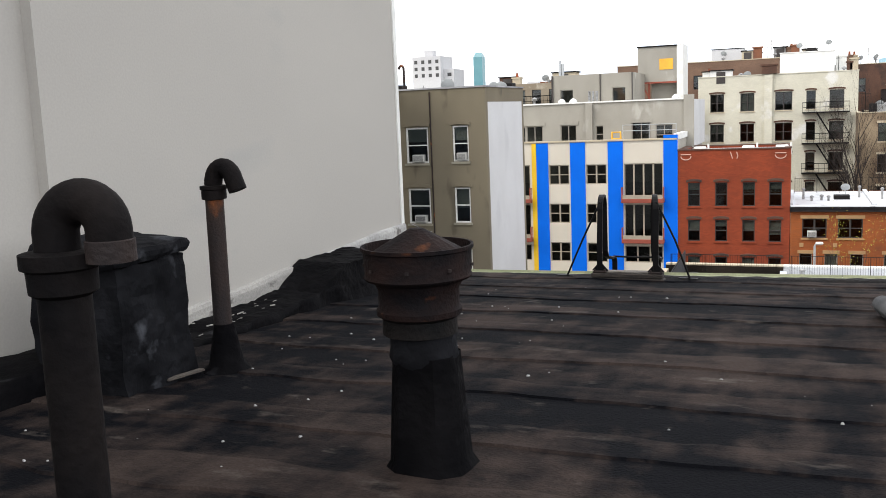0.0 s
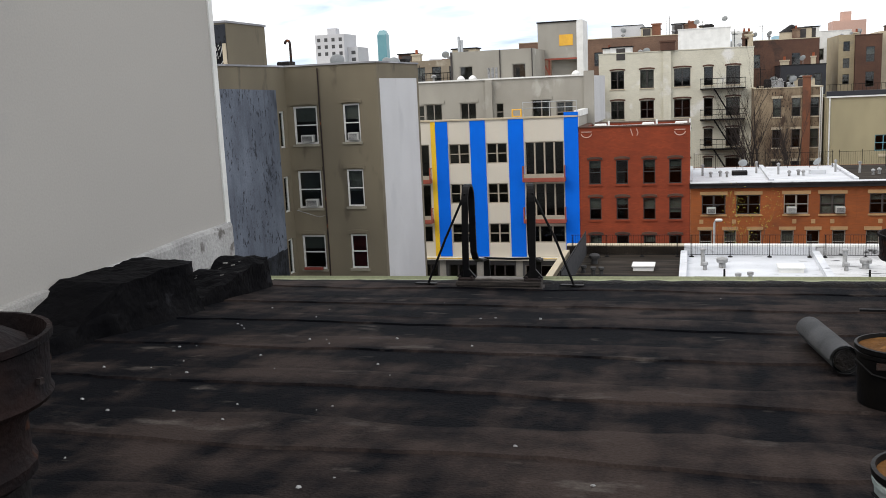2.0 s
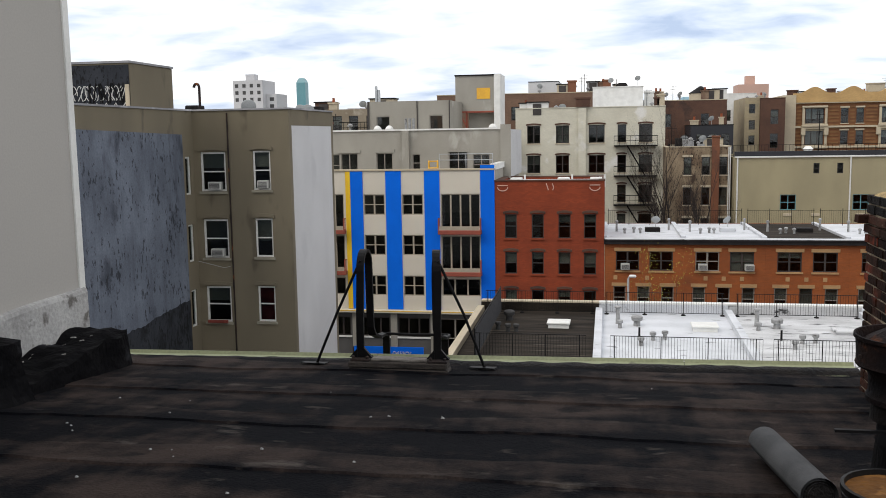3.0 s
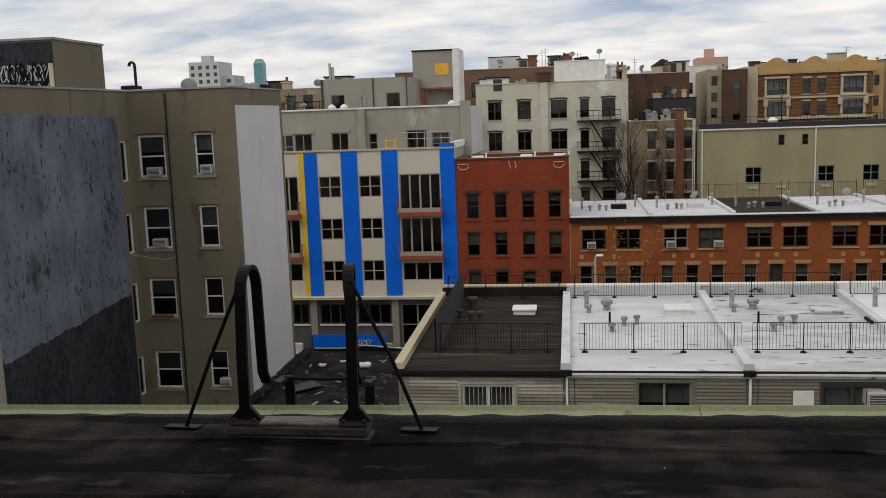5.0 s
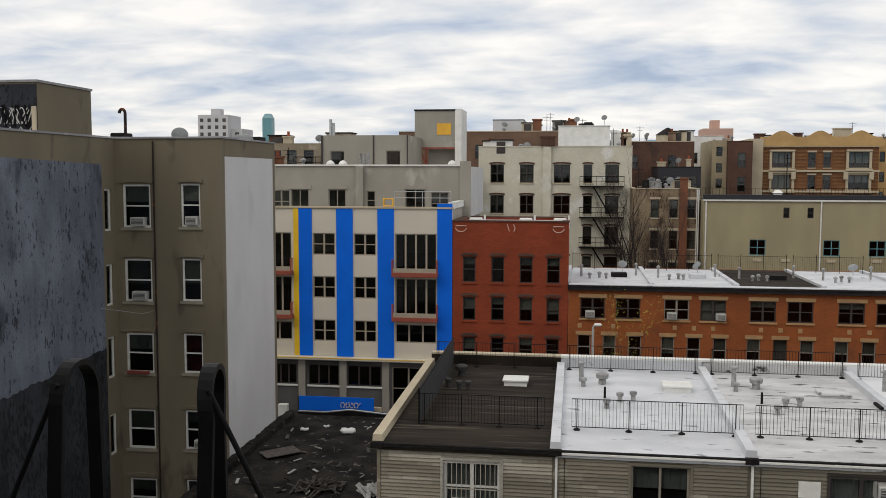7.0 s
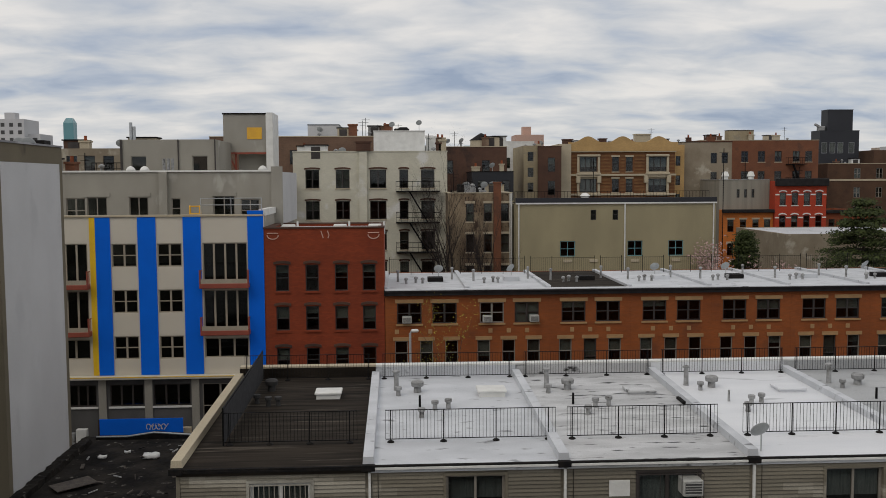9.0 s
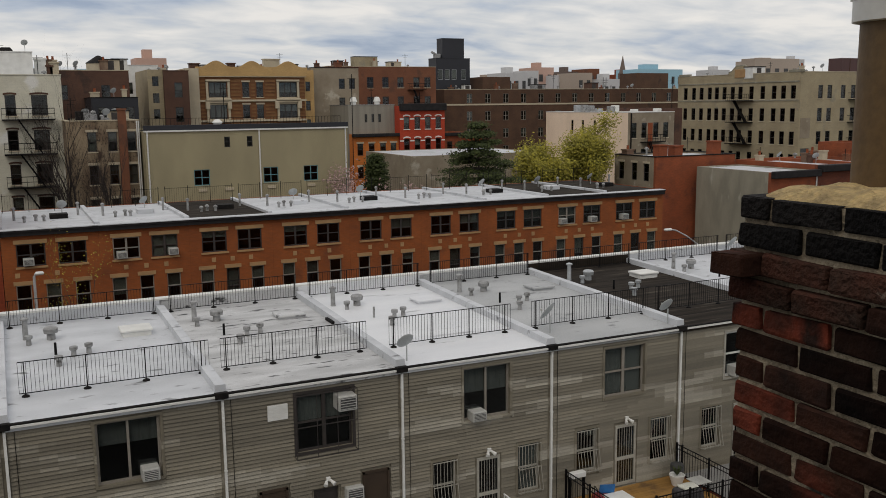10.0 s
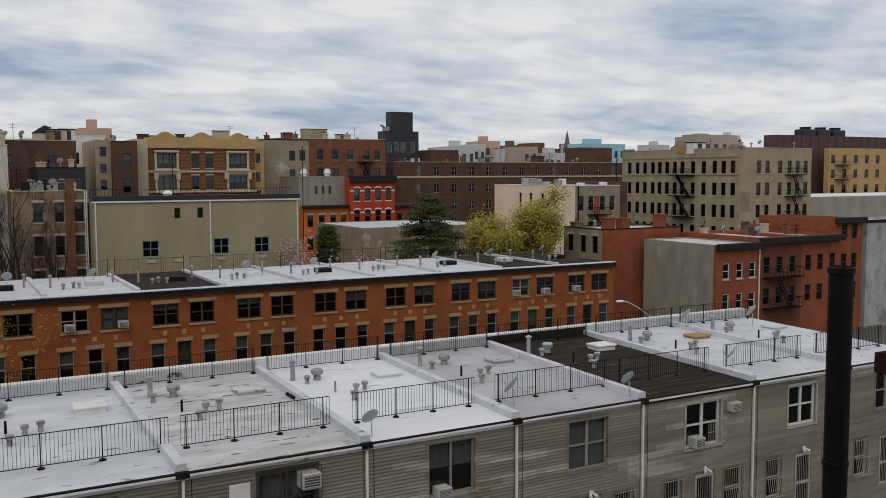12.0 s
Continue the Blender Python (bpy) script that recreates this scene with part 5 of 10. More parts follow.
# ---------------------------------------------------------------- the near terrace
EAVE_Y, FRONT_Y, EAVE_Z = 31.0, 40.75, -5.50
BOUNDS = [-5.10, -0.32, 4.66, 9.58, 14.45, 19.35, 24.42, 29.35, 34.3]
ROOFS = [ROOF_DARK, ROOF_WHITE, ROOF_WORN, ROOF_BRIGHT, ROOF_GREY, ROOF_DARK, ROOF_WHITE, ROOF_WHITE]


def terrace_roof_z(y):
    return EAVE_Z + 0.022 * (y - EAVE_Y)


def lapped_siding(face_y, x0, x1, z0, z1, holes, board=0.102):
    """Clapboards: each board leans out over the one below, cut at the openings."""
    s = Shape()
    n = int((z1 - z0) / board)
    rr = random.Random(int(x0 * 100))
    for k in range(n):
        a, b = z1 - board * (k + 1), z1 - board * k
        spans = [(x0, x1)]
        for h in holes:
            if h[2] < b - 0.02 and h[3] > a + 0.02:
                spans = [q for lo, hi in spans for q in ((lo, min(hi, h[0])), (max(lo, h[1]), hi)) if q[1] - q[0] > 0.02]
        for lo, hi in spans:
            cuts = [lo]
            while hi - cuts[-1] > 2.4:
                cuts.append(cuts[-1] + rr.uniform(0.9, 2.2))
            cuts.append(hi)
            for p, q in zip(cuts, cuts[1:]):
                p, q = p + 0.001, q - 0.001
                v = [(x, y, z) for x in (p, q) for y, z in ((face_y - 0.006, b - 0.004), (face_y - 0.044, a + 0.006), (face_y - 0.008, a), (face_y + 0.002, b - 0.004))]
                s.add(v, [(0, 1, 2, 3), (7, 6, 5, 4), (0, 4, 5, 1), (1, 5, 6, 2), (2, 6, 7, 3), (3, 7, 4, 0)])
    return s


def barred_grille(parent, x, z, w, h, metal, out=0.12, gap=0.11, belly=0.0):
    """Window bars: uprights, two cross flats, and a frame."""
    y = EAVE_Y - 0.03
    g = part("security_grille", Shape().box(x - w / 2, x + w / 2, y - out, y - out + 0.012, z, z + 0.03), metal, parent)
    for flat_z in (z + h - 0.03, z + h * 0.5 - 0.012):
        part("cross_flat", Shape().box(x - w / 2, x + w / 2, y - out, y - out + 0.012, flat_z, flat_z + 0.027), metal, g)
    n = max(3, int(w / gap))
    s = Shape()
    for k in range(n + 1):
        u = x - w / 2 + w * k / n
        if belly:
            s.tube([(u, y - out, z + h), (u, y - out, z + h * 0.55), (u, y - out - belly, z + 0.05), (u, y - 0.02, z)], 0.009, 5)
        else:
            s.box(u - 0.008, u + 0.008, y - out - 0.010, y - out, z, z + h)
    for u in (x - w / 2, x + w / 2):
        s.box(u - 0.008, u + 0.008, y - out, y, z + h - 0.03, z + h - 0.015).box(u - 0.008, u + 0.008, y - out, y, z + 0.015, z + 0.03)
    part("bar_grille", s, metal, g)
    return g


def terrace_door(parent, x, z, w, h, metal):
    """A storm door: frame, lower panel, barred glass."""
    y = EAVE_Y - 0.02
    d = part("door", Shape().box(x - w / 2, x - w / 2 + 0.07, y - 0.03, y + 0.05, z, z + h).box(x + w / 2 - 0.07, x + w / 2, y - 0.03, y + 0.05, z, z + h)
             .box(x - w / 2 + 0.07, x + w / 2 - 0.07, y - 0.03, y + 0.05, z + h - 0.09, z + h).box(x - w / 2 + 0.07, x + w / 2 - 0.07, y - 0.03, y + 0.05, z, z + 0.10)
             .box(x - w / 2 + 0.07, x + w / 2 - 0.07, y - 0.03, y + 0.05, z + h * 0.42, z + h * 0.42 + 0.10), metal, parent)
    part("glass", Shape().box(x - w / 2 + 0.06, x + w / 2 - 0.06, y + 0.01, y + 0.018, z + 0.10, z + h - 0.08), GLASS, d)
    s = Shape()
    for k in range(1, 7):
        u = x - w / 2 + 0.07 + (w - 0.14) * k / 7
        s.box(u - 0.006, u + 0.006, y - 0.02, y - 0.008, z + 0.10, z + h - 0.09)
    part("bar_grille", s, metal, d)
    return d


def board_door(parent, x, z, w, h, name="boarding"):
    s = Shape().chamfer(x - w / 2, x + w / 2, EAVE_Y - 0.05, EAVE_Y + 0.02, z, z + h, 0.01)
    s.box(x - w / 2, x - w / 2 + 0.06, EAVE_Y - 0.075, EAVE_Y - 0.052, z, z + h).box(x + w / 2 - 0.06, x + w / 2, EAVE_Y - 0.075, EAVE_Y - 0.052, z, z + h)
    s.box(x - w / 2, x + w / 2, EAVE_Y - 0.075, EAVE_Y - 0.052, z + h - 0.06, z + h)
    return part(name, s, DOOR_BROWN, parent)


def flood_lamp(parent, x, z):
    b = part("flood_lamp", Shape().chamfer(x - 0.06, x + 0.06, EAVE_Y - 0.09, EAVE_Y - 0.02, z, z + 0.12, 0.01), WHITE_TRIM, parent)
    part("lamp_heads", Shape().tube([(x - 0.05, EAVE_Y - 0.08, z + 0.04), (x - 0.13, EAVE_Y - 0.22, z - 0.04)], [0.03, 0.06], 8).tube([(x + 0.05, EAVE_Y - 0.08, z + 0.04), (x + 0.13, EAVE_Y - 0.22, z - 0.04)], [0.03, 0.06], 8), WHITE_TRIM, b)


# Upper windows: middle, width, bottom, height, style, frame, curtain.
UPPER = [(-2.54, 1.54, -7.38, 1.45, "pair", WIN_WHITE, 0.8), (2.40, 1.50, -7.42, 1.58, "slide", WIN_TAUPE, 0.4), (7.38, 1.56, -7.48, 1.60, "pair", WIN_DARK, 0.5),
         (12.30, 1.52, -7.42, 1.56, "slide", WIN_TAUPE, 0.5), (17.20, 1.53, -7.48, 1.58, "pair", WIN_TAUPE, 1.0), (22.10, 1.60, -7.50, 1.55, "pair", WIN_WHITE, 0.7),
         (27.00, 1.47, -7.42, 1.48, "pair", WIN_WHITE, 0.6), (31.9, 1.5, -7.45, 1.50, "pair", WIN_TAUPE, 0.6)]
# Lower openings: kind, middle, bottom, width, height.
LOWER = [[("win", -3.6, -9.95, 0.75, 1.5), ("win", -1.5, -9.95, 0.75, 1.5)],
         [("win", 0.8, -9.95, 0.75, 1.5), ("door", 2.2, -10.6, 0.78, 2.0), ("win", 3.80, -9.95, 0.76, 1.5)],
         [("board", 5.92, -10.2, 0.76, 1.85), ("dark", 7.36, -10.6, 0.70, 2.0), ("board", 8.80, -10.3, 0.78, 1.95)],
         [("win", 10.91, -9.98, 0.76, 1.5), ("door", 12.33, -10.65, 0.76, 2.04), ("win", 13.72, -9.96, 0.76, 1.5)],
         [("win", 15.82, -9.75, 0.78, 1.38), ("door", 17.28, -10.45, 0.80, 2.0), ("win", 18.66, -9.92, 0.80, 1.5)],
         [("win", 20.76, -9.82, 0.78, 1.4), ("door", 22.17, -10.42, 0.84, 1.95), ("win", 23.57, -9.92, 0.90, 1.5)],
         [("win", 25.6, -9.9, 0.80, 1.45), ("door", 27.1, -10.45, 0.80, 1.95), ("win", 28.6, -9.9, 0.8, 1.45)],
         [("win", 30.4, -9.9, 0.80, 1.45), ("door", 31.9, -10.45, 0.80, 1.95), ("win", 33.3, -9.9, 0.8, 1.45)]]

r = random.Random(77)
for k in range(8):
    x0, x1 = BOUNDS[k], BOUNDS[k + 1]
    home = thing("terrace_house", ((x0 + x1) / 2, 36, GROUND), ("taupe-sided terrace house with a black felt roof" if ROOFS[k] is ROOF_DARK else "taupe-sided terrace house with a worn, stained white roof" if ROOFS[k] is ROOF_WORN else "taupe-sided terrace house with a grey roof" if ROOFS[k] is ROOF_GREY else "taupe-sided terrace house with a white coated roof"), "house", "near terrace")
    mx, w, zb, h, style, metal, curtain = UPPER[k]
    wins = [dict(u=mx, z=zb, w=w, h=h, style=style, metal=metal, blind=curtain, blind_mat=CURTAIN)]
    for kind, u, z, lw, lh in LOWER[k]:
        wins.append(dict(u=u, z=z, w=lw, h=lh, style="hung", metal=GRILLE_PALE, blind=rng_blind(r, 0.6), blind_mat=CURTAIN) if kind == "win" else dict(u=u, z=z, w=lw, h=lh, bare=True))
    facade(home, "rear_wall", "S", EAVE_Y, x0 + 0.001, x1 - 0.001, GROUND, EAVE_Z - 0.12, SIDING, wins, thick=0.25)
    holes = [(q["u"] - q["w"] / 2 - 0.06, q["u"] + q["w"] / 2 + 0.06, q["z"] - 0.06, q["z"] + q["h"] + 0.06) for q in wins]
    part("siding", lapped_siding(EAVE_Y - 0.004, x0 + 0.08, x1 - 0.08, -13.4, EAVE_Z - 0.20, holes), SIDING, home)
    part("front_wall", Shape().box(x0 + 0.001, x1 - 0.001, FRONT_Y - 0.3, FRONT_Y, GROUND, -4.95), ROW_BRICK, home)
    part("party_wall", Shape().box(x0 + 0.001, x0 + 0.12, EAVE_Y + 0.26, FRONT_Y - 0.31, GROUND, EAVE_Z - 0.3), BROWN_BRICK, home)
    part("party_wall", Shape().box(x1 - 0.12, x1 - 0.001, EAVE_Y + 0.26, FRONT_Y - 0.31, GROUND, EAVE_Z - 0.3), BROWN_BRICK, home)
    part("floor", Shape().box(x0 + 0.13, x1 - 0.13, EAVE_Y + 0.26, FRONT_Y - 0.31, -8.15, -8.0), DOOR_BROWN, home)
    roof = Shape()
    nx, ny = 14, 24
    top = [[(x0 + 0.001 + (x1 - x0 - 0.002) * i / nx, EAVE_Y - 0.10 + (FRONT_Y - 0.32 - EAVE_Y + 0.10) * j / ny, 0) for i in range(nx + 1)] for j in range(ny + 1)]
    top = [[(x, y, terrace_roof_z(y) + 0.012 * noise.noise((x * 0.8, y * 0.8, 2.0))) for x, y, _ in row] for row in top]
    roof.sheet(top)
    roof.sheet([[(x, y, terrace_roof_z(y) - 0.2) for x in (x0 + 0.001, x1 - 0.001)] for y in (EAVE_Y - 0.10, FRONT_Y - 0.32)])
    roof.sheet([[(x, EAVE_Y - 0.10, z) for x in (x0 + 0.001, x1 - 0.001)] for z in (EAVE_Z - 0.2, EAVE_Z - 0.004)])
    part("roof", roof, ROOFS[k], home)
    cap_mat = WHITE_TRIM if k else PALE_STONE
    part("front_parapet", Shape().box(x0 + 0.001, x1 - 0.001, FRONT_Y - 0.33, FRONT_Y + 0.04, -4.946, -4.89), cap_mat, home)
    part("parapet_face", Shape().box(x0 + 0.001, x1 - 0.001, FRONT_Y - 0.36, FRONT_Y - 0.305, terrace_roof_z(FRONT_Y), -4.95), ROOFS[k], home)
    # The raised kerb on the party line, its end piece and the flashing.
    kx = x0
    kerb_mat = PALE_STONE if k == 0 else ROOF_WHITE
    kerb = Shape()
    kerb.add([(kx + dx, y, terrace_roof_z(y) + dz) for y in (EAVE_Y - 0.05, FRONT_Y - 0.40) for dx, dz in ((-0.15, -0.05), (0.15, -0.05), (0.13, 0.20), (-0.13, 0.20))],
             [(0, 1, 2, 3), (7, 6, 5, 4), (0, 4, 5, 1), (1, 5, 6, 2), (2, 6, 7, 3), (3, 7, 4, 0)])
    part("roof_kerb", kerb, kerb_mat, home)
    part("kerb_end", Shape().chamfer(kx - 0.17, kx + 0.17, EAVE_Y - 0.20, EAVE_Y - 0.06, EAVE_Z - 0.14, EAVE_Z + 0.02, 0.01), TAR_EDGE, home)
    # Gutter and downpipe.
    part("gutter", Shape().box(x0 + 0.17, x1 - 0.17, EAVE_Y - 0.185, EAVE_Y - 0.105, EAVE_Z - 0.105, EAVE_Z - 0.055), TAR_EDGE if k == 0 else WHITE_TRIM, home)
    drip = [[], [], []]
    for x in np.linspace(x0 + 0.15, x1 - 0.15, 60):
        sag = 0.012 * noise.noise((x * 2.2, 3.0, k)) + 0.008 * noise.noise((x * 9.0, 1.0, k))
        drip[0].append((x, EAVE_Y - 0.098, EAVE_Z + 0.006))
        drip[1].append((x, EAVE_Y - 0.150, EAVE_Z - 0.014 + sag))
        drip[2].append((x, EAVE_Y - 0.152, EAVE_Z - 0.046 + sag))
    part("tar_drip_edge", Shape().sheet(drip), TAR_EDGE, home)
    px = x0 + 0.03 if k else x1 - 0.3
    if k:
        pipe = part("downpipe", Shape().box(px - 0.032, px + 0.032, EAVE_Y - 0.100, EAVE_Y - 0.03, -13.0, EAVE_Z - 0.14), WHITE_TRIM, home)
        for z in (-7.6, -9.7, -11.5):
            part("pipe_clip", Shape().box(px - 0.045, px + 0.045, EAVE_Y - 0.107, EAVE_Y - 0.028, z, z + 0.03), WHITE_TRIM, pipe)
        part("cable", Shape().tube([(x0 + 0.24, EAVE_Y - 0.056, EAVE_Z - 0.2), (x0 + 0.25, EAVE_Y - 0.056, -9.0), (x0 + 0.23, EAVE_Y - 0.056, -12.5)], 0.008, 5), IRON, home)
    else:
        part("corner_board", Shape().box(x0 - 0.02, x0 + 0.075, EAVE_Y - 0.052, EAVE_Y - 0.005, -13.3, EAVE_Z - 0.2), SIDING, home)
        part("end_wall", Shape().box(x0 - 0.03, x0 - 0.001, EAVE_Y + 0.001, FRONT_Y - 0.001, GROUND, EAVE_Z - 0.05), SIDING, home)
    # Casing round the openings.
    s = Shape()
    for q in wins[:1]:
        a, b, c, d = q["u"] - q["w"] / 2, q["u"] + q["w"] / 2, q["z"], q["z"] + q["h"]
        s.box(a - 0.075, a - 0.002, EAVE_Y - 0.05, EAVE_Y + 0.03, c - 0.07, d + 0.07).box(b + 0.002, b + 0.075, EAVE_Y - 0.05, EAVE_Y + 0.03, c - 0.07, d + 0.07)
        s.box(a - 0.002, b + 0.002, EAVE_Y - 0.05, EAVE_Y + 0.03, d + 0.002, d + 0.07).box(a - 0.002, b + 0.002, EAVE_Y - 0.06, EAVE_Y + 0.03, c - 0.07, c - 0.002)
    part("window_casing", s, SIDING if metal is WIN_TAUPE else GRILLE_PALE if metal is WIN_WHITE else metal, home)
    for kind, u, z, lw, lh in LOWER[k]:
        if kind == "win":
            case = Shape().box(u - lw / 2 - 0.07, u - lw / 2 - 0.002, EAVE_Y - 0.05, EAVE_Y + 0.03, z - 0.06, z + lh + 0.06).box(u + lw / 2 + 0.002, u + lw / 2 + 0.07, EAVE_Y - 0.05, EAVE_Y + 0.03, z - 0.06, z + lh + 0.06)
            case.box(u - lw / 2 - 0.002, u + lw / 2 + 0.002, EAVE_Y - 0.05, EAVE_Y + 0.03, z + lh + 0.002, z + lh + 0.06)
            part("window_casing", case, SIDING, home)
            barred_grille(home, u, z, lw, lh, GRILLE_PALE, 0.08, 0.10, 0.16)
        elif kind == "door":
            terrace_door(home, u, z, lw, lh, GRILLE_PALE)
            flood_lamp(home, u + 0.02, z + lh + 0.14)
        elif kind == "dark":
            d = part("door", Shape().box(u - lw / 2, u + lw / 2, EAVE_Y + 0.08, EAVE_Y + 0.13, z, z + lh).box(u - lw / 2 + 0.1, u + lw / 2 - 0.1, EAVE_Y + 0.06, EAVE_Y + 0.08, z + 0.2, z + 0.9).box(u - lw / 2 + 0.1, u + lw / 2 - 0.1, EAVE_Y + 0.06, EAVE_Y + 0.08, z + 1.05, z + lh - 0.15), WIN_DARK, home)
            part("knob", Shape().chamfer(u + lw / 2 - 0.13, u + lw / 2 - 0.08, EAVE_Y + 0.02, EAVE_Y + 0.06, z + 0.95, z + 1.0, 0.01), GALV, d)
            flood_lamp(home, u + 0.05, z + lh + 0.2)
        else:
            board_door(home, u, z, lw, lh)
    if k == 0:
        barred_grille(home, mx, zb, w, h, GRILLE_PALE, 0.14, 0.12)
    if k == 2:
        barred_grille(home, mx, zb - 0.12, w + 0.14, h + 0.16, WIN_DARK, 0.22, 0.5)
        part("wall_patch", Shape().chamfer(5.83, 6.37, EAVE_Y - 0.062, EAVE_Y - 0.03, -6.47, -6.05, 0.005), WHITE_TRIM, home, "white square of spare panel")
    if k == 5:
        barred_grille(home, mx + 0.42, zb + 0.1, w * 0.5, h * 0.55, GRILLE_PALE, 0.22, 0.09)

aircon("S", (-2.85, EAVE_Y - 0.05, -7.36), 0.5, 0.36, 0.12)
aircon("S", (2.85, EAVE_Y - 0.02, -7.42), 0.42, 0.32, 0.26)
aircon("S", (7.93, EAVE_Y - 0.02, -6.42), 0.52, 0.42, 0.34, "large air conditioner with a corrugated top in a brown-framed window")
aircon("S", (11.95, EAVE_Y - 0.02, -7.42), 0.46, 0.30, 0.24)
aircon("S", (21.75, EAVE_Y - 0.02, -7.46), 0.46, 0.36, 0.26)
aircon("S", (23.42, EAVE_Y - 0.02, -6.42), 0.48, 0.32, 0.26, "air conditioner through the siding wall")
aircon("S", (8.12, EAVE_Y - 0.02, -9.05), 0.50, 0.40, 0.22, "air conditioner through the wall above a dark door")


# Roof railings: posts, rails and pickets.
def roof_railing(x0, x1, y, posts, along="x", height=0.90, label="thin black railing across a terrace roof"):
    base = terrace_roof_z(y)
    b = thing("roof_railing", ((x0 + x1) / 2, y, base), label, "railing", "roof railings")
    post = shared(("post", height), lambda s: s.box(-0.013, 0.013, -0.013, 0.013, 0.0, height), IRON)
    shoe = shared(("shoe", 0), lambda s: s.lathe(0, 0, [(0.10, 0.0), (0.09, 0.03), (0.03, 0.06)], 10), TAR_EDGE)
    picket = shared(("picket", height), lambda s: s.box(-0.0048, 0.0048, -0.0048, 0.0048, 0.09, height - 0.02), IRON)
    part("top_rail", Shape().box(x0, x1, y - 0.011, y + 0.011, base + height - 0.020, base + height), IRON, b)
    part("bottom_rail", Shape().box(x0, x1, y - 0.011, y + 0.011, base + 0.08, base + 0.10), IRON, b)
    for x in posts:
        p = piece("post", post, b, (x, y, base))
        f = new("shoe", shoe)
        f.parent = p
    n = int((x1 - x0) / 0.094)
    for i in range(n + 1):
        x = x0 + (x1 - x0) * i / n
        if min(abs(x - q) for q in posts) > 0.03:
            piece("picket", picket, b, (x, y, base))
    return b


for k in range(8):
    x0, x1 = BOUNDS[k], BOUNDS[k + 1]
    a, b = x0 + (0.85 if k == 0 else 0.42), x1 - (0.22 if k == 1 else 0.35 if k != 2 else 0.30)
    if k in (1, 4):
        b = x1 + 0.10
    roof_railing(a, b, 32.75, [a + 0.14 + (b - a - 0.34) * i / 3 for i in range(4)])
    roof_railing(x0 + 0.25, x1 - 0.2, 40.02, [x0 + 0.3 + (x1 - x0 - 0.55) * i / 3 for i in range(4)])
side_rail = thing("side_railing", (-4.25, 36, terrace_roof_z(36)), "sheeted dark railing along a roof's open side", "railing")
side_picket = shared(("picket", "side"), lambda s: s.box(-0.006, 0.006, -0.006, 0.006, 0.05, 1.0), IRON)
for y in np.linspace(32.7, 40.1, 60):
    piece("picket", side_picket, side_rail, (-4.256, y, terrace_roof_z(y)))
for y in (32.72, 36.4, 40.1):
    part("post", Shape().box(-4.28, -4.24, y - 0.02, y + 0.02, terrace_roof_z(y), terrace_roof_z(y) + 1.05), IRON, side_rail)
part("top_rail", Shape().bar((-4.256, 32.7, terrace_roof_z(32.7) + 1.02), (-4.256, 40.1, terrace_roof_z(40.1) + 1.02), 0.03, 0.03), IRON, side_rail)
part("screen", Shape().add([(-4.245 + d, y, terrace_roof_z(y) + z) for d in (0, 0.012) for y, z in ((32.72, 0.06), (40.1, 0.06), (40.1, 0.98), (32.72, 0.98))],
                           [(0, 1, 2, 3), (7, 6, 5, 4), (0, 4, 5, 1), (1, 5, 6, 2), (2, 6, 7, 3), (3, 7, 4, 0)]), CLOTH_BLACK, side_rail)


# Roof vents, the same set on each house.
def tall_vent(x, y, mat):
    z = terrace_roof_z(y)
    b = thing("roof_stack", (x, y, z), "slim metal stack with a small cap on a terrace roof", "vent pipe", "terrace roof stacks")
    part("pipe", Shape().lathe(x, y, [(0.10, z - 0.01), (0.085, z + 0.03), (0.075, z + 0.62)], 12), mat, b, smooth=True)
    part("cap", Shape().lathe(x, y, [(0.075, z + 0.60), (0.125, z + 0.61), (0.125, z + 0.66), (0.03, z + 0.70)], 14), mat, b, smooth=True)


def mushroom_vent(x, y, mat):
    z = terrace_roof_z(y)
    b = thing("mushroom_vent", (x, y, z), "squat round ventilator with a wide hood", "vent", "terrace ventilators")
    part("base", Shape().lathe(x, y, [(0.13, z - 0.01), (0.12, z + 0.22)], 14), mat, b, smooth=True)
    part("hood", Shape().lathe(x, y, [(0.12, z + 0.20), (0.20, z + 0.21), (0.22, z + 0.34), (0.17, z + 0.39), (0.02, z + 0.42)], 16), mat, b, smooth=True)


def pot_vent(x, y, mat):
    z = terrace_roof_z(y)
    b = thing("pot_vent", (x, y, z), "short pipe vent with a square pot cap", "vent", "terrace pot vents")
    part("pipe", Shape().lathe(x, y, [(0.08, z - 0.01), (0.065, z + 0.20)], 10), mat, b, smooth=True)
    part("pot", Shape().lathe(x, y, [(0.075, z + 0.17), (0.115, z + 0.20), (0.115, z + 0.29), (0.10, z + 0.295)], 10), mat, b)


def thin_pipe(x, y, mat):
    z = terrace_roof_z(y)
    single("soil_pipe", Shape().lathe(x, y, [(0.04, z - 0.01), (0.035, z + 0.36)], 10), mat, "thin upright soil pipe on a terrace roof", "vent pipe", "terrace soil pipes", origin=(x, y, z))


def roof_hatch(x, y, w, d, mat, flat=False):
    z = terrace_roof_z(y)
    b = thing("roof_hatch", (x, y, z), "pale lidded roof hatch" if not flat else "low flat cover slab on a terrace roof", "roof hatch", "terrace hatches")
    hgt = 0.10 if flat else 0.19
    part("kerb", Shape().box(x - w / 2 + 0.05, x + w / 2 - 0.05, y - d / 2 + 0.05, y + d / 2 - 0.05, z - 0.02, z + hgt - 0.05), mat, b)
    part("lid", Shape().chamfer(x - w / 2, x + w / 2, y - d / 2, y + d / 2, z + hgt - 0.05, z + hgt + 0.03, 0.02), mat, b)


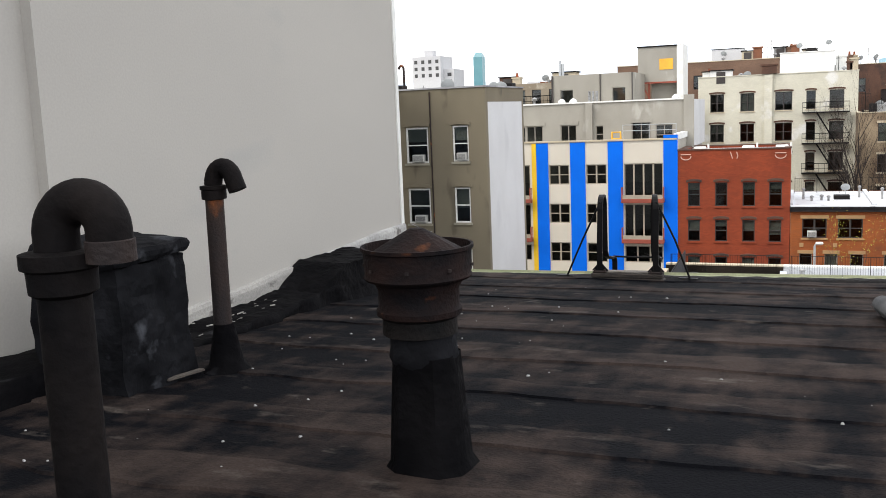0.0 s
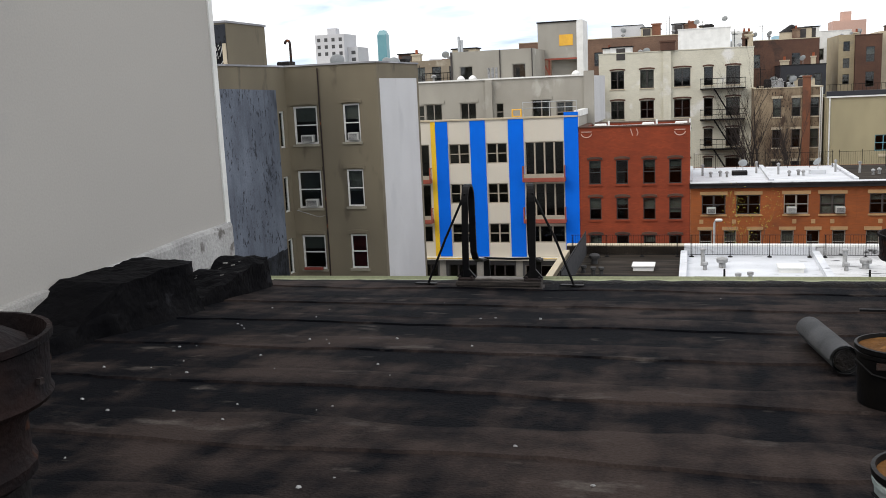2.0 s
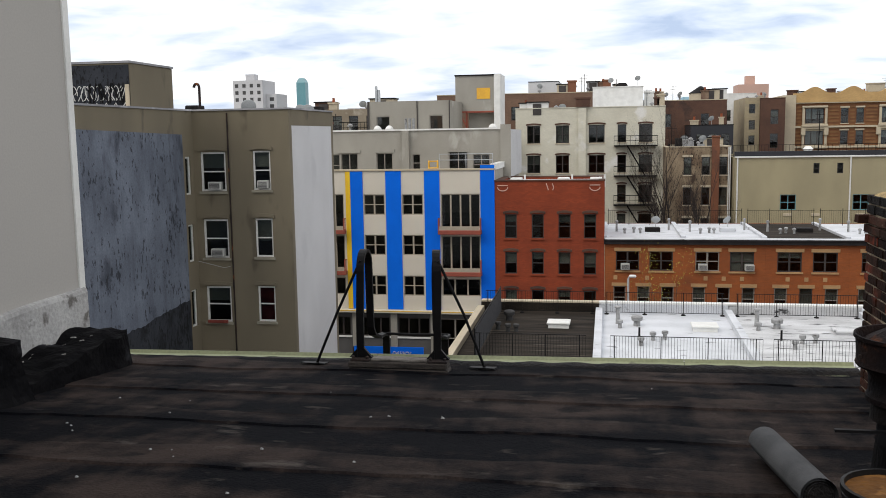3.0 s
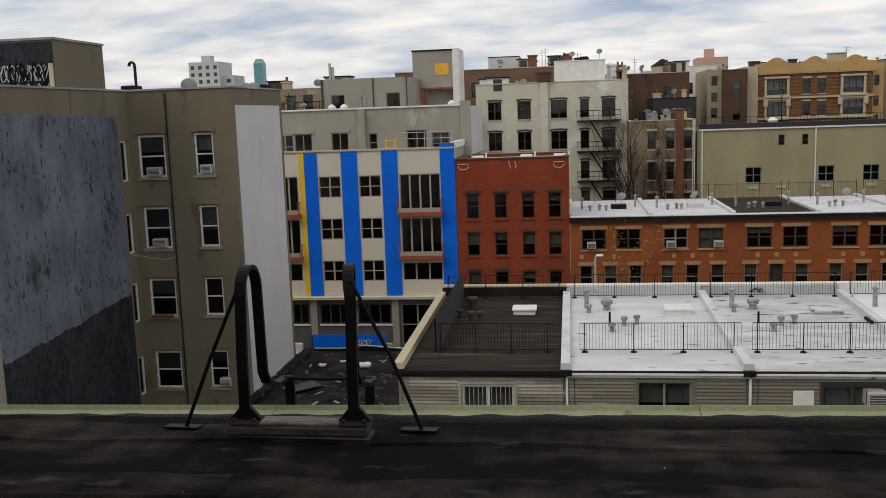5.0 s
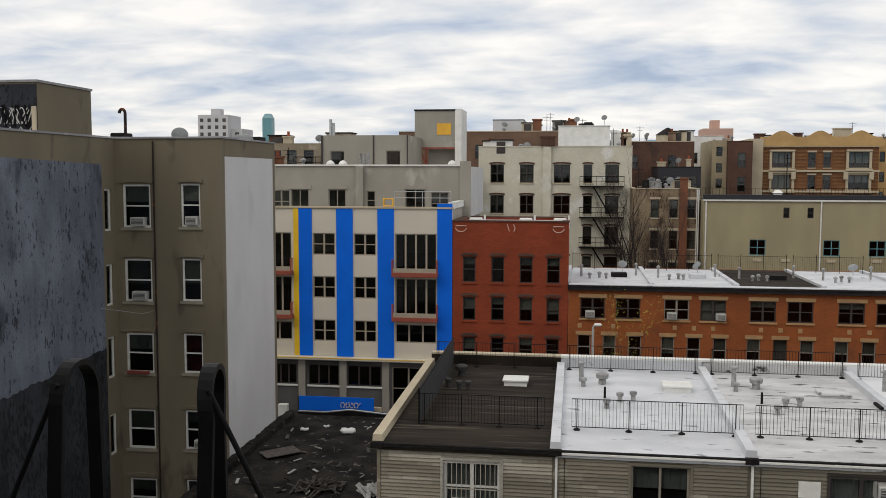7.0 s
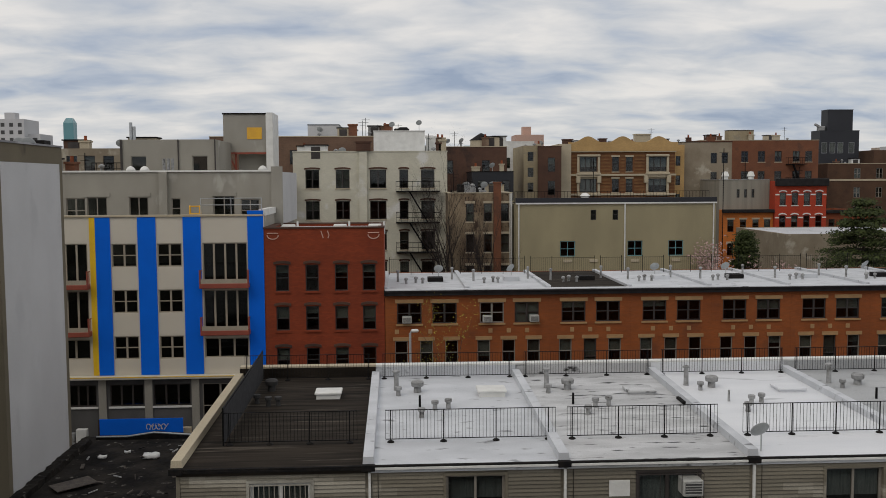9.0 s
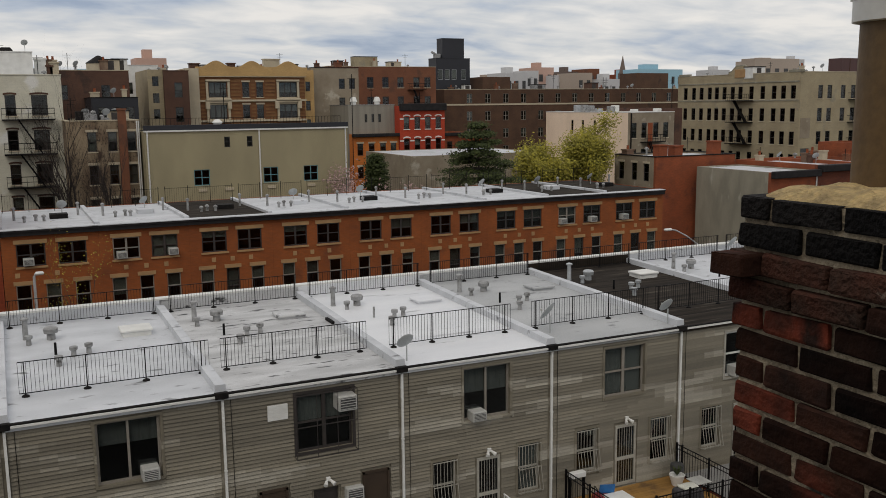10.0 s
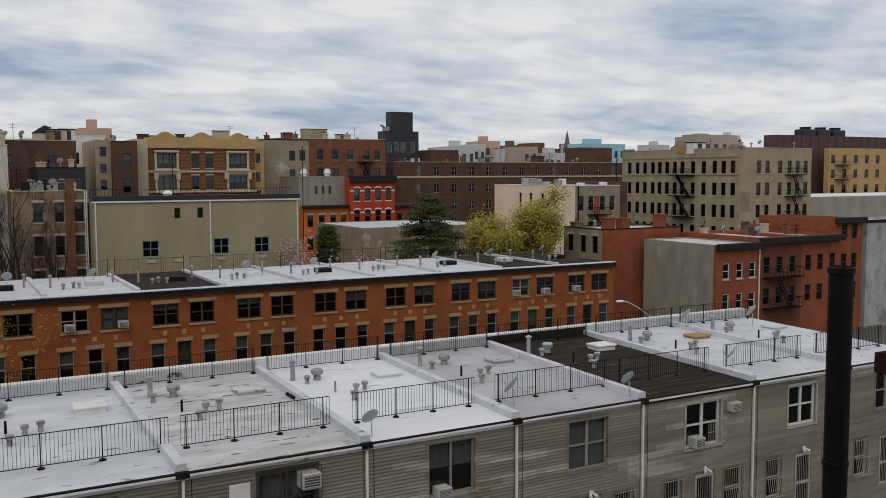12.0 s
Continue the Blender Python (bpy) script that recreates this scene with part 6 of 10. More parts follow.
for k in range(8):
    b = BOUNDS[k]
    dark = ROOFS[k] is ROOF_DARK
    mat = GALV if k == 0 else PIPE_LIGHT if not dark else GALV
    j = random.Random(k + 40)
    q = lambda: j.uniform(-0.12, 0.12)
    if k == 0:
        roof_hatch(-1.79, 37.7, 0.86, 0.75, WHITE_TRIM)
        for x, y in ((-4.0, 37.0), (-3.6, 36.7), (-3.3, 36.7)):
            pot_vent(x, y, TAR_FADED)
        mushroom_vent(-3.75, 38.6, TAR_FADED)
        continue
    tall_vent(b + 0.75 + q(), 38.4, mat)
    pot_vent(b + 0.85 + q(), 37.7, mat)
    mushroom_vent(b + 1.5 + q(), 38.1, mat)
    thin_pipe(b + 1.35 + q(), 36.3, IRON if k != 3 else PIPE_LIGHT)
    pot_vent(b + 1.45 + q(), 35.1, mat)
    pot_vent(b + 1.88 + q() * 0.5, 35.9, mat)
    pot_vent(b + 2.32 + q() * 0.5, 36.1, mat)
    roof_hatch(b + 3.85 + q(), 37.65, 0.95, 0.8, WHITE_TRIM if k in (1, 5) else ROOFS[k] if k != 6 else LINTEL_TAN, flat=k not in (1, 5))
single("cover_slab", Shape().chamfer(9.35, 9.75, 36.0, 36.7, terrace_roof_z(36.3), terrace_roof_z(36.3) + 0.09, 0.01), TAR_EDGE, "black slab leaning on a roof kerb", "slab", origin=(9.55, 36.3, terrace_roof_z(36.3)))
satellite_dish((9.95, 31.35, terrace_roof_z(31.3)), 190, 0.33, 0.45)
satellite_dish((15.15, 32.1, terrace_roof_z(32)), 215, 0.42, 0.55)
satellite_dish((19.15, 31.35, terrace_roof_z(31.3)), 190, 0.33, 0.5)
satellite_dish((24.95, 32.4, terrace_roof_z(32.4)), 215, 0.42, 0.5)
satellite_dish((29.7, 39.6, terrace_roof_z(39.6)), 200, 0.36, 0.5)
satellite_dish((32.6, 38.4, terrace_roof_z(38)), 200, 0.42, 0.6)


# ---------------------------------------------------------------- decks behind the terrace
def iron_fence(b, p, q, base, height, gap=0.12, metal=None):
    """Railing from p to q: rails and pickets under the thing b."""
    metal = metal or IRON
    p, q = Vector((*p, base)), Vector((*q, base))
    up = Vector((0, 0, 1))
    part("top_rail", Shape().bar(p + up * height, q + up * height, 0.03, 0.022), metal, b)
    part("bottom_rail", Shape().bar(p + up * 0.10, q + up * 0.10, 0.03, 0.025), metal, b)
    part("middle_rail", Shape().bar(p + up * (height - 0.14), q + up * (height - 0.14), 0.03, 0.02), metal, b)
    picket = shared(("deck_picket", height, metal.name), lambda s: s.box(-0.006, 0.006, -0.006, 0.006, 0.10, height), metal)
    post = shared(("deck_post", height, metal.name), lambda s: s.box(-0.025, 0.025, -0.025, 0.025, 0.0, height + 0.06), metal)
    n = max(2, int((q - p).length / gap))
    for i in range(n + 1):
        w = p + (q - p) * i / n
        piece("post" if i % 10 == 0 or i == n else "picket", post if i % 10 == 0 or i == n else picket, b, w)


def sundeck(x0, x1, y0, floor, mat, fascia, label):
    b = thing("sundeck", ((x0 + x1) / 2, (y0 + EAVE_Y) / 2, GROUND), label, "deck", "rear decks")
    n = int((EAVE_Y - 0.05 - y0) / 0.15)
    board = shared(("deck_board", round(x1 - x0, 2), mat.name), lambda s: s.box(-(x1 - x0) / 2, (x1 - x0) / 2, -0.071, 0.071, -0.03, 0.0), mat)
    for i in range(n):
        piece("deck_board", board, b, ((x0 + x1) / 2, y0 + 0.075 + 0.15 * i, floor))
    part("underframe", Shape().box(x0 + 0.02, x1 - 0.02, y0 + 0.03, EAVE_Y - 0.06, floor - 0.24, floor - 0.035), DOOR_BROWN, b)
    part("fascia", Shape().box(x0 - 0.02, x1 + 0.02, y0 - 0.03, y0 - 0.002, floor - 0.28, floor + 0.005), fascia, b)
    part("fascia", Shape().box(x0 - 0.03, x0 - 0.002, y0, EAVE_Y - 0.06, floor - 0.28, floor + 0.005), fascia, b)
    for x in (x0 + 0.15, x1 - 0.15):
        part("support_post", Shape().box(x - 0.06, x + 0.06, y0 + 0.05, y0 + 0.17, GROUND, floor - 0.25), DOOR_BROWN, b)
    return b


DECK_Z = -10.48
deck_a = sundeck(14.95, 19.30, 28.05, DECK_Z, DECK_WOOD, DOOR_BROWN, "honey-coloured timber sundeck with black iron railings")
iron_fence(deck_a, (14.98, 30.85), (14.98, 28.1), DECK_Z, 0.95)
iron_fence(deck_a, (14.98, 28.08), (19.28, 28.08), DECK_Z, 0.95)
iron_fence(deck_a, (19.28, 28.1), (19.28, 30.85), DECK_Z, 1.05)
deck_b = sundeck(19.55, 24.30, 27.6, DECK_Z - 0.05, PAVING, DECK_RED, "grey sundeck with a red fascia and cluttered furniture")
iron_fence(deck_b, (19.58, 27.63), (24.28, 27.63), DECK_Z - 0.05, 0.9, 0.09, PIPE_LIGHT)
part("rail_cap", Shape().bar((19.5, 27.63, DECK_Z + 0.872), (24.3, 27.63, DECK_Z + 0.872), 0.09, 0.035), HAZE_BLUE, deck_b, "pale teal rail cap")
iron_fence(deck_b, (24.28, 27.63), (24.28, 30.8), DECK_Z - 0.05, 0.9, 0.09, PIPE_LIGHT)


def table(name, x, y, z, w, d, h, top_mat, leg_mat, label):
    b = thing(name, (x, y, z), label, "table")
    part("tabletop", Shape().chamfer(x - w / 2, x + w / 2, y - d / 2, y + d / 2, z + h - 0.03, z + h, 0.008), top_mat, b)
    for sx in (-1, 1):
        for sy in (-1, 1):
            part("leg", Shape().tube([(x + sx * (w / 2 - 0.06), y + sy * (d / 2 - 0.06), z), (x + sx * (w / 2 - 0.1), y + sy * (d / 2 - 0.08), z + h - 0.03)], 0.018, 6), leg_mat, b)


def patio_chair(x, y, z, turn, mat, label):
    b = thing("patio_chair", (x, y, z), label, "chair", "patio chairs")
    m = pose(x, y, z, 0, 0, turn)

    def moved(s):
        s.v = [tuple(m @ Vector(p)) for p in s.v]
        return s

    part("seat", moved(Shape().chamfer(-0.24, 0.24, -0.22, 0.24, 0.40, 0.43, 0.01)), mat, b)
    part("backrest", moved(Shape().add([(sx * 0.23, 0.24 + k * 0.14 + d, 0.43 + k * 0.48) for k in (0, 1) for sx in (-1, 1) for d in (0, 0.025)], [(0, 1, 3, 2), (4, 6, 7, 5), (0, 2, 6, 4), (1, 5, 7, 3), (0, 4, 5, 1), (2, 3, 7, 6)])), mat, b)
    for sx in (-0.22, 0.22):
        part("leg", moved(Shape().tube([(sx, -0.22, 0), (sx, -0.2, 0.62), (sx, 0.24, 0.62)], 0.014, 6)), IRON, b)
        part("leg", moved(Shape().tube([(sx, 0.3, 0), (sx, 0.22, 0.45)], 0.014, 6)), IRON, b)


table("folding_table", 15.75, 29.0, DECK_Z, 0.75, 1.1, 0.62, WHITE_TRIM, IRON, "white folding table on the timber deck")
patio_chair(15.7, 29.9, DECK_Z, 160, CLOTH_BLUE, "blue folding chair on the timber deck")
single("red_cover", lumpy(15.15, 15.7, 29.35, 29.8, DECK_Z + 0.02, DECK_Z + 0.62, 31.0, amp=0.05), CLOTH_RED, "crumpled red cover over a stool on the deck", "cover", origin=(15.4, 29.6, DECK_Z + 0.02), smooth=True)
single("covered_grill", lumpy(17.35, 18.2, 28.35, 28.85, DECK_Z + 0.02, DECK_Z + 0.74, 33.0, amp=0.09, round_by=0.16), CLOTH_GREY, "barbecue under a faded dark grey cover on the deck", "barbecue", origin=(17.8, 28.6, DECK_Z), smooth=True)
single("grill_cloth", lumpy(17.55, 18.1, 28.42, 28.8, DECK_Z + 0.74, DECK_Z + 0.80, 35.0, amp=0.04), BLIND, "pale cloth over the covered barbecue", "cloth", origin=(17.8, 28.6, DECK_Z + 0.9), smooth=True)
planter = thing("flower_pot", (18.75, 30.2, DECK_Z), "round white plant pot with a small green plant", "plant pot")
part("pot", Shape().lathe(18.75, 30.2, [(0.15, DECK_Z + 0.005), (0.24, DECK_Z + 0.30), (0.25, DECK_Z + 0.36), (0.22, DECK_Z + 0.36), (0.20, DECK_Z + 0.30)], 18), WHITE_TRIM, planter, smooth=True)
s = Shape()
rr = random.Random(3)
for _ in range(40):
    a, l = rr.uniform(0, 6.28), rr.uniform(0.1, 0.3)
    s.bar((18.75, 30.2, DECK_Z + 0.32), (18.75 + l * math.cos(a) * 0.6, 30.2 + l * math.sin(a) * 0.6, DECK_Z + 0.34 + l), 0.03, 0.004)
part("plant", s, LEAF_PINE, planter)
table("side_table", 18.85, 29.3, DECK_Z, 0.55, 0.55, 0.5, AC_CASE, IRON, "small pale side table on the deck")
single("storage_drum", Shape().lathe(19.0, 30.5, [(0.2, DECK_Z + 0.004), (0.22, DECK_Z + 0.5), (0.2, DECK_Z + 0.56), (0.05, DECK_Z + 0.6)], 16), AC_DARK, "dark plastic drum beside the rail", "drum", origin=(19.0, 30.5, DECK_Z), smooth=True)
window_box = thing("window_box", (15.25, 30.7, DECK_Z + 0.75), "white window box on the deck rail", "planter")
part("trough", Shape().chamfer(15.0, 15.55, 30.6, 30.8, DECK_Z + 0.75, DECK_Z + 0.93, 0.02), WHITE_TRIM, window_box)
part("bracket", Shape().box(15.0, 15.05, 30.65, 30.75, DECK_Z, DECK_Z + 0.75).box(15.5, 15.55, 30.65, 30.75, DECK_Z, DECK_Z + 0.75), IRON, window_box)
table("glass_table", 21.6, 28.6, DECK_Z - 0.05, 1.5, 1.0, 0.72, GALV, IRON, "glass-topped patio table on the grey deck")
patio_chair(20.9, 29.4, DECK_Z - 0.05, 200, WIN_TAUPE, "taupe patio chair beside the table")
patio_chair(21.5, 29.5, DECK_Z - 0.05, 185, WIN_TAUPE, "taupe patio chair beside the table")
patio_chair(22.6, 28.4, DECK_Z - 0.05, 80, WIN_TAUPE, "taupe patio chair beside the table")
patio_chair(23.3, 29.9, DECK_Z - 0.05, 210, CLOTH_BLACK, "black patio chair near the wall")
crate = thing("lumber_crate", (22.4, 30.3, DECK_Z - 0.05), "wooden crate heaped with offcuts", "crate")
part("crate", Shape().box(21.9, 22.9, 30.05, 30.1, DECK_Z - 0.04, DECK_Z + 0.35).box(21.9, 22.9, 30.5, 30.55, DECK_Z - 0.04, DECK_Z + 0.35).box(21.9, 21.95, 30.1, 30.5, DECK_Z - 0.04, DECK_Z + 0.35).box(22.85, 22.9, 30.1, 30.5, DECK_Z - 0.04, DECK_Z + 0.35), DECK_WOOD, crate)
s = Shape()
for _ in range(14):
    a = rr.uniform(0, 3.1)
    x, y, z = rr.uniform(22.1, 22.7), rr.uniform(30.15, 30.45), DECK_Z + rr.uniform(0.2, 0.5)
    s.bar((x - 0.25 * math.cos(a), y - 0.15 * math.sin(a), z), (x + 0.25 * math.cos(a), y + 0.15 * math.sin(a), z + 0.05), 0.09, 0.03)
part("offcuts", s, WOOD_OLD, crate)
single("blue_tarp", lumpy(20.0, 20.6, 27.85, 28.3, DECK_Z - 0.03, DECK_Z + 0.35, 44.0, amp=0.06), CLOTH_BLUE, "crumpled blue tarp on the grey deck", "tarp", origin=(20.3, 28.1, DECK_Z), smooth=True)
single("red_pail", Shape().lathe(20.75, 28.1, [(0.14, DECK_Z - 0.04), (0.17, DECK_Z + 0.25), (0.15, DECK_Z + 0.25)], 14), CLOTH_RED, "red bucket on the grey deck", "bucket", origin=(20.75, 28.1, DECK_Z), smooth=True)
table("green_table", 23.3, 28.9, DECK_Z - 0.05, 0.8, 0.6, 0.6, GREEN_TOP, IRON, "small green table on the grey deck")

# White stair rail under one rear door.
steps = thing("rear_steps", (12.35, 30.3, GROUND), "white-railed steps and landing below a rear door", "steps")
part("landing", Shape().box(11.85, 12.85, 30.1, 30.95, -10.78, -10.66), WHITE_TRIM, steps)
for n in range(6):
    part("tread", Shape().box(11.95, 12.75, 30.1 - 0.26 * (n + 1), 30.1 - 0.26 * n, -10.86 - 0.18 * n, -10.80 - 0.18 * n), PAVING, steps)
for x in (11.92, 12.78):
    part("stringer", Shape().bar((x, 30.1, -10.8), (x, 28.2, -12.2), 0.05, 0.2), WHITE_TRIM, steps)
    part("landing_leg", Shape().box(x - 0.05, x + 0.05, 30.12, 30.18, GROUND, -10.78), WHITE_TRIM, steps)
for x in (11.88, 12.82):
    s = Shape().bar((x, 30.9, -9.85), (x, 30.1, -9.85), 0.04, 0.03).bar((x, 30.1, -9.85), (x, 28.3, -11.2), 0.04, 0.03)
    for n in range(8):
        y = 30.88 - 0.11 * n
        s.box(x - 0.008, x + 0.008, y - 0.008, y + 0.008, -10.68, -9.85)
    for n in range(14):
        y = 30.0 - 0.125 * n
        s.box(x - 0.008, x + 0.008, y - 0.008, y + 0.008, -10.85 - 0.72 * (30.1 - y), -9.87 - 0.745 * (30.1 - y))
    part("railing", s, WHITE_TRIM, steps)


# ---------------------------------------------------------------- the tenement by the lot
tenement = thing("tenement", (-18, 38, GROUND), "olive-grey stucco tenement with a blue-grey side and a white painted flank", "apartment building")
TX, TY, TTOP = -12.72, 39.3, 3.0
wins = []
r = random.Random(12)
for row, zb in enumerate((-0.30, -3.08, -5.80, -8.72, -11.4)):
    wins.append(dict(u=-16.06, z=zb, w=1.10, h=1.62 if row < 2 else 1.52, style="hung", metal=WIN_WHITE, sill=STAINED_CEMENT, head=OLIVE_STUCCO, rise=0.06, blind=(0.4, 0.6, 0.4, 0.5, 0.3)[row]))
    wins.append(dict(u=-13.95, z=zb + 0.05, w=0.76, h=1.60 if row < 2 else 1.50, style="hung", metal=WIN_WHITE, sill=STAINED_CEMENT, head=OLIVE_STUCCO, rise=0.05,
                     blind=(0.4, 0.6, 1.0, 0.3, 0.3)[row], blind_mat=BLIND_RED if row == 2 else BLIND))
facade(tenement, "rear_wall", "S", TY, -16.90, TX, GROUND, TTOP, OLIVE_STUCCO, wins)
wins = [dict(u=38.75, z=zb - 0.1, w=0.5, h=1.55, style="plain", metal=WIN_WHITE) for zb in (-0.30, -3.08, -5.80, -8.72)]
facade(tenement, "wing_wall", "E", -16.90, 30.30, TY, GROUND, TTOP, OLIVE_STUCCO, wins)
# Render coats on the wing's side, each laid over the wall.
part("upper_render", Shape().add([(-16.88 + d, y, z) for d in (0, -0.02) for y, z in ((30.06, 2.25), (38.30, 2.05), (38.30, -4.80), (30.06, -5.40))],
                                 [(0, 1, 2, 3), (7, 6, 5, 4), (0, 4, 5, 1), (1, 5, 6, 2), (2, 6, 7, 3), (3, 7, 4, 0)]), BLUE_RENDER, tenement, "blue-grey render coat")
ragged = []
for y in np.linspace(30.06, 38.3, 90):
    top = -5.22 + 0.072 * (y - 30.06) + 0.12 * noise.noise((y * 1.3, 0.4, 0)) + 0.09 * noise.noise((y * 5, 1.4, 0))
    ragged.append([(-16.868, y, top), (-16.862, y, top - 0.25), (-16.862, y, GROUND)])
part("lower_render", Shape().sheet(ragged), DARK_RENDER, tenement, "bare dark lower render")
part("corner_strip", Shape().box(-16.9, -16.84, 29.6, 30.055, GROUND, TTOP - 0.6), STAINED_CEMENT, tenement)
facade(tenement, "end_wall", "S", 30.0, -30.0, -16.90, GROUND, TTOP, OLIVE_STUCCO)
part("white_flank", Shape().box(TX - 0.3, TX, TY + 0.301, 45.0, GROUND, 2.35), WHITE_RENDER, tenement, "white painted flank wall")
part("flank_top", Shape().box(TX - 0.3, TX + 0.003, TY + 0.301, 45.0, 2.354, TTOP), OLIVE_STUCCO, tenement)
part("front_wall", Shape().box(-30.0, TX, 45.0, 45.3, GROUND, TTOP), OLIVE_STUCCO, tenement)
part("far_side", Shape().box(-30.0, -29.7, 30.31, 44.99, GROUND, TTOP), OLIVE_STUCCO, tenement)
part("roof", Shape().box(-29.7, -17.2, 30.31, 44.99, 2.3, 2.6).box(-17.199, TX - 0.301, TY + 0.301, 44.99, 2.3, 2.6), ROOF_MID, tenement)
cope = Shape().box(-30.0, -16.86, 29.95, 30.32, TTOP + 0.003, TTOP + 0.07).box(-17.21, -16.86, 30.32, TY - 0.05, TTOP + 0.003, TTOP + 0.07)
cope.box(-17.21, TX + 0.05, TY - 0.05, TY + 0.33, TTOP + 0.003, TTOP + 0.07).box(TX - 0.32, TX + 0.05, TY + 0.33, 45.3, TTOP + 0.003, TTOP + 0.07)
part("coping", cope, ROOF_MID, tenement)
part("drain_pipe", Shape().tube([(-15.35, TY - 0.06, TTOP - 0.1), (-15.35, TY - 0.06, GROUND)], 0.032, 8), RUST, tenement)
for x, z in ((-16.0, -0.30), (-13.9, -0.25), (-16.0, -3.08), (-13.72, -8.67)):
    aircon("S", (x, TY - 0.0, z + 0.06), 0.56 if x < -15 else 0.46, 0.33, 0.12, "white air conditioner in a tenement window")
planter2 = thing("sill_planter", (-16.05, TY - 0.2, -5.95), "red flower trough on a tenement sill", "planter")
part("trough", Shape().box(-16.5, -15.65, TY - 0.24, TY - 0.10, -5.80, -5.69), DECK_RED, planter2)
single("wash_line", Shape().tube([(-15.4, TY - 0.1, -3.4), (-14.3, 36.0, -3.0), (-12.5, 30.0, -1.9)], 0.009, 4), PIPE_LIGHT, "thin pale cable slung from the tenement", "cable", origin=(-14, 36, -3))
# On its roof.
hut = house("roof_bulkhead", "olive stucco stair bulkhead with pale sprayed tags on the tenement roof", "bulkhead", (-22.5, -16.98, 34.6, 37.9, 2.6, 4.62), OLIVE_STUCCO, ROOF_MID, cope=ROOF_MID, parapet=0.1, side_mat=OLIVE_STUCCO)
part("grey_front", Shape().box(-22.4, -17.0, 34.57, 34.597, 2.62, 4.56), DARK_RENDER, hut, "grey painted face")
rr = random.Random(6)
s = Shape()
for n in range(22):
    x = -19.9 + 0.125 * n
    a = [(x + 0.13 * math.cos(t) * rr.uniform(0.6, 1.2), 34.55, 3.55 + 0.27 * math.sin(t + n)) for t in np.linspace(0, rr.uniform(2.5, 5.5), 8)]
    s.tube(a, 0.016, 5)
    if n % 3 == 0:
        s.tube([(x, 34.55, 3.05), (x + 0.1, 34.55, 3.2), (x + 0.2, 34.55, 3.02)], 0.02, 5)
part("sprayed_strokes", s, GRAFFITI, hut)
# Thin pale board standing at the bulkhead's corner.
part("steel_door", Shape().chamfer(-17.14, -16.99, 34.50, 34.565, 2.65, 3.85, 0.01), PALE_STONE, hut)
for n in range(7):
    x = -18.6 + 0.22 * n
    part("sprayed_stroke", Shape().tube([(x, 34.54, 3.3 + 0.3 * rr.random()), (x + rr.uniform(-0.2, 0.2), 34.54, 3.9), (x + rr.uniform(-0.1, 0.3), 34.54, 3.2)], 0.03, 5), IRON, hut)
hook = thing("hooked_vent", (-17.3, 41.0, 2.6), "rusted hooked vent pipe on the tenement roof", "vent pipe", "roof vents")
part("pipe", Shape().tube([(-17.3, 41.0, 2.6), (-17.3, 41.0, 4.05)] + [(-17.42 + 0.12 * math.cos(a), 41.0, 4.05 + 0.16 * math.sin(a)) for a in np.linspace(0.2, math.pi, 9)], 0.06, 8), RUST, hook, smooth=True)
part("clamp", Shape().box(-17.4, -17.2, 40.9, 41.1, 2.9, 2.98), IRON, hook)
satellite_dish((-15.3, 41.5, 2.6), 200, 0.42, 0.5)
satellite_dish((-13.8, 44.0, 2.6), 170, 0.40, 0.35)
satellite_dish((-13.2, 43.2, 2.6), 190, 0.36, 0.35)
s = Shape()
single("roof_tank", Shape().chamfer(-18.5, -17.9, 42.0, 42.8, 2.6, 3.35, 0.05), TAR_EDGE, "black box on the tenement roof", "box", origin=(-18.2, 42.4, 2.6))
frame_box = thing("roof_frame", (-13.0, 44.4, 2.6), "dark steel frame with a black box on the tenement roof", "frame")
part("box", Shape().chamfer(-13.6, -12.9, 44.0, 44.7, 2.85, 3.25, 0.02), TAR_EDGE, frame_box)
for x, y in ((-13.58, 44.05), (-13.0, 44.05), (-13.0, 44.55), (-13.58, 44.55)):
    part("leg", Shape().box(x, x + 0.08, y, y + 0.07, 2.6, 2.85), IRON, frame_box)

# ---------------------------------------------------------------- the littered lot roof
lot = thing("lot_building", (-9, 40, GROUND), "low flat-roofed building with a littered black roof", "building")
part("wall", Shape().box(TX + 0.01, -5.16, 31.6, 31.9, GROUND, -9.15), BROWN_BRICK, lot)
part("wall", Shape().box(TX + 0.01, -5.16, 47.41, 47.7, GROUND, -9.6), BROWN_BRICK, lot)
part("wall", Shape().box(-5.46, -5.16, 31.91, 47.40, GROUND, -9.0), BROWN_BRICK, lot)
rows = []
for y in np.linspace(31.6, 47.4, 44):
    rows.append([(x, y, -9.22 + 0.04 * noise.noise((x * 0.7, y * 0.7, 0)) + 0.02 * noise.noise((x * 3, y * 3, 1))) for x in np.linspace(TX + 0.01, -5.17, 24)])
part("roof", Shape().sheet(rows), DEBRIS_ROOF, lot)
part("kerb", lumpy(TX + 0.01, TX + 0.42, 31.9, 46.8, -9.35, -8.98, 51.0, step=0.2, amp=0.07), DEBRIS_ROOF, lot)
ridge = ((-12.3, -9.14), (-11.0, -9.14), (-9.9, -8.99), (-8.1, -9.13), (-6.6, -9.15))
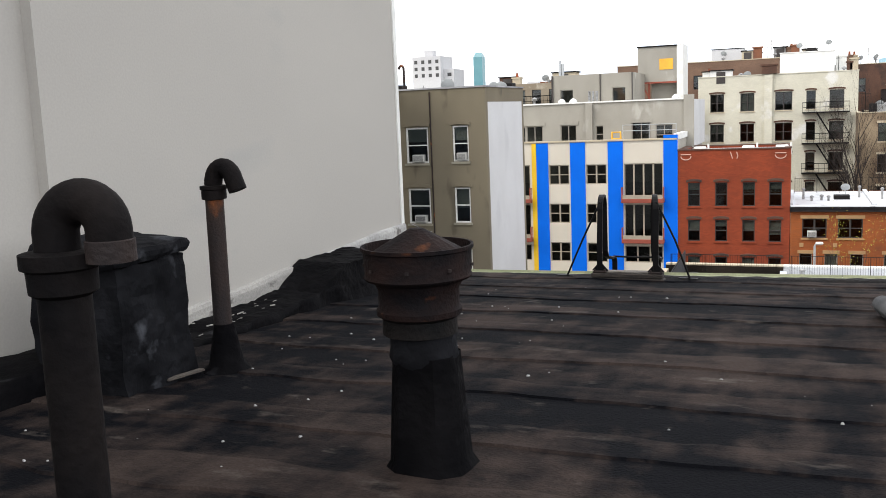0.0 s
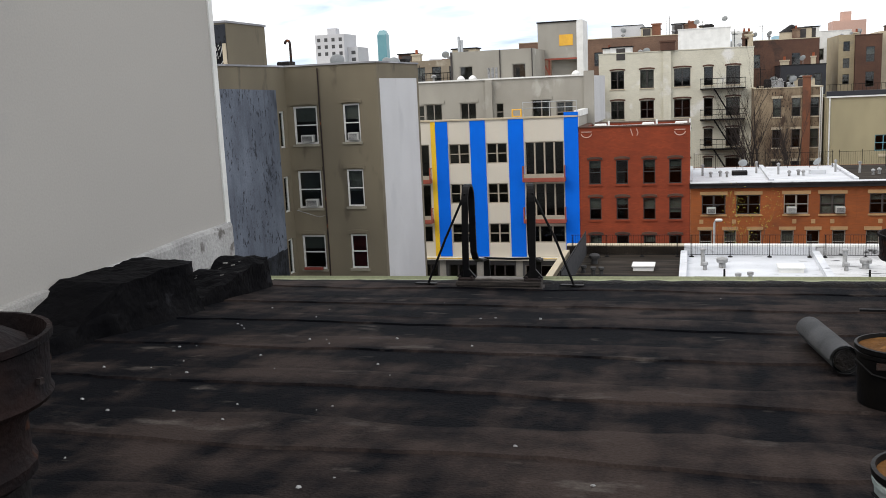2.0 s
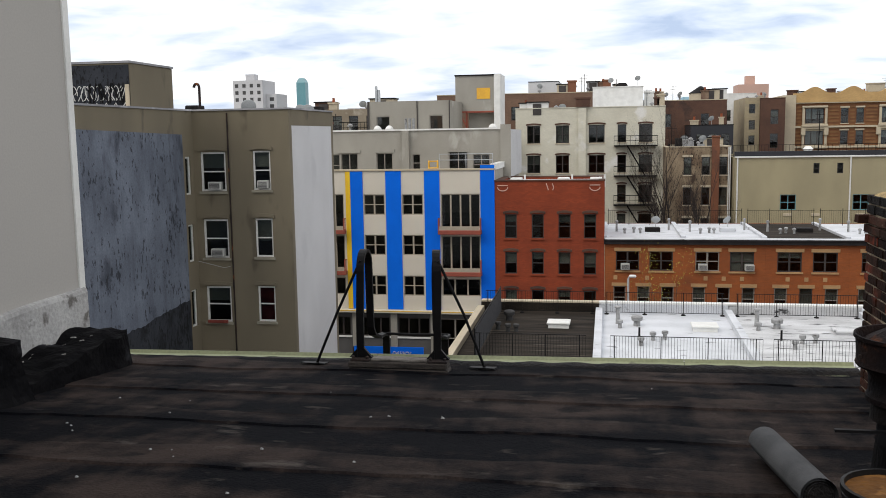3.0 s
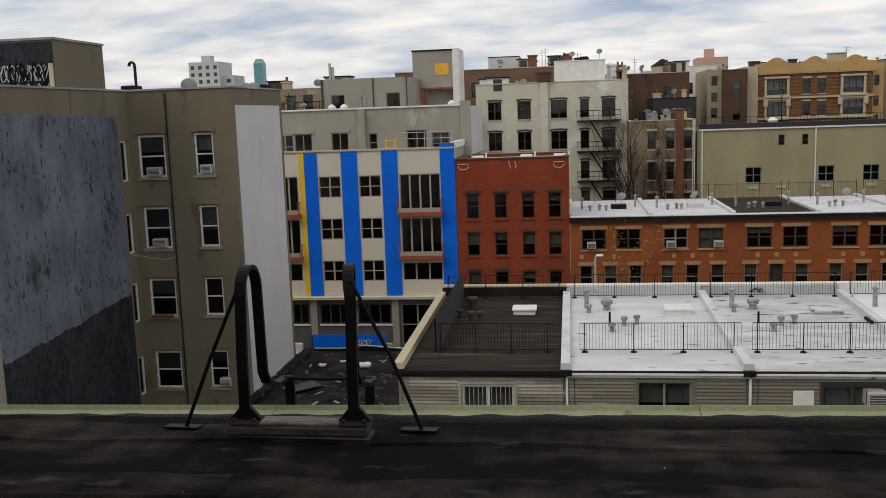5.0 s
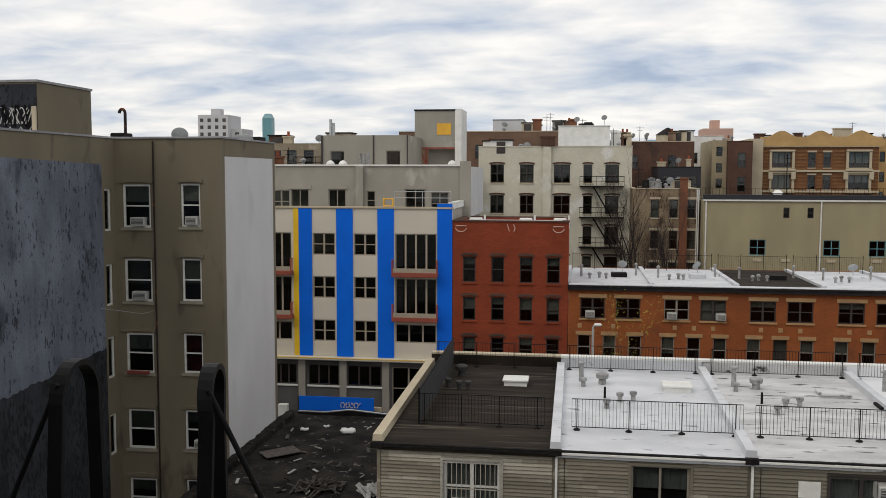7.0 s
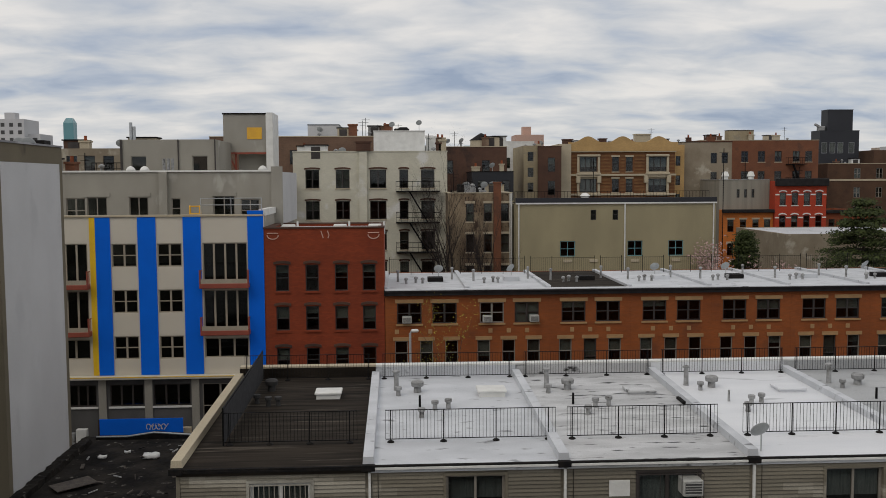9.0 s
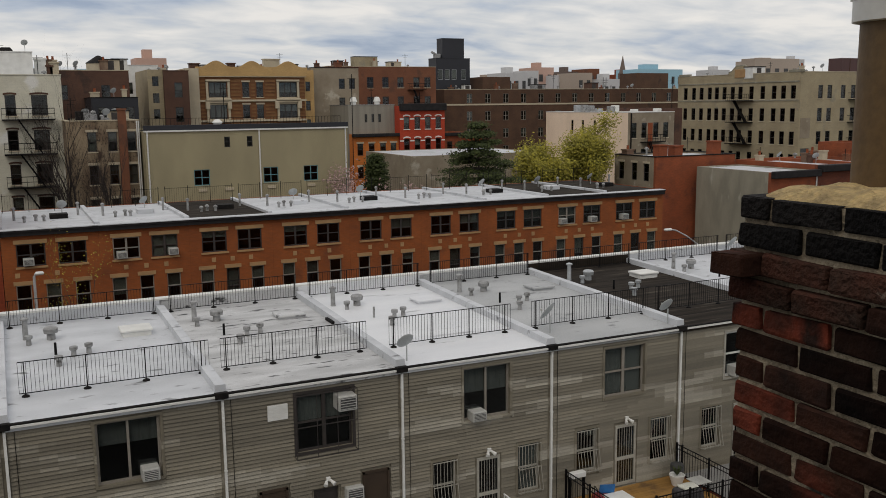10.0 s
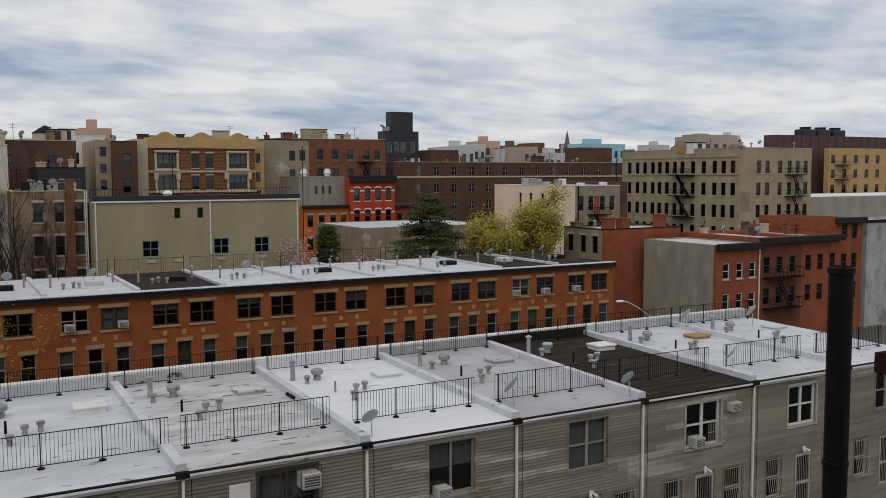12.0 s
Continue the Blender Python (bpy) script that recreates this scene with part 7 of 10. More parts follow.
part("ridge", Shape().add([(x, y, z) for y in (46.9, 47.3) for x, z in ridge + ((-6.6, -9.5), (-12.3, -9.5))],
                          [tuple(range(7)), tuple(range(13, 6, -1))] + [(i, i + 7, (i + 1) % 7 + 7, (i + 1) % 7) for i in range(7)]), TAR_EDGE, lot)
part("ridge_cap", Shape().tube([(x, 47.0, z + 0.02) for x, z in ridge], 0.045, 6), GALV, lot)
rr = random.Random(15)
for n in range(46):
    x, y = rr.uniform(-12.0, -5.8), rr.uniform(34.0, 46.4)
    q = rr.uniform(0.04, 0.18)
    s = Shape().bar((x - q * math.cos(n), y - q * math.sin(n), -9.17), (x + q * math.cos(n), y + q * math.sin(n), -9.13 + rr.uniform(0, 0.1)), rr.uniform(0.04, 0.14), 0.03)
    single("rubbish", s, rr.choice((RUBBLE, FELT_PATCH, WOOD_OLD, FELT_PATCH, TAR_EDGE)), "scrap of rubbish on the littered roof", "rubbish", "roof rubbish", origin=(x, y, -9.2))
single("plywood_sheet", Shape().bar((-11.7, 40.4, -9.12), (-10.6, 41.3, -9.08), 0.9, 0.025), FELT_PATCH, "weathered board lying on the littered roof", "board", origin=(-11, 41, -9.2))
for x, y, q in ((-9.3, 44.2, 0.30), (-11.2, 44.3, 0.2), (-10.4, 44.9, 0.15)):
    single("plastic_bag", lumpy(x - q, x + q, y - q * 0.6, y + q * 0.6, -9.2, -9.2 + q * 0.5, x, step=0.1, amp=0.07), WHITE_TRIM, "crumpled white plastic bag on the littered roof", "bag", "plastic bags", origin=(x, y, -9.2), smooth=True)
heap = Shape()
for n in range(70):
    a, d = rr.uniform(0, 6.28), rr.uniform(0, 0.9)
    x, y, t = -8.6 + d * math.cos(a), 37.2 + d * math.sin(a) * 0.8, rr.uniform(0, 3.14)
    heap.bar((x - 0.3 * math.cos(t), y - 0.3 * math.sin(t), -9.18 + rr.uniform(0, 0.35) * (1 - d)), (x + 0.3 * math.cos(t), y + 0.3 * math.sin(t), -9.12 + rr.uniform(0, 0.35) * (1 - d)), 0.07, 0.03)
single("debris_heap", heap, WOOD_OLD, "heap of broken laths on the littered roof", "debris", kind="stuff", origin=(-8.6, 37.2, -9.2))
heap = Shape()
for n in range(40):
    a, d = rr.uniform(0, 6.28), rr.uniform(0, 0.7)
    x, y, t = -6.3 + d * math.cos(a), 37.0 + d * math.sin(a), rr.uniform(0, 3.14)
    heap.bar((x - 0.25 * math.cos(t), y - 0.25 * math.sin(t), -9.18), (x + 0.25 * math.cos(t), y + 0.25 * math.sin(t), -9.1 + rr.uniform(0, 0.3)), 0.14, 0.02)
single("debris_heap", heap, RUBBLE, "heap of pale broken boards on the littered roof", "debris", kind="stuff", origin=(-6.3, 37.0, -9.2))

# ---------------------------------------------------------------- the striped building
SY = 57.2
striped = thing("striped_building", (-13, 62, GROUND), "new cream building with bright blue and yellow stripes and red balconies", "apartment building")
ROWS_Z = (-2.85, -5.30, -7.78)
wins = []
for zb in ROWS_Z:
    wins.append(dict(u=-13.90, z=zb, w=1.30, h=1.24, style="pair", metal=BEIGE_METAL, blind=0.0))
    wins.append(dict(u=-11.53, z=zb, w=1.28, h=1.24, style="pair", metal=BEIGE_METAL, blind=0.0))
for zb, h in ((-3.62, 2.03), (-6.15, 2.05)):
    wins.append(dict(u=-8.63, z=zb, w=2.36, h=h, style="doors", metal=BEIGE_METAL))
    wins.append(dict(u=-16.95, z=zb, w=2.3, h=h, style="doors", metal=BEIGE_METAL))
wins.append(dict(u=-8.63, z=-7.75, w=2.34, h=1.06, style="triple", metal=BEIGE_METAL))
wins.append(dict(u=-16.95, z=-7.75, w=2.3, h=1.06, style="triple", metal=BEIGE_METAL))
facade(striped, "wall", "S", SY, -22.0, -6.58, -8.75, -0.20, CREAM_PANEL, wins)
for n, (a, b, mat, top) in enumerate(((-15.36, -14.59, BLUE_PANEL, -0.22), (-13.17, -12.22, BLUE_PANEL, -0.22), (-10.80, -9.87, BLUE_PANEL, -0.22), (-7.42, -6.58, BLUE_PANEL, 0.10), (-15.66, -15.365, YELLOW_PANEL, -0.22), (-20.6, -19.7, BLUE_PANEL, -0.22))):
    part("stripe", Shape().box(a, b, SY - 0.05, SY - 0.004, -8.62, top), mat, striped, "yellow stripe" if mat is YELLOW_PANEL else "bright blue stripe")
part("roof_edge", Shape().box(-22.0, -6.6, SY - 0.08, SY + 0.32, -0.196, -0.10), PALE_STONE, striped)
for u in (-8.63, -16.95):
    for z in (-3.78, -6.28):
        bal = part("balcony", Shape().chamfer(u - 1.28, u + 1.28, SY - 0.55, SY - 0.06, z - 0.20, z + 0.06, 0.02), RED_STEEL, striped)
        for sx in (-1.25, 1.25):
            part("post", Shape().box(u + sx - 0.03, u + sx + 0.03, SY - 0.54, SY - 0.48, z + 0.06, z + 0.78), RED_STEEL, bal)
            part("side_rail", Shape().box(u + sx - 0.02, u + sx + 0.02, SY - 0.479, SY - 0.06, z + 0.70, z + 0.75), RED_STEEL, bal)
            for y in (SY - 0.38, SY - 0.26, SY - 0.14):
                part("baluster", Shape().box(u + sx - 0.01, u + sx + 0.01, y - 0.01, y + 0.01, z + 0.06, z + 0.70), RED_STEEL, bal)
        part("lower_panel", Shape().box(u - 1.2, u + 1.2, SY - 0.52, SY - 0.50, z + 0.06, z + 0.30), BEIGE_METAL, bal)
part("cornice", Shape().chamfer(-22.0, -6.4, SY - 0.35, SY - 0.004, -8.82, -8.64, 0.03), CREAM_PANEL, striped)
part("cornice_line", Shape().box(-22.0, -6.4, SY - 0.37, SY - 0.353, -8.70, -8.66), YELLOW_PANEL, striped)
wins = [dict(u=u, z=-10.32, w=w, h=1.18, style="triple", metal=WIN_DARK, sill=WHITE_TRIM) for u, w in ((-16.3, 1.45), (-13.98, 1.78), (-11.6, 1.95))]
wins.append(dict(u=-9.05, z=-11.6, w=1.9, h=2.45, style="pair", metal=WIN_TAUPE))
facade(striped, "ground_floor", "S", SY + 0.02, -22.0, -6.58, GROUND, -8.825, GROUND_FLOOR, wins)
for u in (-15.25, -12.83, -10.35):
    part("pier", Shape().box(u - 0.2, u + 0.2, SY - 0.06, SY + 0.016, GROUND, -8.83), CONCRETE, striped)
part("flank", Shape().box(-6.88, -6.581, SY + 0.31, 72, GROUND, -0.2), CONCRETE, striped)
part("flank", Shape().box(-22.0, -21.7, SY + 0.31, 72, GROUND, -0.2), CONCRETE, striped)
# Unseen back wall and floor slabs, added to keep the rooms dark.
part("rear_wall", Shape().box(-22.0, -6.581, 72.01, 72.3, GROUND, 1.9), CONCRETE, striped)
for z in (-3.95, -6.45, -8.95):
    part("floor_slab", Shape().box(-21.69, -6.89, SY + 0.33, 71.99, z - 0.2, z), GROUND_FLOOR, striped)
part("terrace", Shape().box(-21.69, -6.89, SY + 0.33, 61.99, -0.95, -0.72), CONCRETE, striped)
part("flank_top", Shape().box(-6.86, -6.50, SY + 0.34, 61.84, -0.19, 0.16), WHITE_TRIM, striped)
# Set-back storey.
wins = [dict(u=u, z=-0.72 + (0.0 if w > 0.9 else 0.25), w=w, h=h, style=st, metal=m) for u, w, h, st, m in
        ((-17.95, 1.1, 1.45, "pair", WIN_TAUPE), (-16.75, 1.15, 1.50, "slide", WIN_TAUPE), (-14.38, 1.1, 1.5, "slide", WIN_TAUPE), (-12.25, 0.52, 1.15, "hung", WIN_TAUPE), (-9.5, 1.25, 1.55, "slide", WIN_TAUPE), (-8.0, 1.1, 1.35, "four", WIN_TAUPE))]
facade(striped, "setback_wall", "S", 62.0, -22.0, -6.36, -0.95, 2.20, CONCRETE, wins)
for a, b in ((-17.5, -16.0), (-15.0, -13.7), (-10.2, -8.8)):
    part("transom_band", Shape().box(a, b, 61.94, 61.996, 0.80, 1.02), CONCRETE, striped)
part("pilaster", Shape().box(-13.15, -12.7, 61.75, 61.997, -0.7, 2.20), CONCRETE, striped)
part("setback_flank", Shape().box(-6.66, -6.36, 62.31, 72.0, -0.95, 2.20), WHITE_RENDER, striped)
part("end_rib", Shape().box(-6.75, -6.1, 61.85, 61.999, -0.9, 2.5), CONCRETE, striped)
part("setback_roof", Shape().box(-21.7, -6.67, 62.31, 72.0, 1.7, 1.95), CONCRETE, striped)
part("setback_cope", Shape().box(-22.0, -6.3, 61.9, 62.33, 2.204, 2.30), WHITE_TRIM, striped)
wins = [dict(u=-15.4, z=2.25, w=0.95, h=0.98, style="plain", metal=CONCRETE), dict(u=-11.65, z=2.25, w=0.95, h=1.0, style="plain", metal=CONCRETE)]
facade(striped, "upper_wall", "S", 66.0, -16.40, -10.70, 1.95, 4.25, CONCRETE, wins)
part("upper_flank", Shape().box(-16.4, -16.1, 66.31, 71.5, 1.95, 4.25), CONCRETE, striped)
part("upper_flank", Shape().box(-11.0, -10.70, 66.31, 71.5, 1.95, 4.25), CONCRETE, striped)
part("upper_roof", Shape().box(-16.09, -11.01, 66.31, 71.5, 3.9, 4.1), ROOF_GREY, striped)
for a, b in ((-16.5, -16.38), (-13.0, -12.94), (-10.75, -10.68)):
    part("upper_post", Shape().box(a, b, 65.92, 65.995, 2.0, 4.25), WIN_DARK, striped)
for x in (-16.05, -15.85):
    part("flue", Shape().tube([(x, 66.8, 4.1), (x, 66.8, 5.35 if x < -16 else 5.1)], 0.10, 8), GALV, striped)
for x in (-13.1, -12.85, -12.6):
    part("riser", Shape().tube([(x, 62.9, 1.95), (x, 62.9, 3.0)], 0.09, 8), PIPE_LIGHT, striped)
for x in (-15.0, -14.2, -7.35):
    b = thing("roof_fan", (x, 62.8, 1.95), "white domed roof fan", "fan", "roof fans")
    part("body", Shape().lathe(x, 62.8, [(0.17, 1.95), (0.17, 2.24)], 12), WHITE_TRIM, b, smooth=True)
    part("dome", Shape().lathe(x, 62.8, [(0.26, 2.24), (0.28, 2.32), (0.25, 2.40), (0.17, 2.50), (0.06, 2.56), (0.01, 2.57)], 14), WHITE_TRIM, b, smooth=True)
rack = thing("yellow_trestle", (-11.0, 60.9, -0.72), "orange-yellow steel trestle on the setback terrace", "trestle")
for x in (-11.22, -10.66):
    part("leg", Shape().tube([(x, 60.7, -0.72), (x, 60.86, 0.20), (x, 60.9, 0.26), (x, 60.94, 0.20), (x, 61.2, -0.72)], 0.045, 6), ORANGE_SHEET, rack)
for z, y in ((-0.45, 60.75), (-0.18, 60.79), (0.24, 60.9)):
    part("rung", Shape().tube([(-11.22, y, z), (-10.66, y, z)], 0.04, 6), ORANGE_SHEET, rack)
guard = thing("terrace_guard", (-8, 57.5, -0.1), "thin steel guard rails along the setback terrace", "railing")
part("rail_pair", Shape().tube([(-9.9, 57.45, 0.75), (-6.7, 57.45, 0.75)], 0.02, 6).tube([(-9.9, 57.45, 0.4), (-6.7, 57.45, 0.4)], 0.02, 6), GALV, guard)
for x in (-9.9, -8.3, -6.7):
    part("post", Shape().tube([(x, 57.45, -0.72), (x, 57.45, 0.78)], 0.022, 6), GALV, guard)
# Lift bulkhead with a bare sheathed top.
bulk = thing("lift_bulkhead", (-9.6, 73, 1.9), "grey block lift bulkhead with orange sheathing and a red beam", "bulkhead")
part("head", Shape().box(-11.20, -8.32, 71.5, 74.5, 3.62, 6.18), CONCRETE, bulk)
part("roof_edge", Shape().box(-11.25, -8.28, 71.42, 74.55, 6.184, 6.28), TAR_EDGE, bulk)
part("flank", Shape().box(-8.318, -7.85, 71.42, 74.5, 1.9, 6.3), WHITE_TRIM, bulk)
part("sheathing", Shape().box(-9.6, -8.6, 71.47, 71.496, 4.5, 5.3), ORANGE_SHEET, bulk)
part("beam", Shape().box(-11.2, -8.3, 71.45, 71.6, 3.5, 3.617), RED_STEEL, bulk)
part("brace", Shape().bar((-10.95, 71.6, 3.5), (-10.4, 71.6, 2.5), 0.1, 0.1).box(-10.45, -10.33, 71.55, 71.67, 1.95, 3.5), RED_STEEL, bulk)
part("base", Shape().box(-10.3, -8.32, 72.2, 74.5, 1.9, 3.49), CONCRETE, bulk)
# Hoarding and bins on the street before it.
hoard = thing("site_hoarding", (-13.3, 56.0, GROUND), "blue plywood hoarding with a sprayed white tag", "hoarding")
part("panel", Shape().box(-14.95, -10.7, 55.6, 55.68, -12.5, -10.60), BLUE_PANEL, hoard)
for n in range(7):
    a = [(-12.45 + 0.15 * n + 0.11 * math.cos(t), 55.57, -11.02 + 0.15 * math.sin(t + n * 1.3)) for t in np.linspace(0, 4.2, 8)]
    part("sprayed_stroke", Shape().tube(a, 0.022, 5), GRAFFITI, hoard)
for x in (-15.0, -13.0, -10.85):
    part("post", Shape().box(x - 0.06, x + 0.06, 55.69, 55.81, GROUND, -10.65), DOOR_BROWN, hoard)
for x, w, h, mat in ((-17.2, 0.6, 0.75, GROUND_FLOOR), (-16.6, 0.5, 0.6, PIPE_LIGHT), (-16.0, 0.55, 0.8, WHITE_TRIM), (-10.6, 0.45, 0.8, PALE_STONE)):
    single("meter_box", Shape().chamfer(x - w / 2, x + w / 2, 55.9, 56.2, -12.0, -12.0 + h, 0.02).box(x - 0.05, x + 0.05, 56.0, 56.1, GROUND, -12.0), mat, "pale utility box on a post by the hoarding", "utility box", "utility boxes", origin=(x, 56, GROUND))

# ---------------------------------------------------------------- the red house
wins = []
r = random.Random(31)
for zb, h in ((-4.23, 1.42), (-6.35, 1.30), (-8.6, 1.30), (-11.6, 1.6)):
    for u in (-5.63, -4.05, -2.49, -1.01):
        wins.append(dict(u=u, z=zb, w=0.70, h=h, style="hung", metal=WIN_DARK, sill=RED_BRICK, head=BROWN_BRICK, rise=0.07, blind=rng_blind(r, 0.75 if zb in (-6.35, -8.6) else 0.25)))
red = house("red_house", "four-bay house of red painted brick with arched lintels", "house", (-6.57, -0.20, SY, 62.5, GROUND, -0.88), RED_BRICK, ROOF_WHITE, {"S": wins}, cope=BROWN_BRICK, parapet=0.12)
for x in (-6.1, -3.55, -3.2, -0.75):
    s = Shape()
    big_mark = x in (-6.1, -0.75)
    if big_mark:
        s.tube([(x + 0.3 * math.cos(t), SY - 0.012, -1.22 + 0.22 * math.sin(t)) for t in np.linspace(math.pi, 2 * math.pi, 9)], 0.03, 5).tube([(x - 0.3, SY - 0.012, -1.12), (x + 0.3, SY - 0.012, -1.12)], 0.03, 5)
    else:
        s.tube([(x, SY - 0.012, -1.0), (x + 0.08, SY - 0.012, -1.25), (x + (0.12 if x < -3.4 else 0.02), SY - 0.012, -1.4)], 0.03, 5)
    part("sprayed_mark", s, PINK_FAR, red)
for x in (-5.4, -2.6, -0.7):
    single("roof_oddment", Shape().chamfer(x - 0.35, x + 0.35, 58.2, 58.8, -1.28, -0.72, 0.04).tube([(x + 0.5, 58.4, -1.28), (x + 0.5, 58.4, -0.55)], 0.06, 6), WHITE_TRIM, "white vent box on the red house's roof", "vent", "red house vents", origin=(x, 58.5, -1.28))

# ---------------------------------------------------------------- the far terrace
RB_TOP = -4.22
r = random.Random(55)
b_roofs = [ROOF_WHITE, ROOF_WHITE, ROOF_DARK, ROOF_WHITE, ROOF_WHITE, ROOF_WHITE, ROOF_WHITE, ROOF_DARK, ROOF_DARK]
PITCH = 4.467
for k in range(9):
    x0, x1 = -0.17 + PITCH * k, -0.17 + PITCH * (k + 1)
    home = thing("brick_terrace_house", ((x0 + x1) / 2, 62, GROUND), "orange-brown brick terrace house with tan lintels and a " + ("black roof" if b_roofs[k] is ROOF_DARK else "white roof"), "house", "far terrace")
    wins = []
    base = 4.62 + PITCH * (k - 1)
    for off, w in ((0.98, 1.32), (2.88, 1.32)):
        wins.append(dict(u=base + off, z=-6.08, w=w, h=1.13, style="pair", metal=WIN_DARK if r.random() < 0.7 else WIN_TAUPE, sill=LINTEL_TAN, head=LINTEL_TAN, blind=rng_blind(r, 0.55)))
    for n, off in enumerate((0.54, 1.90, 3.26)):
        door = n == 1 and r.random() < 0.6
        wins.append(dict(u=base + off, z=-9.0 if door else -8.35, w=0.70, h=2.0 if door else 1.35, style="hung", metal=WIN_DARK if door else WIN_TAUPE, head=LINTEL_TAN, blind=rng_blind(r, 0.7)))
        wins.append(dict(u=base + off, z=-11.6, w=0.70, h=1.6, style="hung", metal=WIN_DARK))
    facade(home, "front_wall", "S", SY, x0 + 0.002, x1 - 0.002, GROUND, RB_TOP - 0.32, ROW_BRICK, wins)
    for off in (1.0, 2.0, 3.0) if k else (0.4, 2.2):
        u = base + off - 0.1
        part("stone_square", Shape().chamfer(u - 0.11, u + 0.11, SY - 0.03, SY + 0.01, -6.62, -6.38, 0.01), LINTEL_TAN, home)
    part("cornice", Shape().box(x0 + 0.002, x1 - 0.002, SY - 0.22, SY + 0.3, RB_TOP - 0.314, RB_TOP - 0.12).box(x0 + 0.002, x1 - 0.002, SY - 0.28, SY + 0.3, RB_TOP - 0.116, RB_TOP - 0.03), CORNICE_DARK, home)
    part("roof_edge_strip", Shape().box(x0 + 0.002, x1 - 0.002, SY - 0.26, SY + 0.3, RB_TOP - 0.026, RB_TOP + 0.012), ROOF_WHITE, home)
    part("party_wall", Shape().box(x0 + 0.002, x0 + 0.12, SY + 0.31, 66.7, GROUND, RB_TOP - 0.12), ROW_BRICK, home)
    part("party_wall", Shape().box(x1 - 0.12, x1 - 0.002, SY + 0.31, 66.7, GROUND, RB_TOP - 0.12), ROW_BRICK, home)
    part("rear_wall", Shape().box(x0 + 0.002, x1 - 0.002, 66.71, 67.0, GROUND, RB_TOP - 0.05), ROW_BRICK, home)
    part("roof", Shape().add([(x, y, z) for y, z in ((SY + 0.31, RB_TOP - 0.03), (66.70, RB_TOP - 0.05), (66.70, RB_TOP - 0.3), (SY + 0.31, RB_TOP - 0.3)) for x in (x0 + 0.125, x1 - 0.125)],
                             [(0, 1, 3, 2), (2, 3, 5, 4), (4, 5, 7, 6), (6, 7, 1, 0), (0, 2, 4, 6), (1, 7, 5, 3)]), b_roofs[k], home)
    part("kerb", Shape().bar((x0, SY + 0.35, RB_TOP + 0.03), (x0, 66.6, RB_TOP + 0.01), 0.24, 0.16), ROOF_WHITE, home)
    if k == 0:
        part("cornice_end", Shape().box(x0 - 0.05, x0 + 0.001, SY - 0.28, SY - 0.001, RB_TOP - 0.3, RB_TOP), CORNICE_DARK, home)

    def rz(y):
        return RB_TOP - 0.03 - 0.0021 * (y - SY)

    j = random.Random(k + 90)
    mat = PIPE_LIGHT
    for dx, y, hh, rr_ in ((0.8, 61.5, 0.62, 0.07), (1.3, 60.4, 0.26, 0.075), (1.7, 60.8, 0.28, 0.08), (2.1, 60.5, 0.26, 0.075), (3.9, 62.5, 0.66, 0.065)):
        x = x0 + dx + j.uniform(-0.15, 0.15)
        v = thing("roof_stack", (x, y, rz(y)), "small capped vent on a terrace roof", "vent pipe", "far terrace vents")
        part("pipe", Shape().lathe(x, y, [(rr_, rz(y) - 0.02), (rr_ * 0.9, rz(y) + hh)], 8), mat, v, smooth=True)
        part("cap", Shape().lathe(x, y, [(rr_ * 1.5, rz(y) + hh - 0.05), (rr_ * 1.5, rz(y) + hh + 0.04), (rr_ * 0.4, rz(y) + hh + 0.09)], 8), mat, v, smooth=True)
    hx = x0 + 2.9
    hatch = thing("roof_hatch", (hx, 61.6, rz(61.6)), "low dark roof hatch", "roof hatch", "far terrace hatches")
    part("lid", Shape().chamfer(hx - 0.45, hx + 0.45, 61.2, 62.0, rz(61.6) - 0.02, rz(61.6) + 0.25, 0.02), TAR_EDGE if k % 2 == 0 else ROOF_WHITE, hatch)
    fence = thing("roof_railing", ((x0 + x1) / 2, 65.6, rz(65.6)), "black railing at the back of a far terrace roof", "railing", "far roof railings")
    part("top_rail", Shape().box(x0 + 0.15, x1 - 0.15, 65.59, 65.61, rz(65.6) + 0.965, rz(65.6) + 0.985), IRON, fence)
    part("bottom_rail", Shape().box(x0 + 0.15, x1 - 0.15, 65.59, 65.61, rz(65.6) + 0.1, rz(65.6) + 0.115), IRON, fence)
    far_picket = shared(("picket", "far"), lambda s: s.box(-0.004, 0.004, -0.004, 0.004, 0.1, 1.0), IRON)
    for n in range(31):
        piece("picket", far_picket, fence, (x0 + 0.2 + (x1 - x0 - 0.4) * n / 30, 65.6, rz(65.6)))
    for n in range(4):
        x = x0 + 0.2 + (x1 - x0 - 0.4) * n / 3
        part("post", Shape().box(x - 0.015, x + 0.015, 65.585, 65.615, rz(65.6) - 0.02, rz(65.6) + 1.1), IRON, fence)
    if k in (0, 1, 3, 4, 6, 7, 8):
        satellite_dish((x0 + 3.2, 63.8, rz(63.8)), j.uniform(150, 230), 0.36, 0.4)
far_end = part("end_wall", Shape().box(-0.17 + PITCH * 9, 0.02 + PITCH * 9 - 0.17, SY, 67.0, GROUND, RB_TOP - 0.02), RUST_BRICK, home)
for u, z in ((1.0, -6.02), (5.35, -6.02), (7.9, -6.02), (32.0, -6.02), (34.3, -6.02), (36.8, -6.02)):
    aircon("S", (u, SY - 0.02, z), 0.5, 0.36, 0.25, "air conditioner in a brick terrace window")

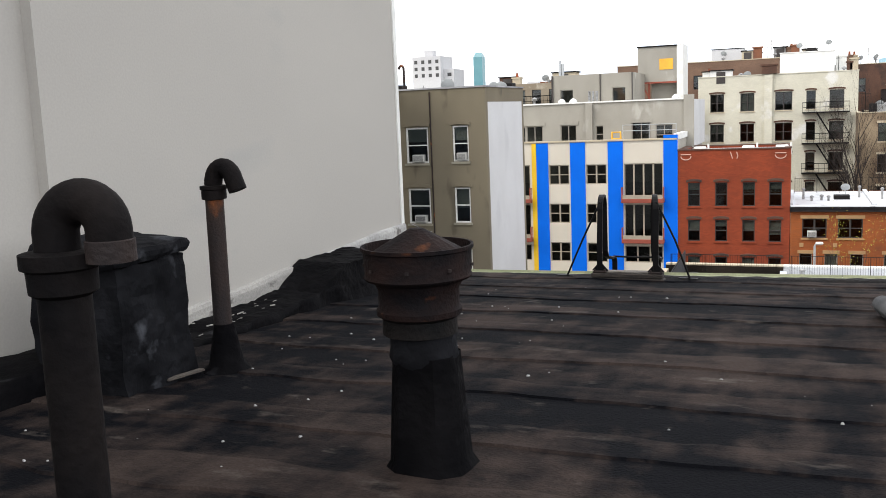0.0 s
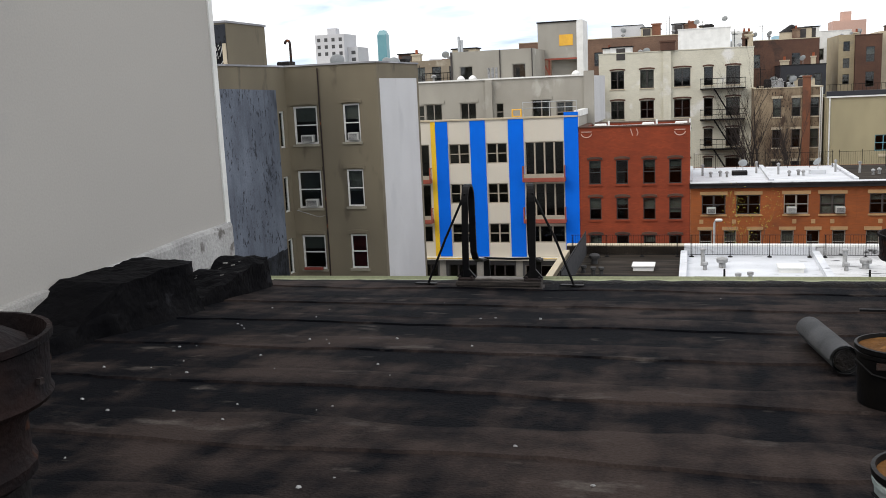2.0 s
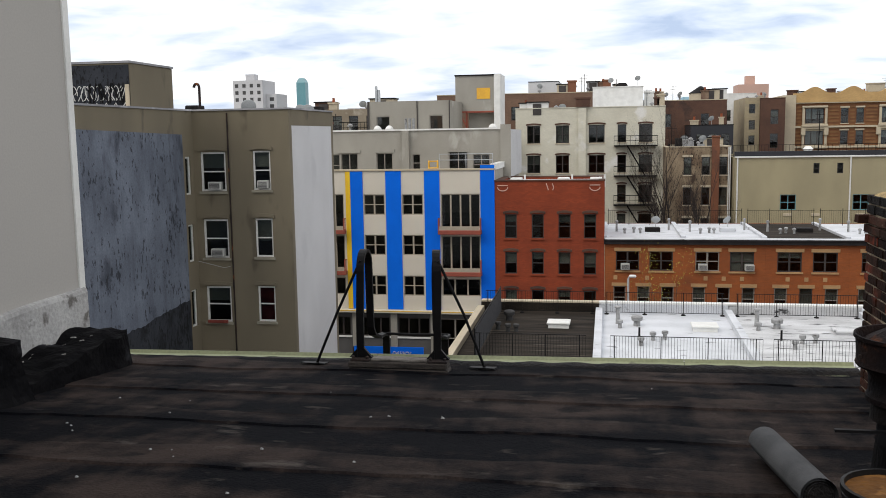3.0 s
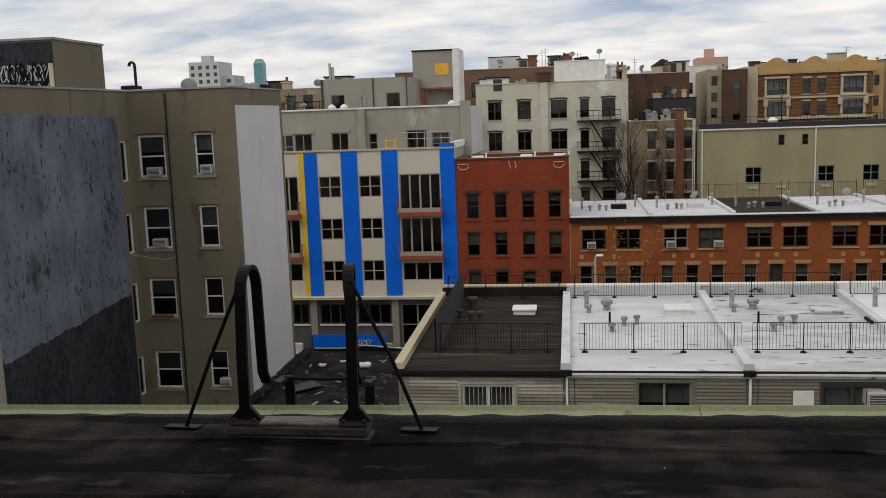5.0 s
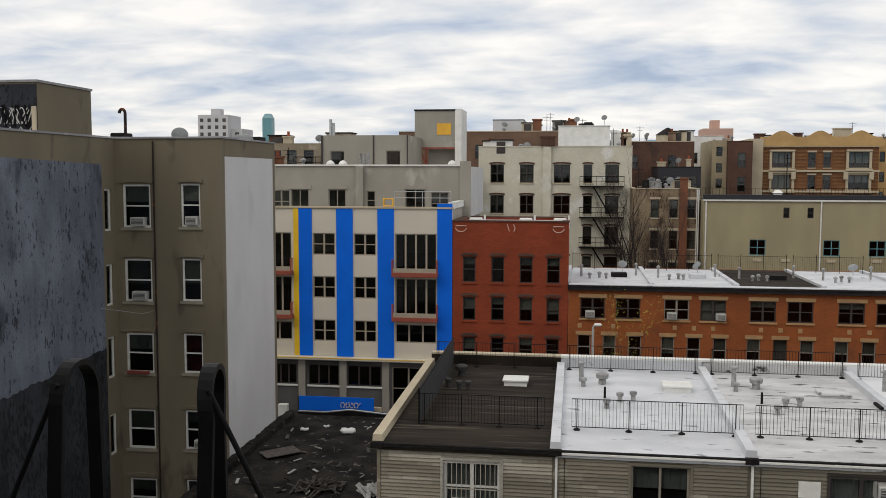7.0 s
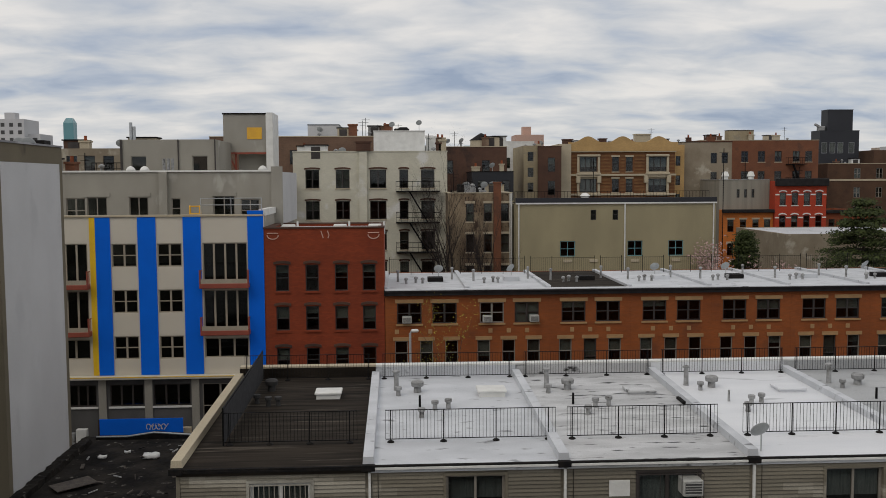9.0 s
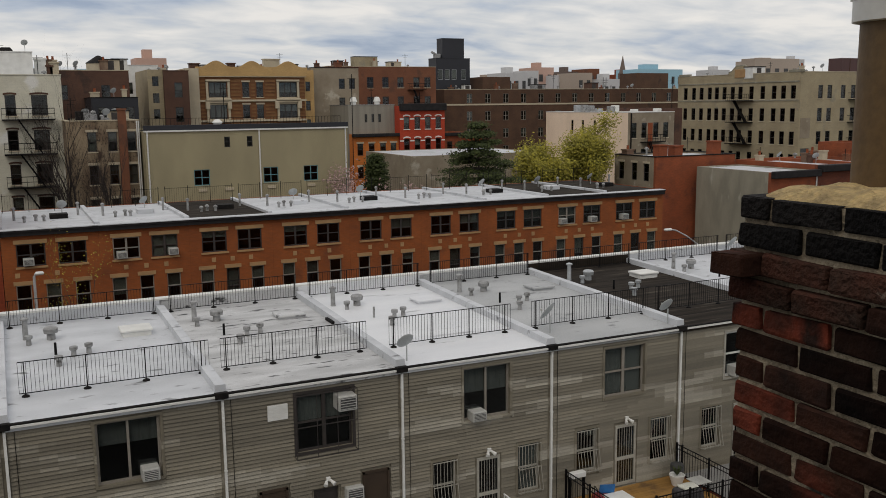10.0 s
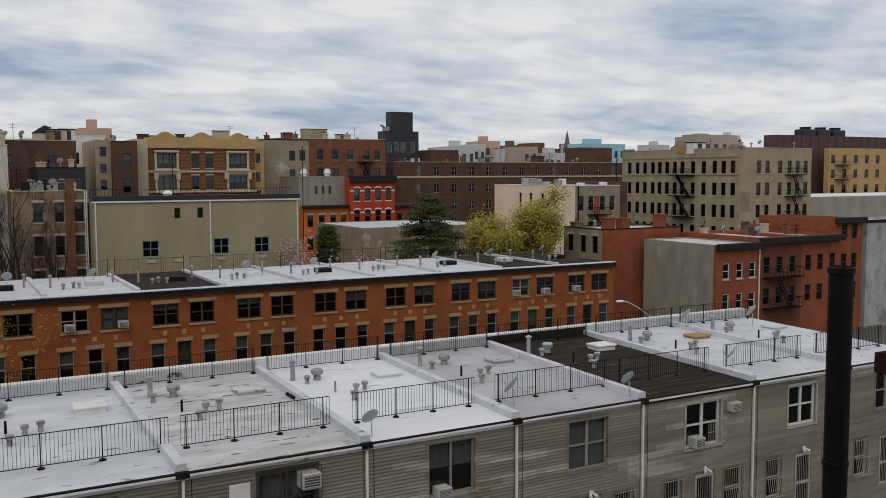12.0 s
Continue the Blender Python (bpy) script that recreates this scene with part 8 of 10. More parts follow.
# Street lamps.
def street_lamp(x, y, top, reach, label):
    b = thing("street_lamp", (x, y, GROUND), label, "street lamp", "street lamps")
    drop = 0.10 + 0.45 * abs(reach)
    part("pole", Shape().tube([(x, y, GROUND), (x, y, top - drop)], [0.10, 0.06], 10), PATCH_ROOF, b, smooth=True)
    part("arm", Shape().tube([(x, y, top - drop - 0.05), (x + reach * 0.45, y, top - drop * 0.45), (x + reach * 0.8, y, top - drop * 0.10), (x + reach, y, top)], 0.045, 8), PATCH_ROOF, b, smooth=True)
    part("head", Shape().chamfer(x + reach - 0.06 if reach > 0 else x + reach - 0.5, x + reach + 0.34 if reach > 0 else x + reach + 0.06, y - 0.12, y + 0.12, top - 0.09, top + 0.07, 0.06), WHITE_TRIM, b)


street_lamp(1.12, 54.4, -5.98, 0.10, "pale street lamp on a slim pole by the brick terrace")
street_lamp(40.5, 54.0, -6.42, -2.4, "pale curved street lamp over the street")


# ---------------------------------------------------------------- behind the terraces
def grid(us, zs, w, h, r=None, chance=0.4, **more):
    return [{**dict(u=u, z=z, w=w, h=h, blind=rng_blind(r, chance) if r else 0.0), **more} for z in zs for u in us]


def fire_escape(x0, x1, y, floors, face_label="black iron fire escape on a tenement", drop=1.0, depth=0.9):
    """Platforms with railings at each floor, and slanting stairs between."""
    b = thing("fire_escape", ((x0 + x1) / 2, y, floors[-1]), face_label, "fire escape", "fire escapes")
    for n, z in enumerate(floors):
        p = part("platform", Shape().box(x0, x1, y - depth, y - 0.005, z - 0.10, z), IRON, b)
        s = Shape().box(x0, x1, y - depth, y - depth + 0.05, z + 0.82, z + 0.88).box(x0, x0 + 0.05, y - depth, y, z + 0.82, z + 0.88).box(x1 - 0.05, x1, y - depth, y, z + 0.82, z + 0.88)
        s.box(x0, x1, y - depth, y - depth + 0.04, z + 0.4, z + 0.44)
        for i in range(9):
            x = x0 + (x1 - x0 - 0.03) * i / 8
            s.box(x, x + 0.03, y - depth, y - depth + 0.03, z, z + 0.85)
        part("railing", s, IRON, p)
        if n:
            top = floors[n - 1]
            left, right = x0 + (x1 - x0) * 0.30, x0 + (x1 - x0) * 0.72
            st = part("stair", Shape().bar((left, y - depth * 0.45, top), (right, y - depth * 0.45, z), 0.07, 0.12).bar((left, y - depth * 0.85, top), (right, y - depth * 0.85, z), 0.07, 0.12), IRON, b)
            for i in range(1, 9):
                x, zz = left + (right - left) * i / 9, top + (z - top) * i / 9
                part("tread", Shape().box(x - 0.1, x + 0.1, y - depth * 0.85, y - depth * 0.45, zz - 0.02, zz + 0.02), IRON, st)
    return b


# Cream tenement with arched windows and a fire escape.
r = random.Random(101)
wins = []
for zb in (0.98, -1.80, -4.55, -7.25):
    for u, w in ((-6.9, 1.22), (-4.22, 1.22), (-1.08, 1.45), (1.22, 0.78), (3.36, 1.20)):
        wins.append(dict(u=u, z=zb, w=w, h=1.64, style="pair" if w > 1.21 else "hung", metal=WIN_DARK, sill=PALE_STONE, head=BROWN_BRICK, rise=0.07, blind=rng_blind(r, 0.45)))
cream = house("cream_tenement", "cream painted brick tenement with dark arched windows", "apartment building", (-8.60, 5.10, 90.2, 104, GROUND, 4.20), WHITE_BRICK, ROOF_WHITE, {"S": wins}, cope=WHITE_BRICK, parapet=0.6)
part("chimney_breast", Shape().box(-2.75, -2.05, 89.9, 90.197, GROUND, 4.2), WHITE_BRICK, cream)
part("chimney_top", Shape().box(-3.0, -1.7, 89.9, 90.8, 4.29, 5.0).box(-3.1, -1.6, 89.85, 90.85, 5.0, 5.15), BROWN_BRICK, cream)
fire_escape(0.50, 4.40, 90.2, (0.72, -2.05, -4.73, -7.4))
white_hut = house("white_stair_bulkhead", "white painted stair bulkhead on the cream tenement", "bulkhead", (-1.5, 3.2, 93.0, 96.0, 3.6, 6.15), WHITE_TRIM, ROOF_WHITE, cope=WHITE_TRIM, parapet=0.1)
satellite_dish((0.2, 93.4, 6.15), 190, 0.35, 0.55)
satellite_dish((2.7, 93.4, 6.15), 190, 0.35, 0.7)
satellite_dish((-4.3, 91.5, 3.6), 190, 0.45, 0.6)
box_vent = thing("skylight_cap", (1.2, 94.2, 6.15), "dark glazed skylight cap on a white bulkhead", "skylight")
part("cap", Shape().add([(0.6, 93.8, 6.15), (1.9, 93.8, 6.15), (1.9, 94.8, 6.15), (0.6, 94.8, 6.15), (0.9, 94.1, 6.6), (1.6, 94.1, 6.6), (1.6, 94.6, 6.6), (0.9, 94.6, 6.6)],
                        [(0, 3, 2, 1), (4, 5, 6, 7), (0, 1, 5, 4), (1, 2, 6, 5), (2, 3, 7, 6), (3, 0, 4, 7)]), TAR_EDGE, box_vent)
for x, w, h, mat in ((3.9, 0.9, 1.5, WHITE_TRIM), (5.0, 0.7, 1.2, PALE_STONE), (4.6, 0.5, 0.9, BROWN_BRICK)):
    single("roof_chimney", Shape().box(x - w / 2, x + w / 2, 96.0, 97.0, 3.55, 4.2 + h).box(x - w / 2 - 0.08, x + w / 2 + 0.08, 95.92, 97.08, 4.2 + h, 4.35 + h), mat, "squat chimney on the cream tenement's roof", "chimney", "cream roof chimneys", origin=(x, 96.5, 3.6))
# Brown block behind it to the side, with a rear fire escape.
wins = grid((-11.2, -9.3), (2.6, -0.2, -3.0), 0.9, 1.5, r, style="hung", metal=WIN_DARK, sill=PALE_STONE)
side_block = house("brown_block", "brown brick block with pale roof edge behind the cream tenement", "apartment building", (-19.0, 2.0, 106.0, 120.0, GROUND, 6.3), UMBER_BRICK, ROOF_MID, {"S": grid((-18, -14.5, -12.4, -10.2), (3.4, 0.4, -2.6), 0.9, 1.5, r, style="hung", metal=WIN_DARK)}, cope=PALE_STONE)
house("roof_hut", "pale stair hut on a brown roof", "bulkhead", (-9.0, -5.6, 109, 112, 5.8, 7.7), WHITE_RENDER, ROOF_MID, cope=TAR_EDGE, parapet=0.1)
for x in (-4.0, -0.2):
    single("brick_pier", Shape().box(x - 0.45, x + 0.45, 106.3, 107.0, 5.8, 7.5).box(x - 0.55, x + 0.55, 106.2, 107.1, 7.5, 7.65), RUSSET_BRICK, "russet brick pier on a roof parapet", "pier", "parapet piers", origin=(x, 106.6, 5.8))
# Narrow gap block beside the striped building with iron stairs.
gap = house("gap_block", "brown brick rear block seen in the gap", "apartment building", (-9.9, -8.64, 88.0, 92.0, GROUND, 2.0), BROWNSTONE, ROOF_MID, {"S": grid((-9.2,), (-0.6, -3.2), 0.6, 1.4, r, style="hung", metal=WIN_DARK)})
s = Shape()
for n in range(5):
    s.bar((-9.8, 87.6, 2.2 - 1.0 * n), (-8.7, 87.6, 1.4 - 1.0 * n), 0.3, 0.06)
single("iron_stair", s, IRON, "zigzag iron stair in a narrow gap", "stair", origin=(-9.2, 87.6, -3))

# Brownstone rear with a brick chimney breast.
wins = grid((6.79, 8.33, 9.78), (-1.88, -4.50, -7.2), 0.68, 1.54, r, style="hung", metal=WIN_DARK, sill=PALE_STONE, head=PALE_STONE)
stone = house("brownstone", "peeling tan brownstone rear with a brick chimney breast", "house", (4.95, 10.40, 86.0, 98, GROUND, 0.52), ROTTEN_STONE, ROOF_MID, {"S": wins}, cope=PALE_STONE, parapet=0.4)
part("chimney_breast", Shape().box(8.80, 9.42, 85.7, 85.997, GROUND, 1.35).box(8.74, 9.48, 85.65, 86.0, 1.35, 1.5), RUSSET_BRICK, stone)
for x in (10.22, 10.36):
    part("downpipe", Shape().tube([(x, 85.93, 0.5), (x, 85.93, GROUND)], 0.05, 8), WHITE_TRIM, stone)
for n in range(14):
    x, y = r.uniform(5.2, 9.5), r.uniform(87, 96)
    single("roof_oddment", Shape().chamfer(x - 0.3, x + 0.3, y - 0.3, y + 0.3, 0.1, r.uniform(0.5, 1.3), 0.03), r.choice((WHITE_TRIM, TAR_EDGE, PIPE_LIGHT, BROWN_BRICK)), "boxy oddment on a cluttered roof", "vent", "roof oddments", origin=(x, y, 0.12))
for x, y in ((8.9, 95.0), (9.7, 95.5), (7.3, 96.5), (10.0, 93.0)):
    satellite_dish((x, y, 0.1), 190, 0.5, 0.9)
dark_low = house("dark_block", "sooty dark brick block with dishes on its roof", "apartment building", (8.6, 13.0, 105, 116, GROUND, 2.5), DARK_CLAD, ROOF_MID, {"S": grid((9.6, 10.9, 12.2), (0.2, -2.4), 0.8, 1.4, r, style="hung", metal=WIN_DARK)}, cope=TAR_EDGE)
maroon = house("maroon_block", "dark red brick block with few windows", "apartment building", (3.6, 13.2, 112.5, 124, GROUND, 5.4), BROWN_BRICK, ROOF_MID, {"S": grid((4.8, 6.6, 10.8), (2.4,), 0.9, 1.5, r, style="hung", metal=WIN_DARK)}, cope=PALE_STONE)
tank = thing("water_tank", (10.6, 116, 5.4), "pale round roof tank with a dark cone", "water tank")
part("drum", Shape().lathe(10.6, 116.0, [(1.3, 5.0), (1.3, 6.3)], 16), PALE_STONE, tank, smooth=True)
part("cone", Shape().lathe(10.6, 116.0, [(1.4, 6.3), (0.2, 7.1), (0.05, 7.15)], 16), TAR_EDGE, tank, smooth=True)
white_far = house("white_block", "plain white painted block", "apartment building", (14.0, 19.0, 130, 140, GROUND, 6.7), WHITE_TRIM, ROOF_WHITE, {"S": grid((15.4, 16.6), (3.2, 0.8), 0.8, 1.4, r, style="hung", metal=WIN_DARK)}, cope=WHITE_TRIM)
house("tan_slice", "narrow tan brick block with small windows", "apartment building", (15.9, 17.6, 118, 128, GROUND, 5.75), TAN_BRICK, ROOF_MID, {"S": grid((16.75,), (3.9, 2.0, 0.2, -2.0), 0.7, 1.1, r, style="hung", metal=WIN_DARK)})
house("umber_slice", "dark umber brick block", "apartment building", (17.62, 20.4, 117.5, 128, GROUND, 5.6), BROWN_BRICK, ROOF_MID, {"S": grid((19.2,), (2.6, -0.2), 0.9, 1.7, r, style="hung", metal=WIN_DARK)}, cope=BROWN_BRICK)

# The golden-topped apartment house.
wins = []
for zb, h in ((2.60, 1.80), (0.05, 1.68), (-2.5, 1.7)):
    for u, w, st in ((24.2, 2.1, "triple"), (27.58, 0.85, "hung"), (29.3, 0.85, "hung"), (32.8, 2.4, "triple")):
        wins.append(dict(u=u, z=zb, w=w, h=h, style=st, metal=WIN_DARK, sill=PALE_STONE, head=PALE_STONE, blind=rng_blind(r, 0.8), blind_mat=CURTAIN if st == "triple" else None))
gold = house("golden_apartments", "amber brick apartment house with a wavy golden parapet and stone trim", "apartment building", (22.0, 35.0, 120, 136, GROUND, 5.10), AMBER_BRICK, ROOF_MID, {"S": wins}, parapet=0.6)
wave = [(21.7, 5.10)]
for n in range(66):
    x = 21.7 + 13.6 * n / 65
    near = min(abs(x - c) for c in (24.1, 28.4, 32.9))
    hump = 0.5 + 0.5 * math.cos(math.pi * min(near / 1.75, 1.0))
    wave.append((x, 6.2 + 0.72 * hump))
wave.append((35.3, 5.10))
part("wavy_parapet", Shape().prism(wave, 119.75, 120.2), GOLD_BRICK, gold)
for a, b in ((22.02, 22.75), (25.65, 26.95), (28.2, 28.7), (29.95, 31.2), (34.3, 34.98)):
    band = shared(("brick_band", a), lambda s, half=(b - a) / 2: s.box(-half, half, -0.0215, 0.0215, -0.095, 0.095), BAND_BRICK)
    for n in range(24):
        piece("brick_band", band, gold, ((a + b) / 2, 119.9765, -4.305 + 0.42 * n))
for u in (24.2, 32.8):
    for z in (2.60, 0.05):
        part("bay_sill", Shape().chamfer(u - 1.5, u + 1.5, 119.55, 119.996, z - 0.42, z - 0.12, 0.06), PALE_STONE, gold)
        part("bay_hood", Shape().chamfer(u - 1.45, u + 1.45, 119.7, 119.996, z + 1.86, z + 2.10, 0.05), PALE_STONE, gold)
        for sx in (-1.28, 1.28):
            part("bay_pilaster", Shape().chamfer(u + sx - 0.14, u + sx + 0.14, 119.78, 119.996, z - 0.10, z + 1.84, 0.03), PALE_STONE, gold)
for z in (5.0, 2.1, -0.3):
    part("string_course", Shape().box(21.9, 35.1, 119.78, 119.997, z, z + 0.22), PALE_STONE, gold)
for u in (22.9, 25.5, 31.35, 34.2):
    part("bracket", Shape().chamfer(u - 0.25, u + 0.25, 119.6, 119.997, 1.2, 2.1, 0.05), PALE_STONE, gold)
house("cream_strip", "narrow cream rendered flank", "apartment building", (20.42, 21.98, 119.6, 134, GROUND, 6.0), PALE_STONE, ROOF_MID)
house("gold_recess", "golden brick recess with small windows", "apartment building", (35.02, 36.5, 121, 134, GROUND, 5.9), GOLD_BRICK, ROOF_MID, {"S": grid((35.7,), (3.3, 0.9, -1.4), 0.6, 1.2, r, style="hung", metal=WIN_DARK)})
house("grey_strip", "grey-beige rendered block with a column of windows", "apartment building", (36.52, 42.9, 122, 136, GROUND, 6.25), BROWNSTONE, ROOF_MID, {"S": grid((40.6, 42.0), (3.6, 1.2, -1.2), 0.8, 1.3, r, style="hung", metal=WIN_DARK)}, cope=TAR_EDGE)
for x, w, h, mat in ((22.8, 1.2, 2.2, BROWN_BRICK), (25.2, 3.0, 2.0, WHITE_RENDER), (27.4, 0.9, 2.3, BROWN_BRICK), (29.6, 2.6, 1.9, HAZE_WHITE), (32.6, 2.0, 3.0, PALE_STONE), (38.0, 0.5, 1.0, GALV)):
    single("roof_hut", Shape().box(x - w / 2, x + w / 2, 126, 127, 4.4, 5.0 + h * 0.8).box(x - w / 2 - 0.1, x + w / 2 + 0.1, 125.9, 127.1, 5.0 + h * 0.8, 5.12 + h * 0.8), mat, "small stair hut on an apartment roof", "bulkhead", "roof huts", origin=(x, 127.5, 4.4))

# Olive clad block with few windows and white downpipes.
wins = grid((14.9, 20.65, 24.15), (-4.82,), 1.28, 1.30, None, style="four", metal=TEAL_GLASS) + grid((17.08, 18.95), (-1.76,), 0.48, 0.86, None, style="hung", metal=WIN_DARK)
beige = house("olive_block", "wide olive-tan clad block with white downpipes and few windows", "building", (10.55, 27.55, 84.4, 98, GROUND, -0.38), OLIVE_SIDING, ROOF_DARK, {"S": wins}, parapet=0.15)
part("gutter", Shape().box(10.5, 27.6, 84.25, 84.395, -0.40, -0.28), WHITE_TRIM, beige)
part("roof_edge", Shape().box(10.5, 27.6, 84.3, 84.7, -0.276, 0.12), DARK_CLAD, beige)
for x in (10.75, 19.75, 27.35):
    part("downpipe", Shape().tube([(x, 84.33, -0.4), (x, 84.33, GROUND)], 0.06, 8), WHITE_TRIM, beige)
for x in (14.9, 20.65, 24.15, 17.1):
    part("vent_grille", Shape().chamfer(x - 0.35, x + 0.35, 84.33, 84.397, -5.32, -5.08, 0.01), PALE_STONE, beige)
guard = thing("roof_guard", (19, 86, -0.4), "thin wire guard along the olive block's roof", "railing")
part("top_rail", Shape().box(10.6, 27.5, 85.99, 86.01, 0.62, 0.65), IRON, guard)
guard_wire = shared(("wire", "guard"), lambda s: s.box(-0.012, 0.012, -0.01, 0.01, -0.5, 0.622), IRON)
for n in range(60):
    piece("wire", guard_wire, guard, (10.6 + 16.9 * n / 59, 86.0, 0.0))
single("roof_lantern", Shape().lathe(16.6, 85.6, [(0.35, -0.55), (0.35, 0.2), (0.45, 0.25), (0.2, 0.5), (0.01, 0.52)], 12), WHITE_TRIM, "white round ventilator on the olive block", "vent", origin=(16.6, 85.6, -0.5), smooth=True)

# Russet apartments and the charcoal tower.
rus = house("russet_apartments", "russet brick apartment house with rows of windows", "apartment building", (43.2, 60.2, 135, 150, GROUND, 7.0), RUSSET_BRICK, ROOF_MID,
            {"S": grid((49.6, 52.0, 54.4, 57.0, 58.8), (4.0, 1.2, -1.6), 1.0, 1.5, r, style="pair", metal=WIN_DARK, sill=PALE_STONE) + grid((44.3, 46.2), (3.9, 1.3, -1.4), 0.9, 1.4, r, style="hung", metal=WIN_DARK)}, cope=PALE_STONE)
fire_escape(55.5, 58.2, 135, (3.7, 0.9, -1.9))
house("roof_hut", "tan stair hut with a dark hipped cap", "bulkhead", (48.7, 52.4, 139, 140.6, 6.4, 8.6), TAN_BRICK, ROOF_MID, cope=TAR_EDGE, parapet=0.1)
tower = house("charcoal_tower", "slim charcoal clad tower with a set-back top", "tower", (67.4, 73.8, 150, 153, GROUND, 9.1), DARK_CLAD, ROOF_DARK,
              {"S": grid((68.2, 69.5, 70.8, 72.6), (5.6,), 0.95, 1.7, None, style="plain", metal=GALV, blind=0.9) + grid((71.4,), (0.2, -3), 0.9, 1.7, None, style="plain", metal=GALV)}, cope=DARK_CLAD, parapet=0.3)
house("tower_top", "charcoal clad plant room on the tower", "bulkhead", (68.8, 72.9, 150.4, 152.6, 8.8, 12.4), DARK_CLAD, ROOF_DARK, cope=DARK_CLAD, parapet=0.1)
single("roof_plant", Shape().chamfer(67.6, 68.6, 150.6, 151.6, 8.8, 9.9, 0.1).bar((67.0, 150.9, 10.2), (67.9, 150.9, 9.7), 0.4, 0.3), PIPE_LIGHT, "pale plant box on the tower's roof", "plant", origin=(67, 152, 8.8))

# Orange, grey and scarlet row houses.
orange = house("orange_row_house", "ochre orange brick row house with a dark cornice", "house", (38.9, 45.0, 114, 115.1, GROUND, -2.0), ORANGE_BRICK, ROOF_DARK, {"S": grid((39.9, 41.4, 42.9, 44.3), (-4.6, -7.4), 0.75, 1.45, r, style="hung", metal=WIN_DARK, head=PALE_STONE)}, parapet=0.3)
part("cornice", Shape().chamfer(38.8, 45.0, 113.5, 113.997, -2.35, -1.95, 0.05), CORNICE_DARK, orange)
house("grey_annex", "grey ribbed metal annex with slit windows", "building", (38.9, 45.0, 115.2, 124, GROUND, 1.5), GREY_METAL, ROOF_GREY, {"S": grid((41.2, 42.1, 43.0), (-0.6,), 0.35, 1.0, None, style="plain", metal=WIN_DARK)}, cope=PIPE_LIGHT)
for x in (41.0, 44.2):
    single("roof_fan", Shape().lathe(x, 119, [(0.35, 1.05), (0.35, 1.9), (0.5, 1.95), (0.3, 2.5), (0.02, 2.55)], 10), WHITE_TRIM, "white domed roof fan", "fan", "roof fans", origin=(x, 119, 1.05), smooth=True)
scar = house("scarlet_row_house", "scarlet brick row house with white stone trim and dark cornice", "house", (45.02, 51.2, 113.6, 116, GROUND, 1.35), SCARLET_BRICK, ROOF_WHITE,
             {"S": grid((45.95, 47.4, 48.85, 50.3), (-1.5, -4.2, -7.0), 0.75, 1.5, r, style="hung", metal=WIN_DARK, head=WHITE_TRIM, sill=WHITE_TRIM, rise=0.14)}, parapet=0.3)
part("cornice", Shape().chamfer(44.95, 51.3, 113.1, 113.597, 0.75, 1.65, 0.06), CORNICE_DARK, scar)
for z in (-0.32, -3.02, -5.82):
    for a, b in ((45.03, 45.52), (46.38, 46.97), (47.83, 48.42), (49.28, 49.87), (50.73, 51.19)):
        part("white_band", Shape().box(a, b, 113.55, 113.597, z, z + 0.15), WHITE_TRIM, scar)
low = house("rust_row_house", "low rust-red brick row house", "house", (51.22, 57.0, 114.2, 124, GROUND, -2.2), RUST_BRICK, ROOF_DARK, {"S": grid((52.2, 53.7, 55.3), (-4.6,), 0.75, 1.4, r, style="hung", metal=WIN_DARK)}, parapet=0.3)
part("cornice", Shape().chamfer(51.2, 57.0, 113.8, 114.197, -2.5, -2.1, 0.05), CORNICE_DARK, low)
house("low_grey_building", "low grey rendered building with a pale roof", "building", (38.3, 54.0, 95.0, 108, GROUND, -3.75), BROWNSTONE, ROOF_WHITE, parapet=0.05)

# Long umber estate blocks.
estate = house("estate_block", "long umber brick estate block with stone bands", "apartment building", (64.0, 128.0, 140, 156, GROUND, 3.75), PLUM_BRICK, ROOF_MID,
               {"S": grid([68.5 + 3.35 * n for n in range(17)], (1.6, -1.2, -4.0, -6.8), 1.0, 1.5, r, style="pair", metal=WIN_TAUPE)}, cope=PALE_STONE)
part("stone_band", Shape().box(63.9, 128.1, 139.93, 139.997, 1.25, 1.5), PALE_STONE, estate)
house("roof_hut", "umber brick tank house on the estate block", "bulkhead", (75.2, 80.6, 148, 153, 3.2, 6.0), PLUM_BRICK, ROOF_MID, parapet=0.1)
house("roof_hut", "umber brick tank house on the estate block", "bulkhead", (107.5, 115.0, 148, 153, 3.2, 6.8), PLUM_BRICK, ROOF_MID, parapet=0.1)

# Pale stucco building with a white roof.
wins = {"S": grid((70.4, 71.95, 73.76, 75.3), (-2.84, -6.05), 0.8, 1.85, r, style="hung", metal=WIN_DARK, sill=PALE_STONE),
        "W": grid((112.45, 110.0, 107.3), (-2.65,), 0.55, 1.9, None, style="hung", metal=WIN_DARK) + grid((110.0, 107.3), (-6.3,), 0.55, 1.9, None, style="hung", metal=WIN_DARK)}
pinkb = house("cream_stucco_block", "pale cream stucco block with a white cluttered roof", "apartment building", (69.7, 76.6, 100, 119, GROUND, 0.25), BROWNSTONE, ROOF_WHITE, wins, side_mat=CREAM_STUCCO, parapet=0.25, cope=WHITE_TRIM)
part("downpipe", Shape().tube([(69.9, 99.9, 0.2), (69.9, 99.9, GROUND)], 0.09, 6), TAR_EDGE, pinkb)
part("brick_panel", Shape().box(72.5, 73.2, 99.94, 99.997, -4.2, -1.0), RUST_BRICK, pinkb)
fire_escape(71.4, 74.6, 100, (-3.3, -6.4), drop=1.0)
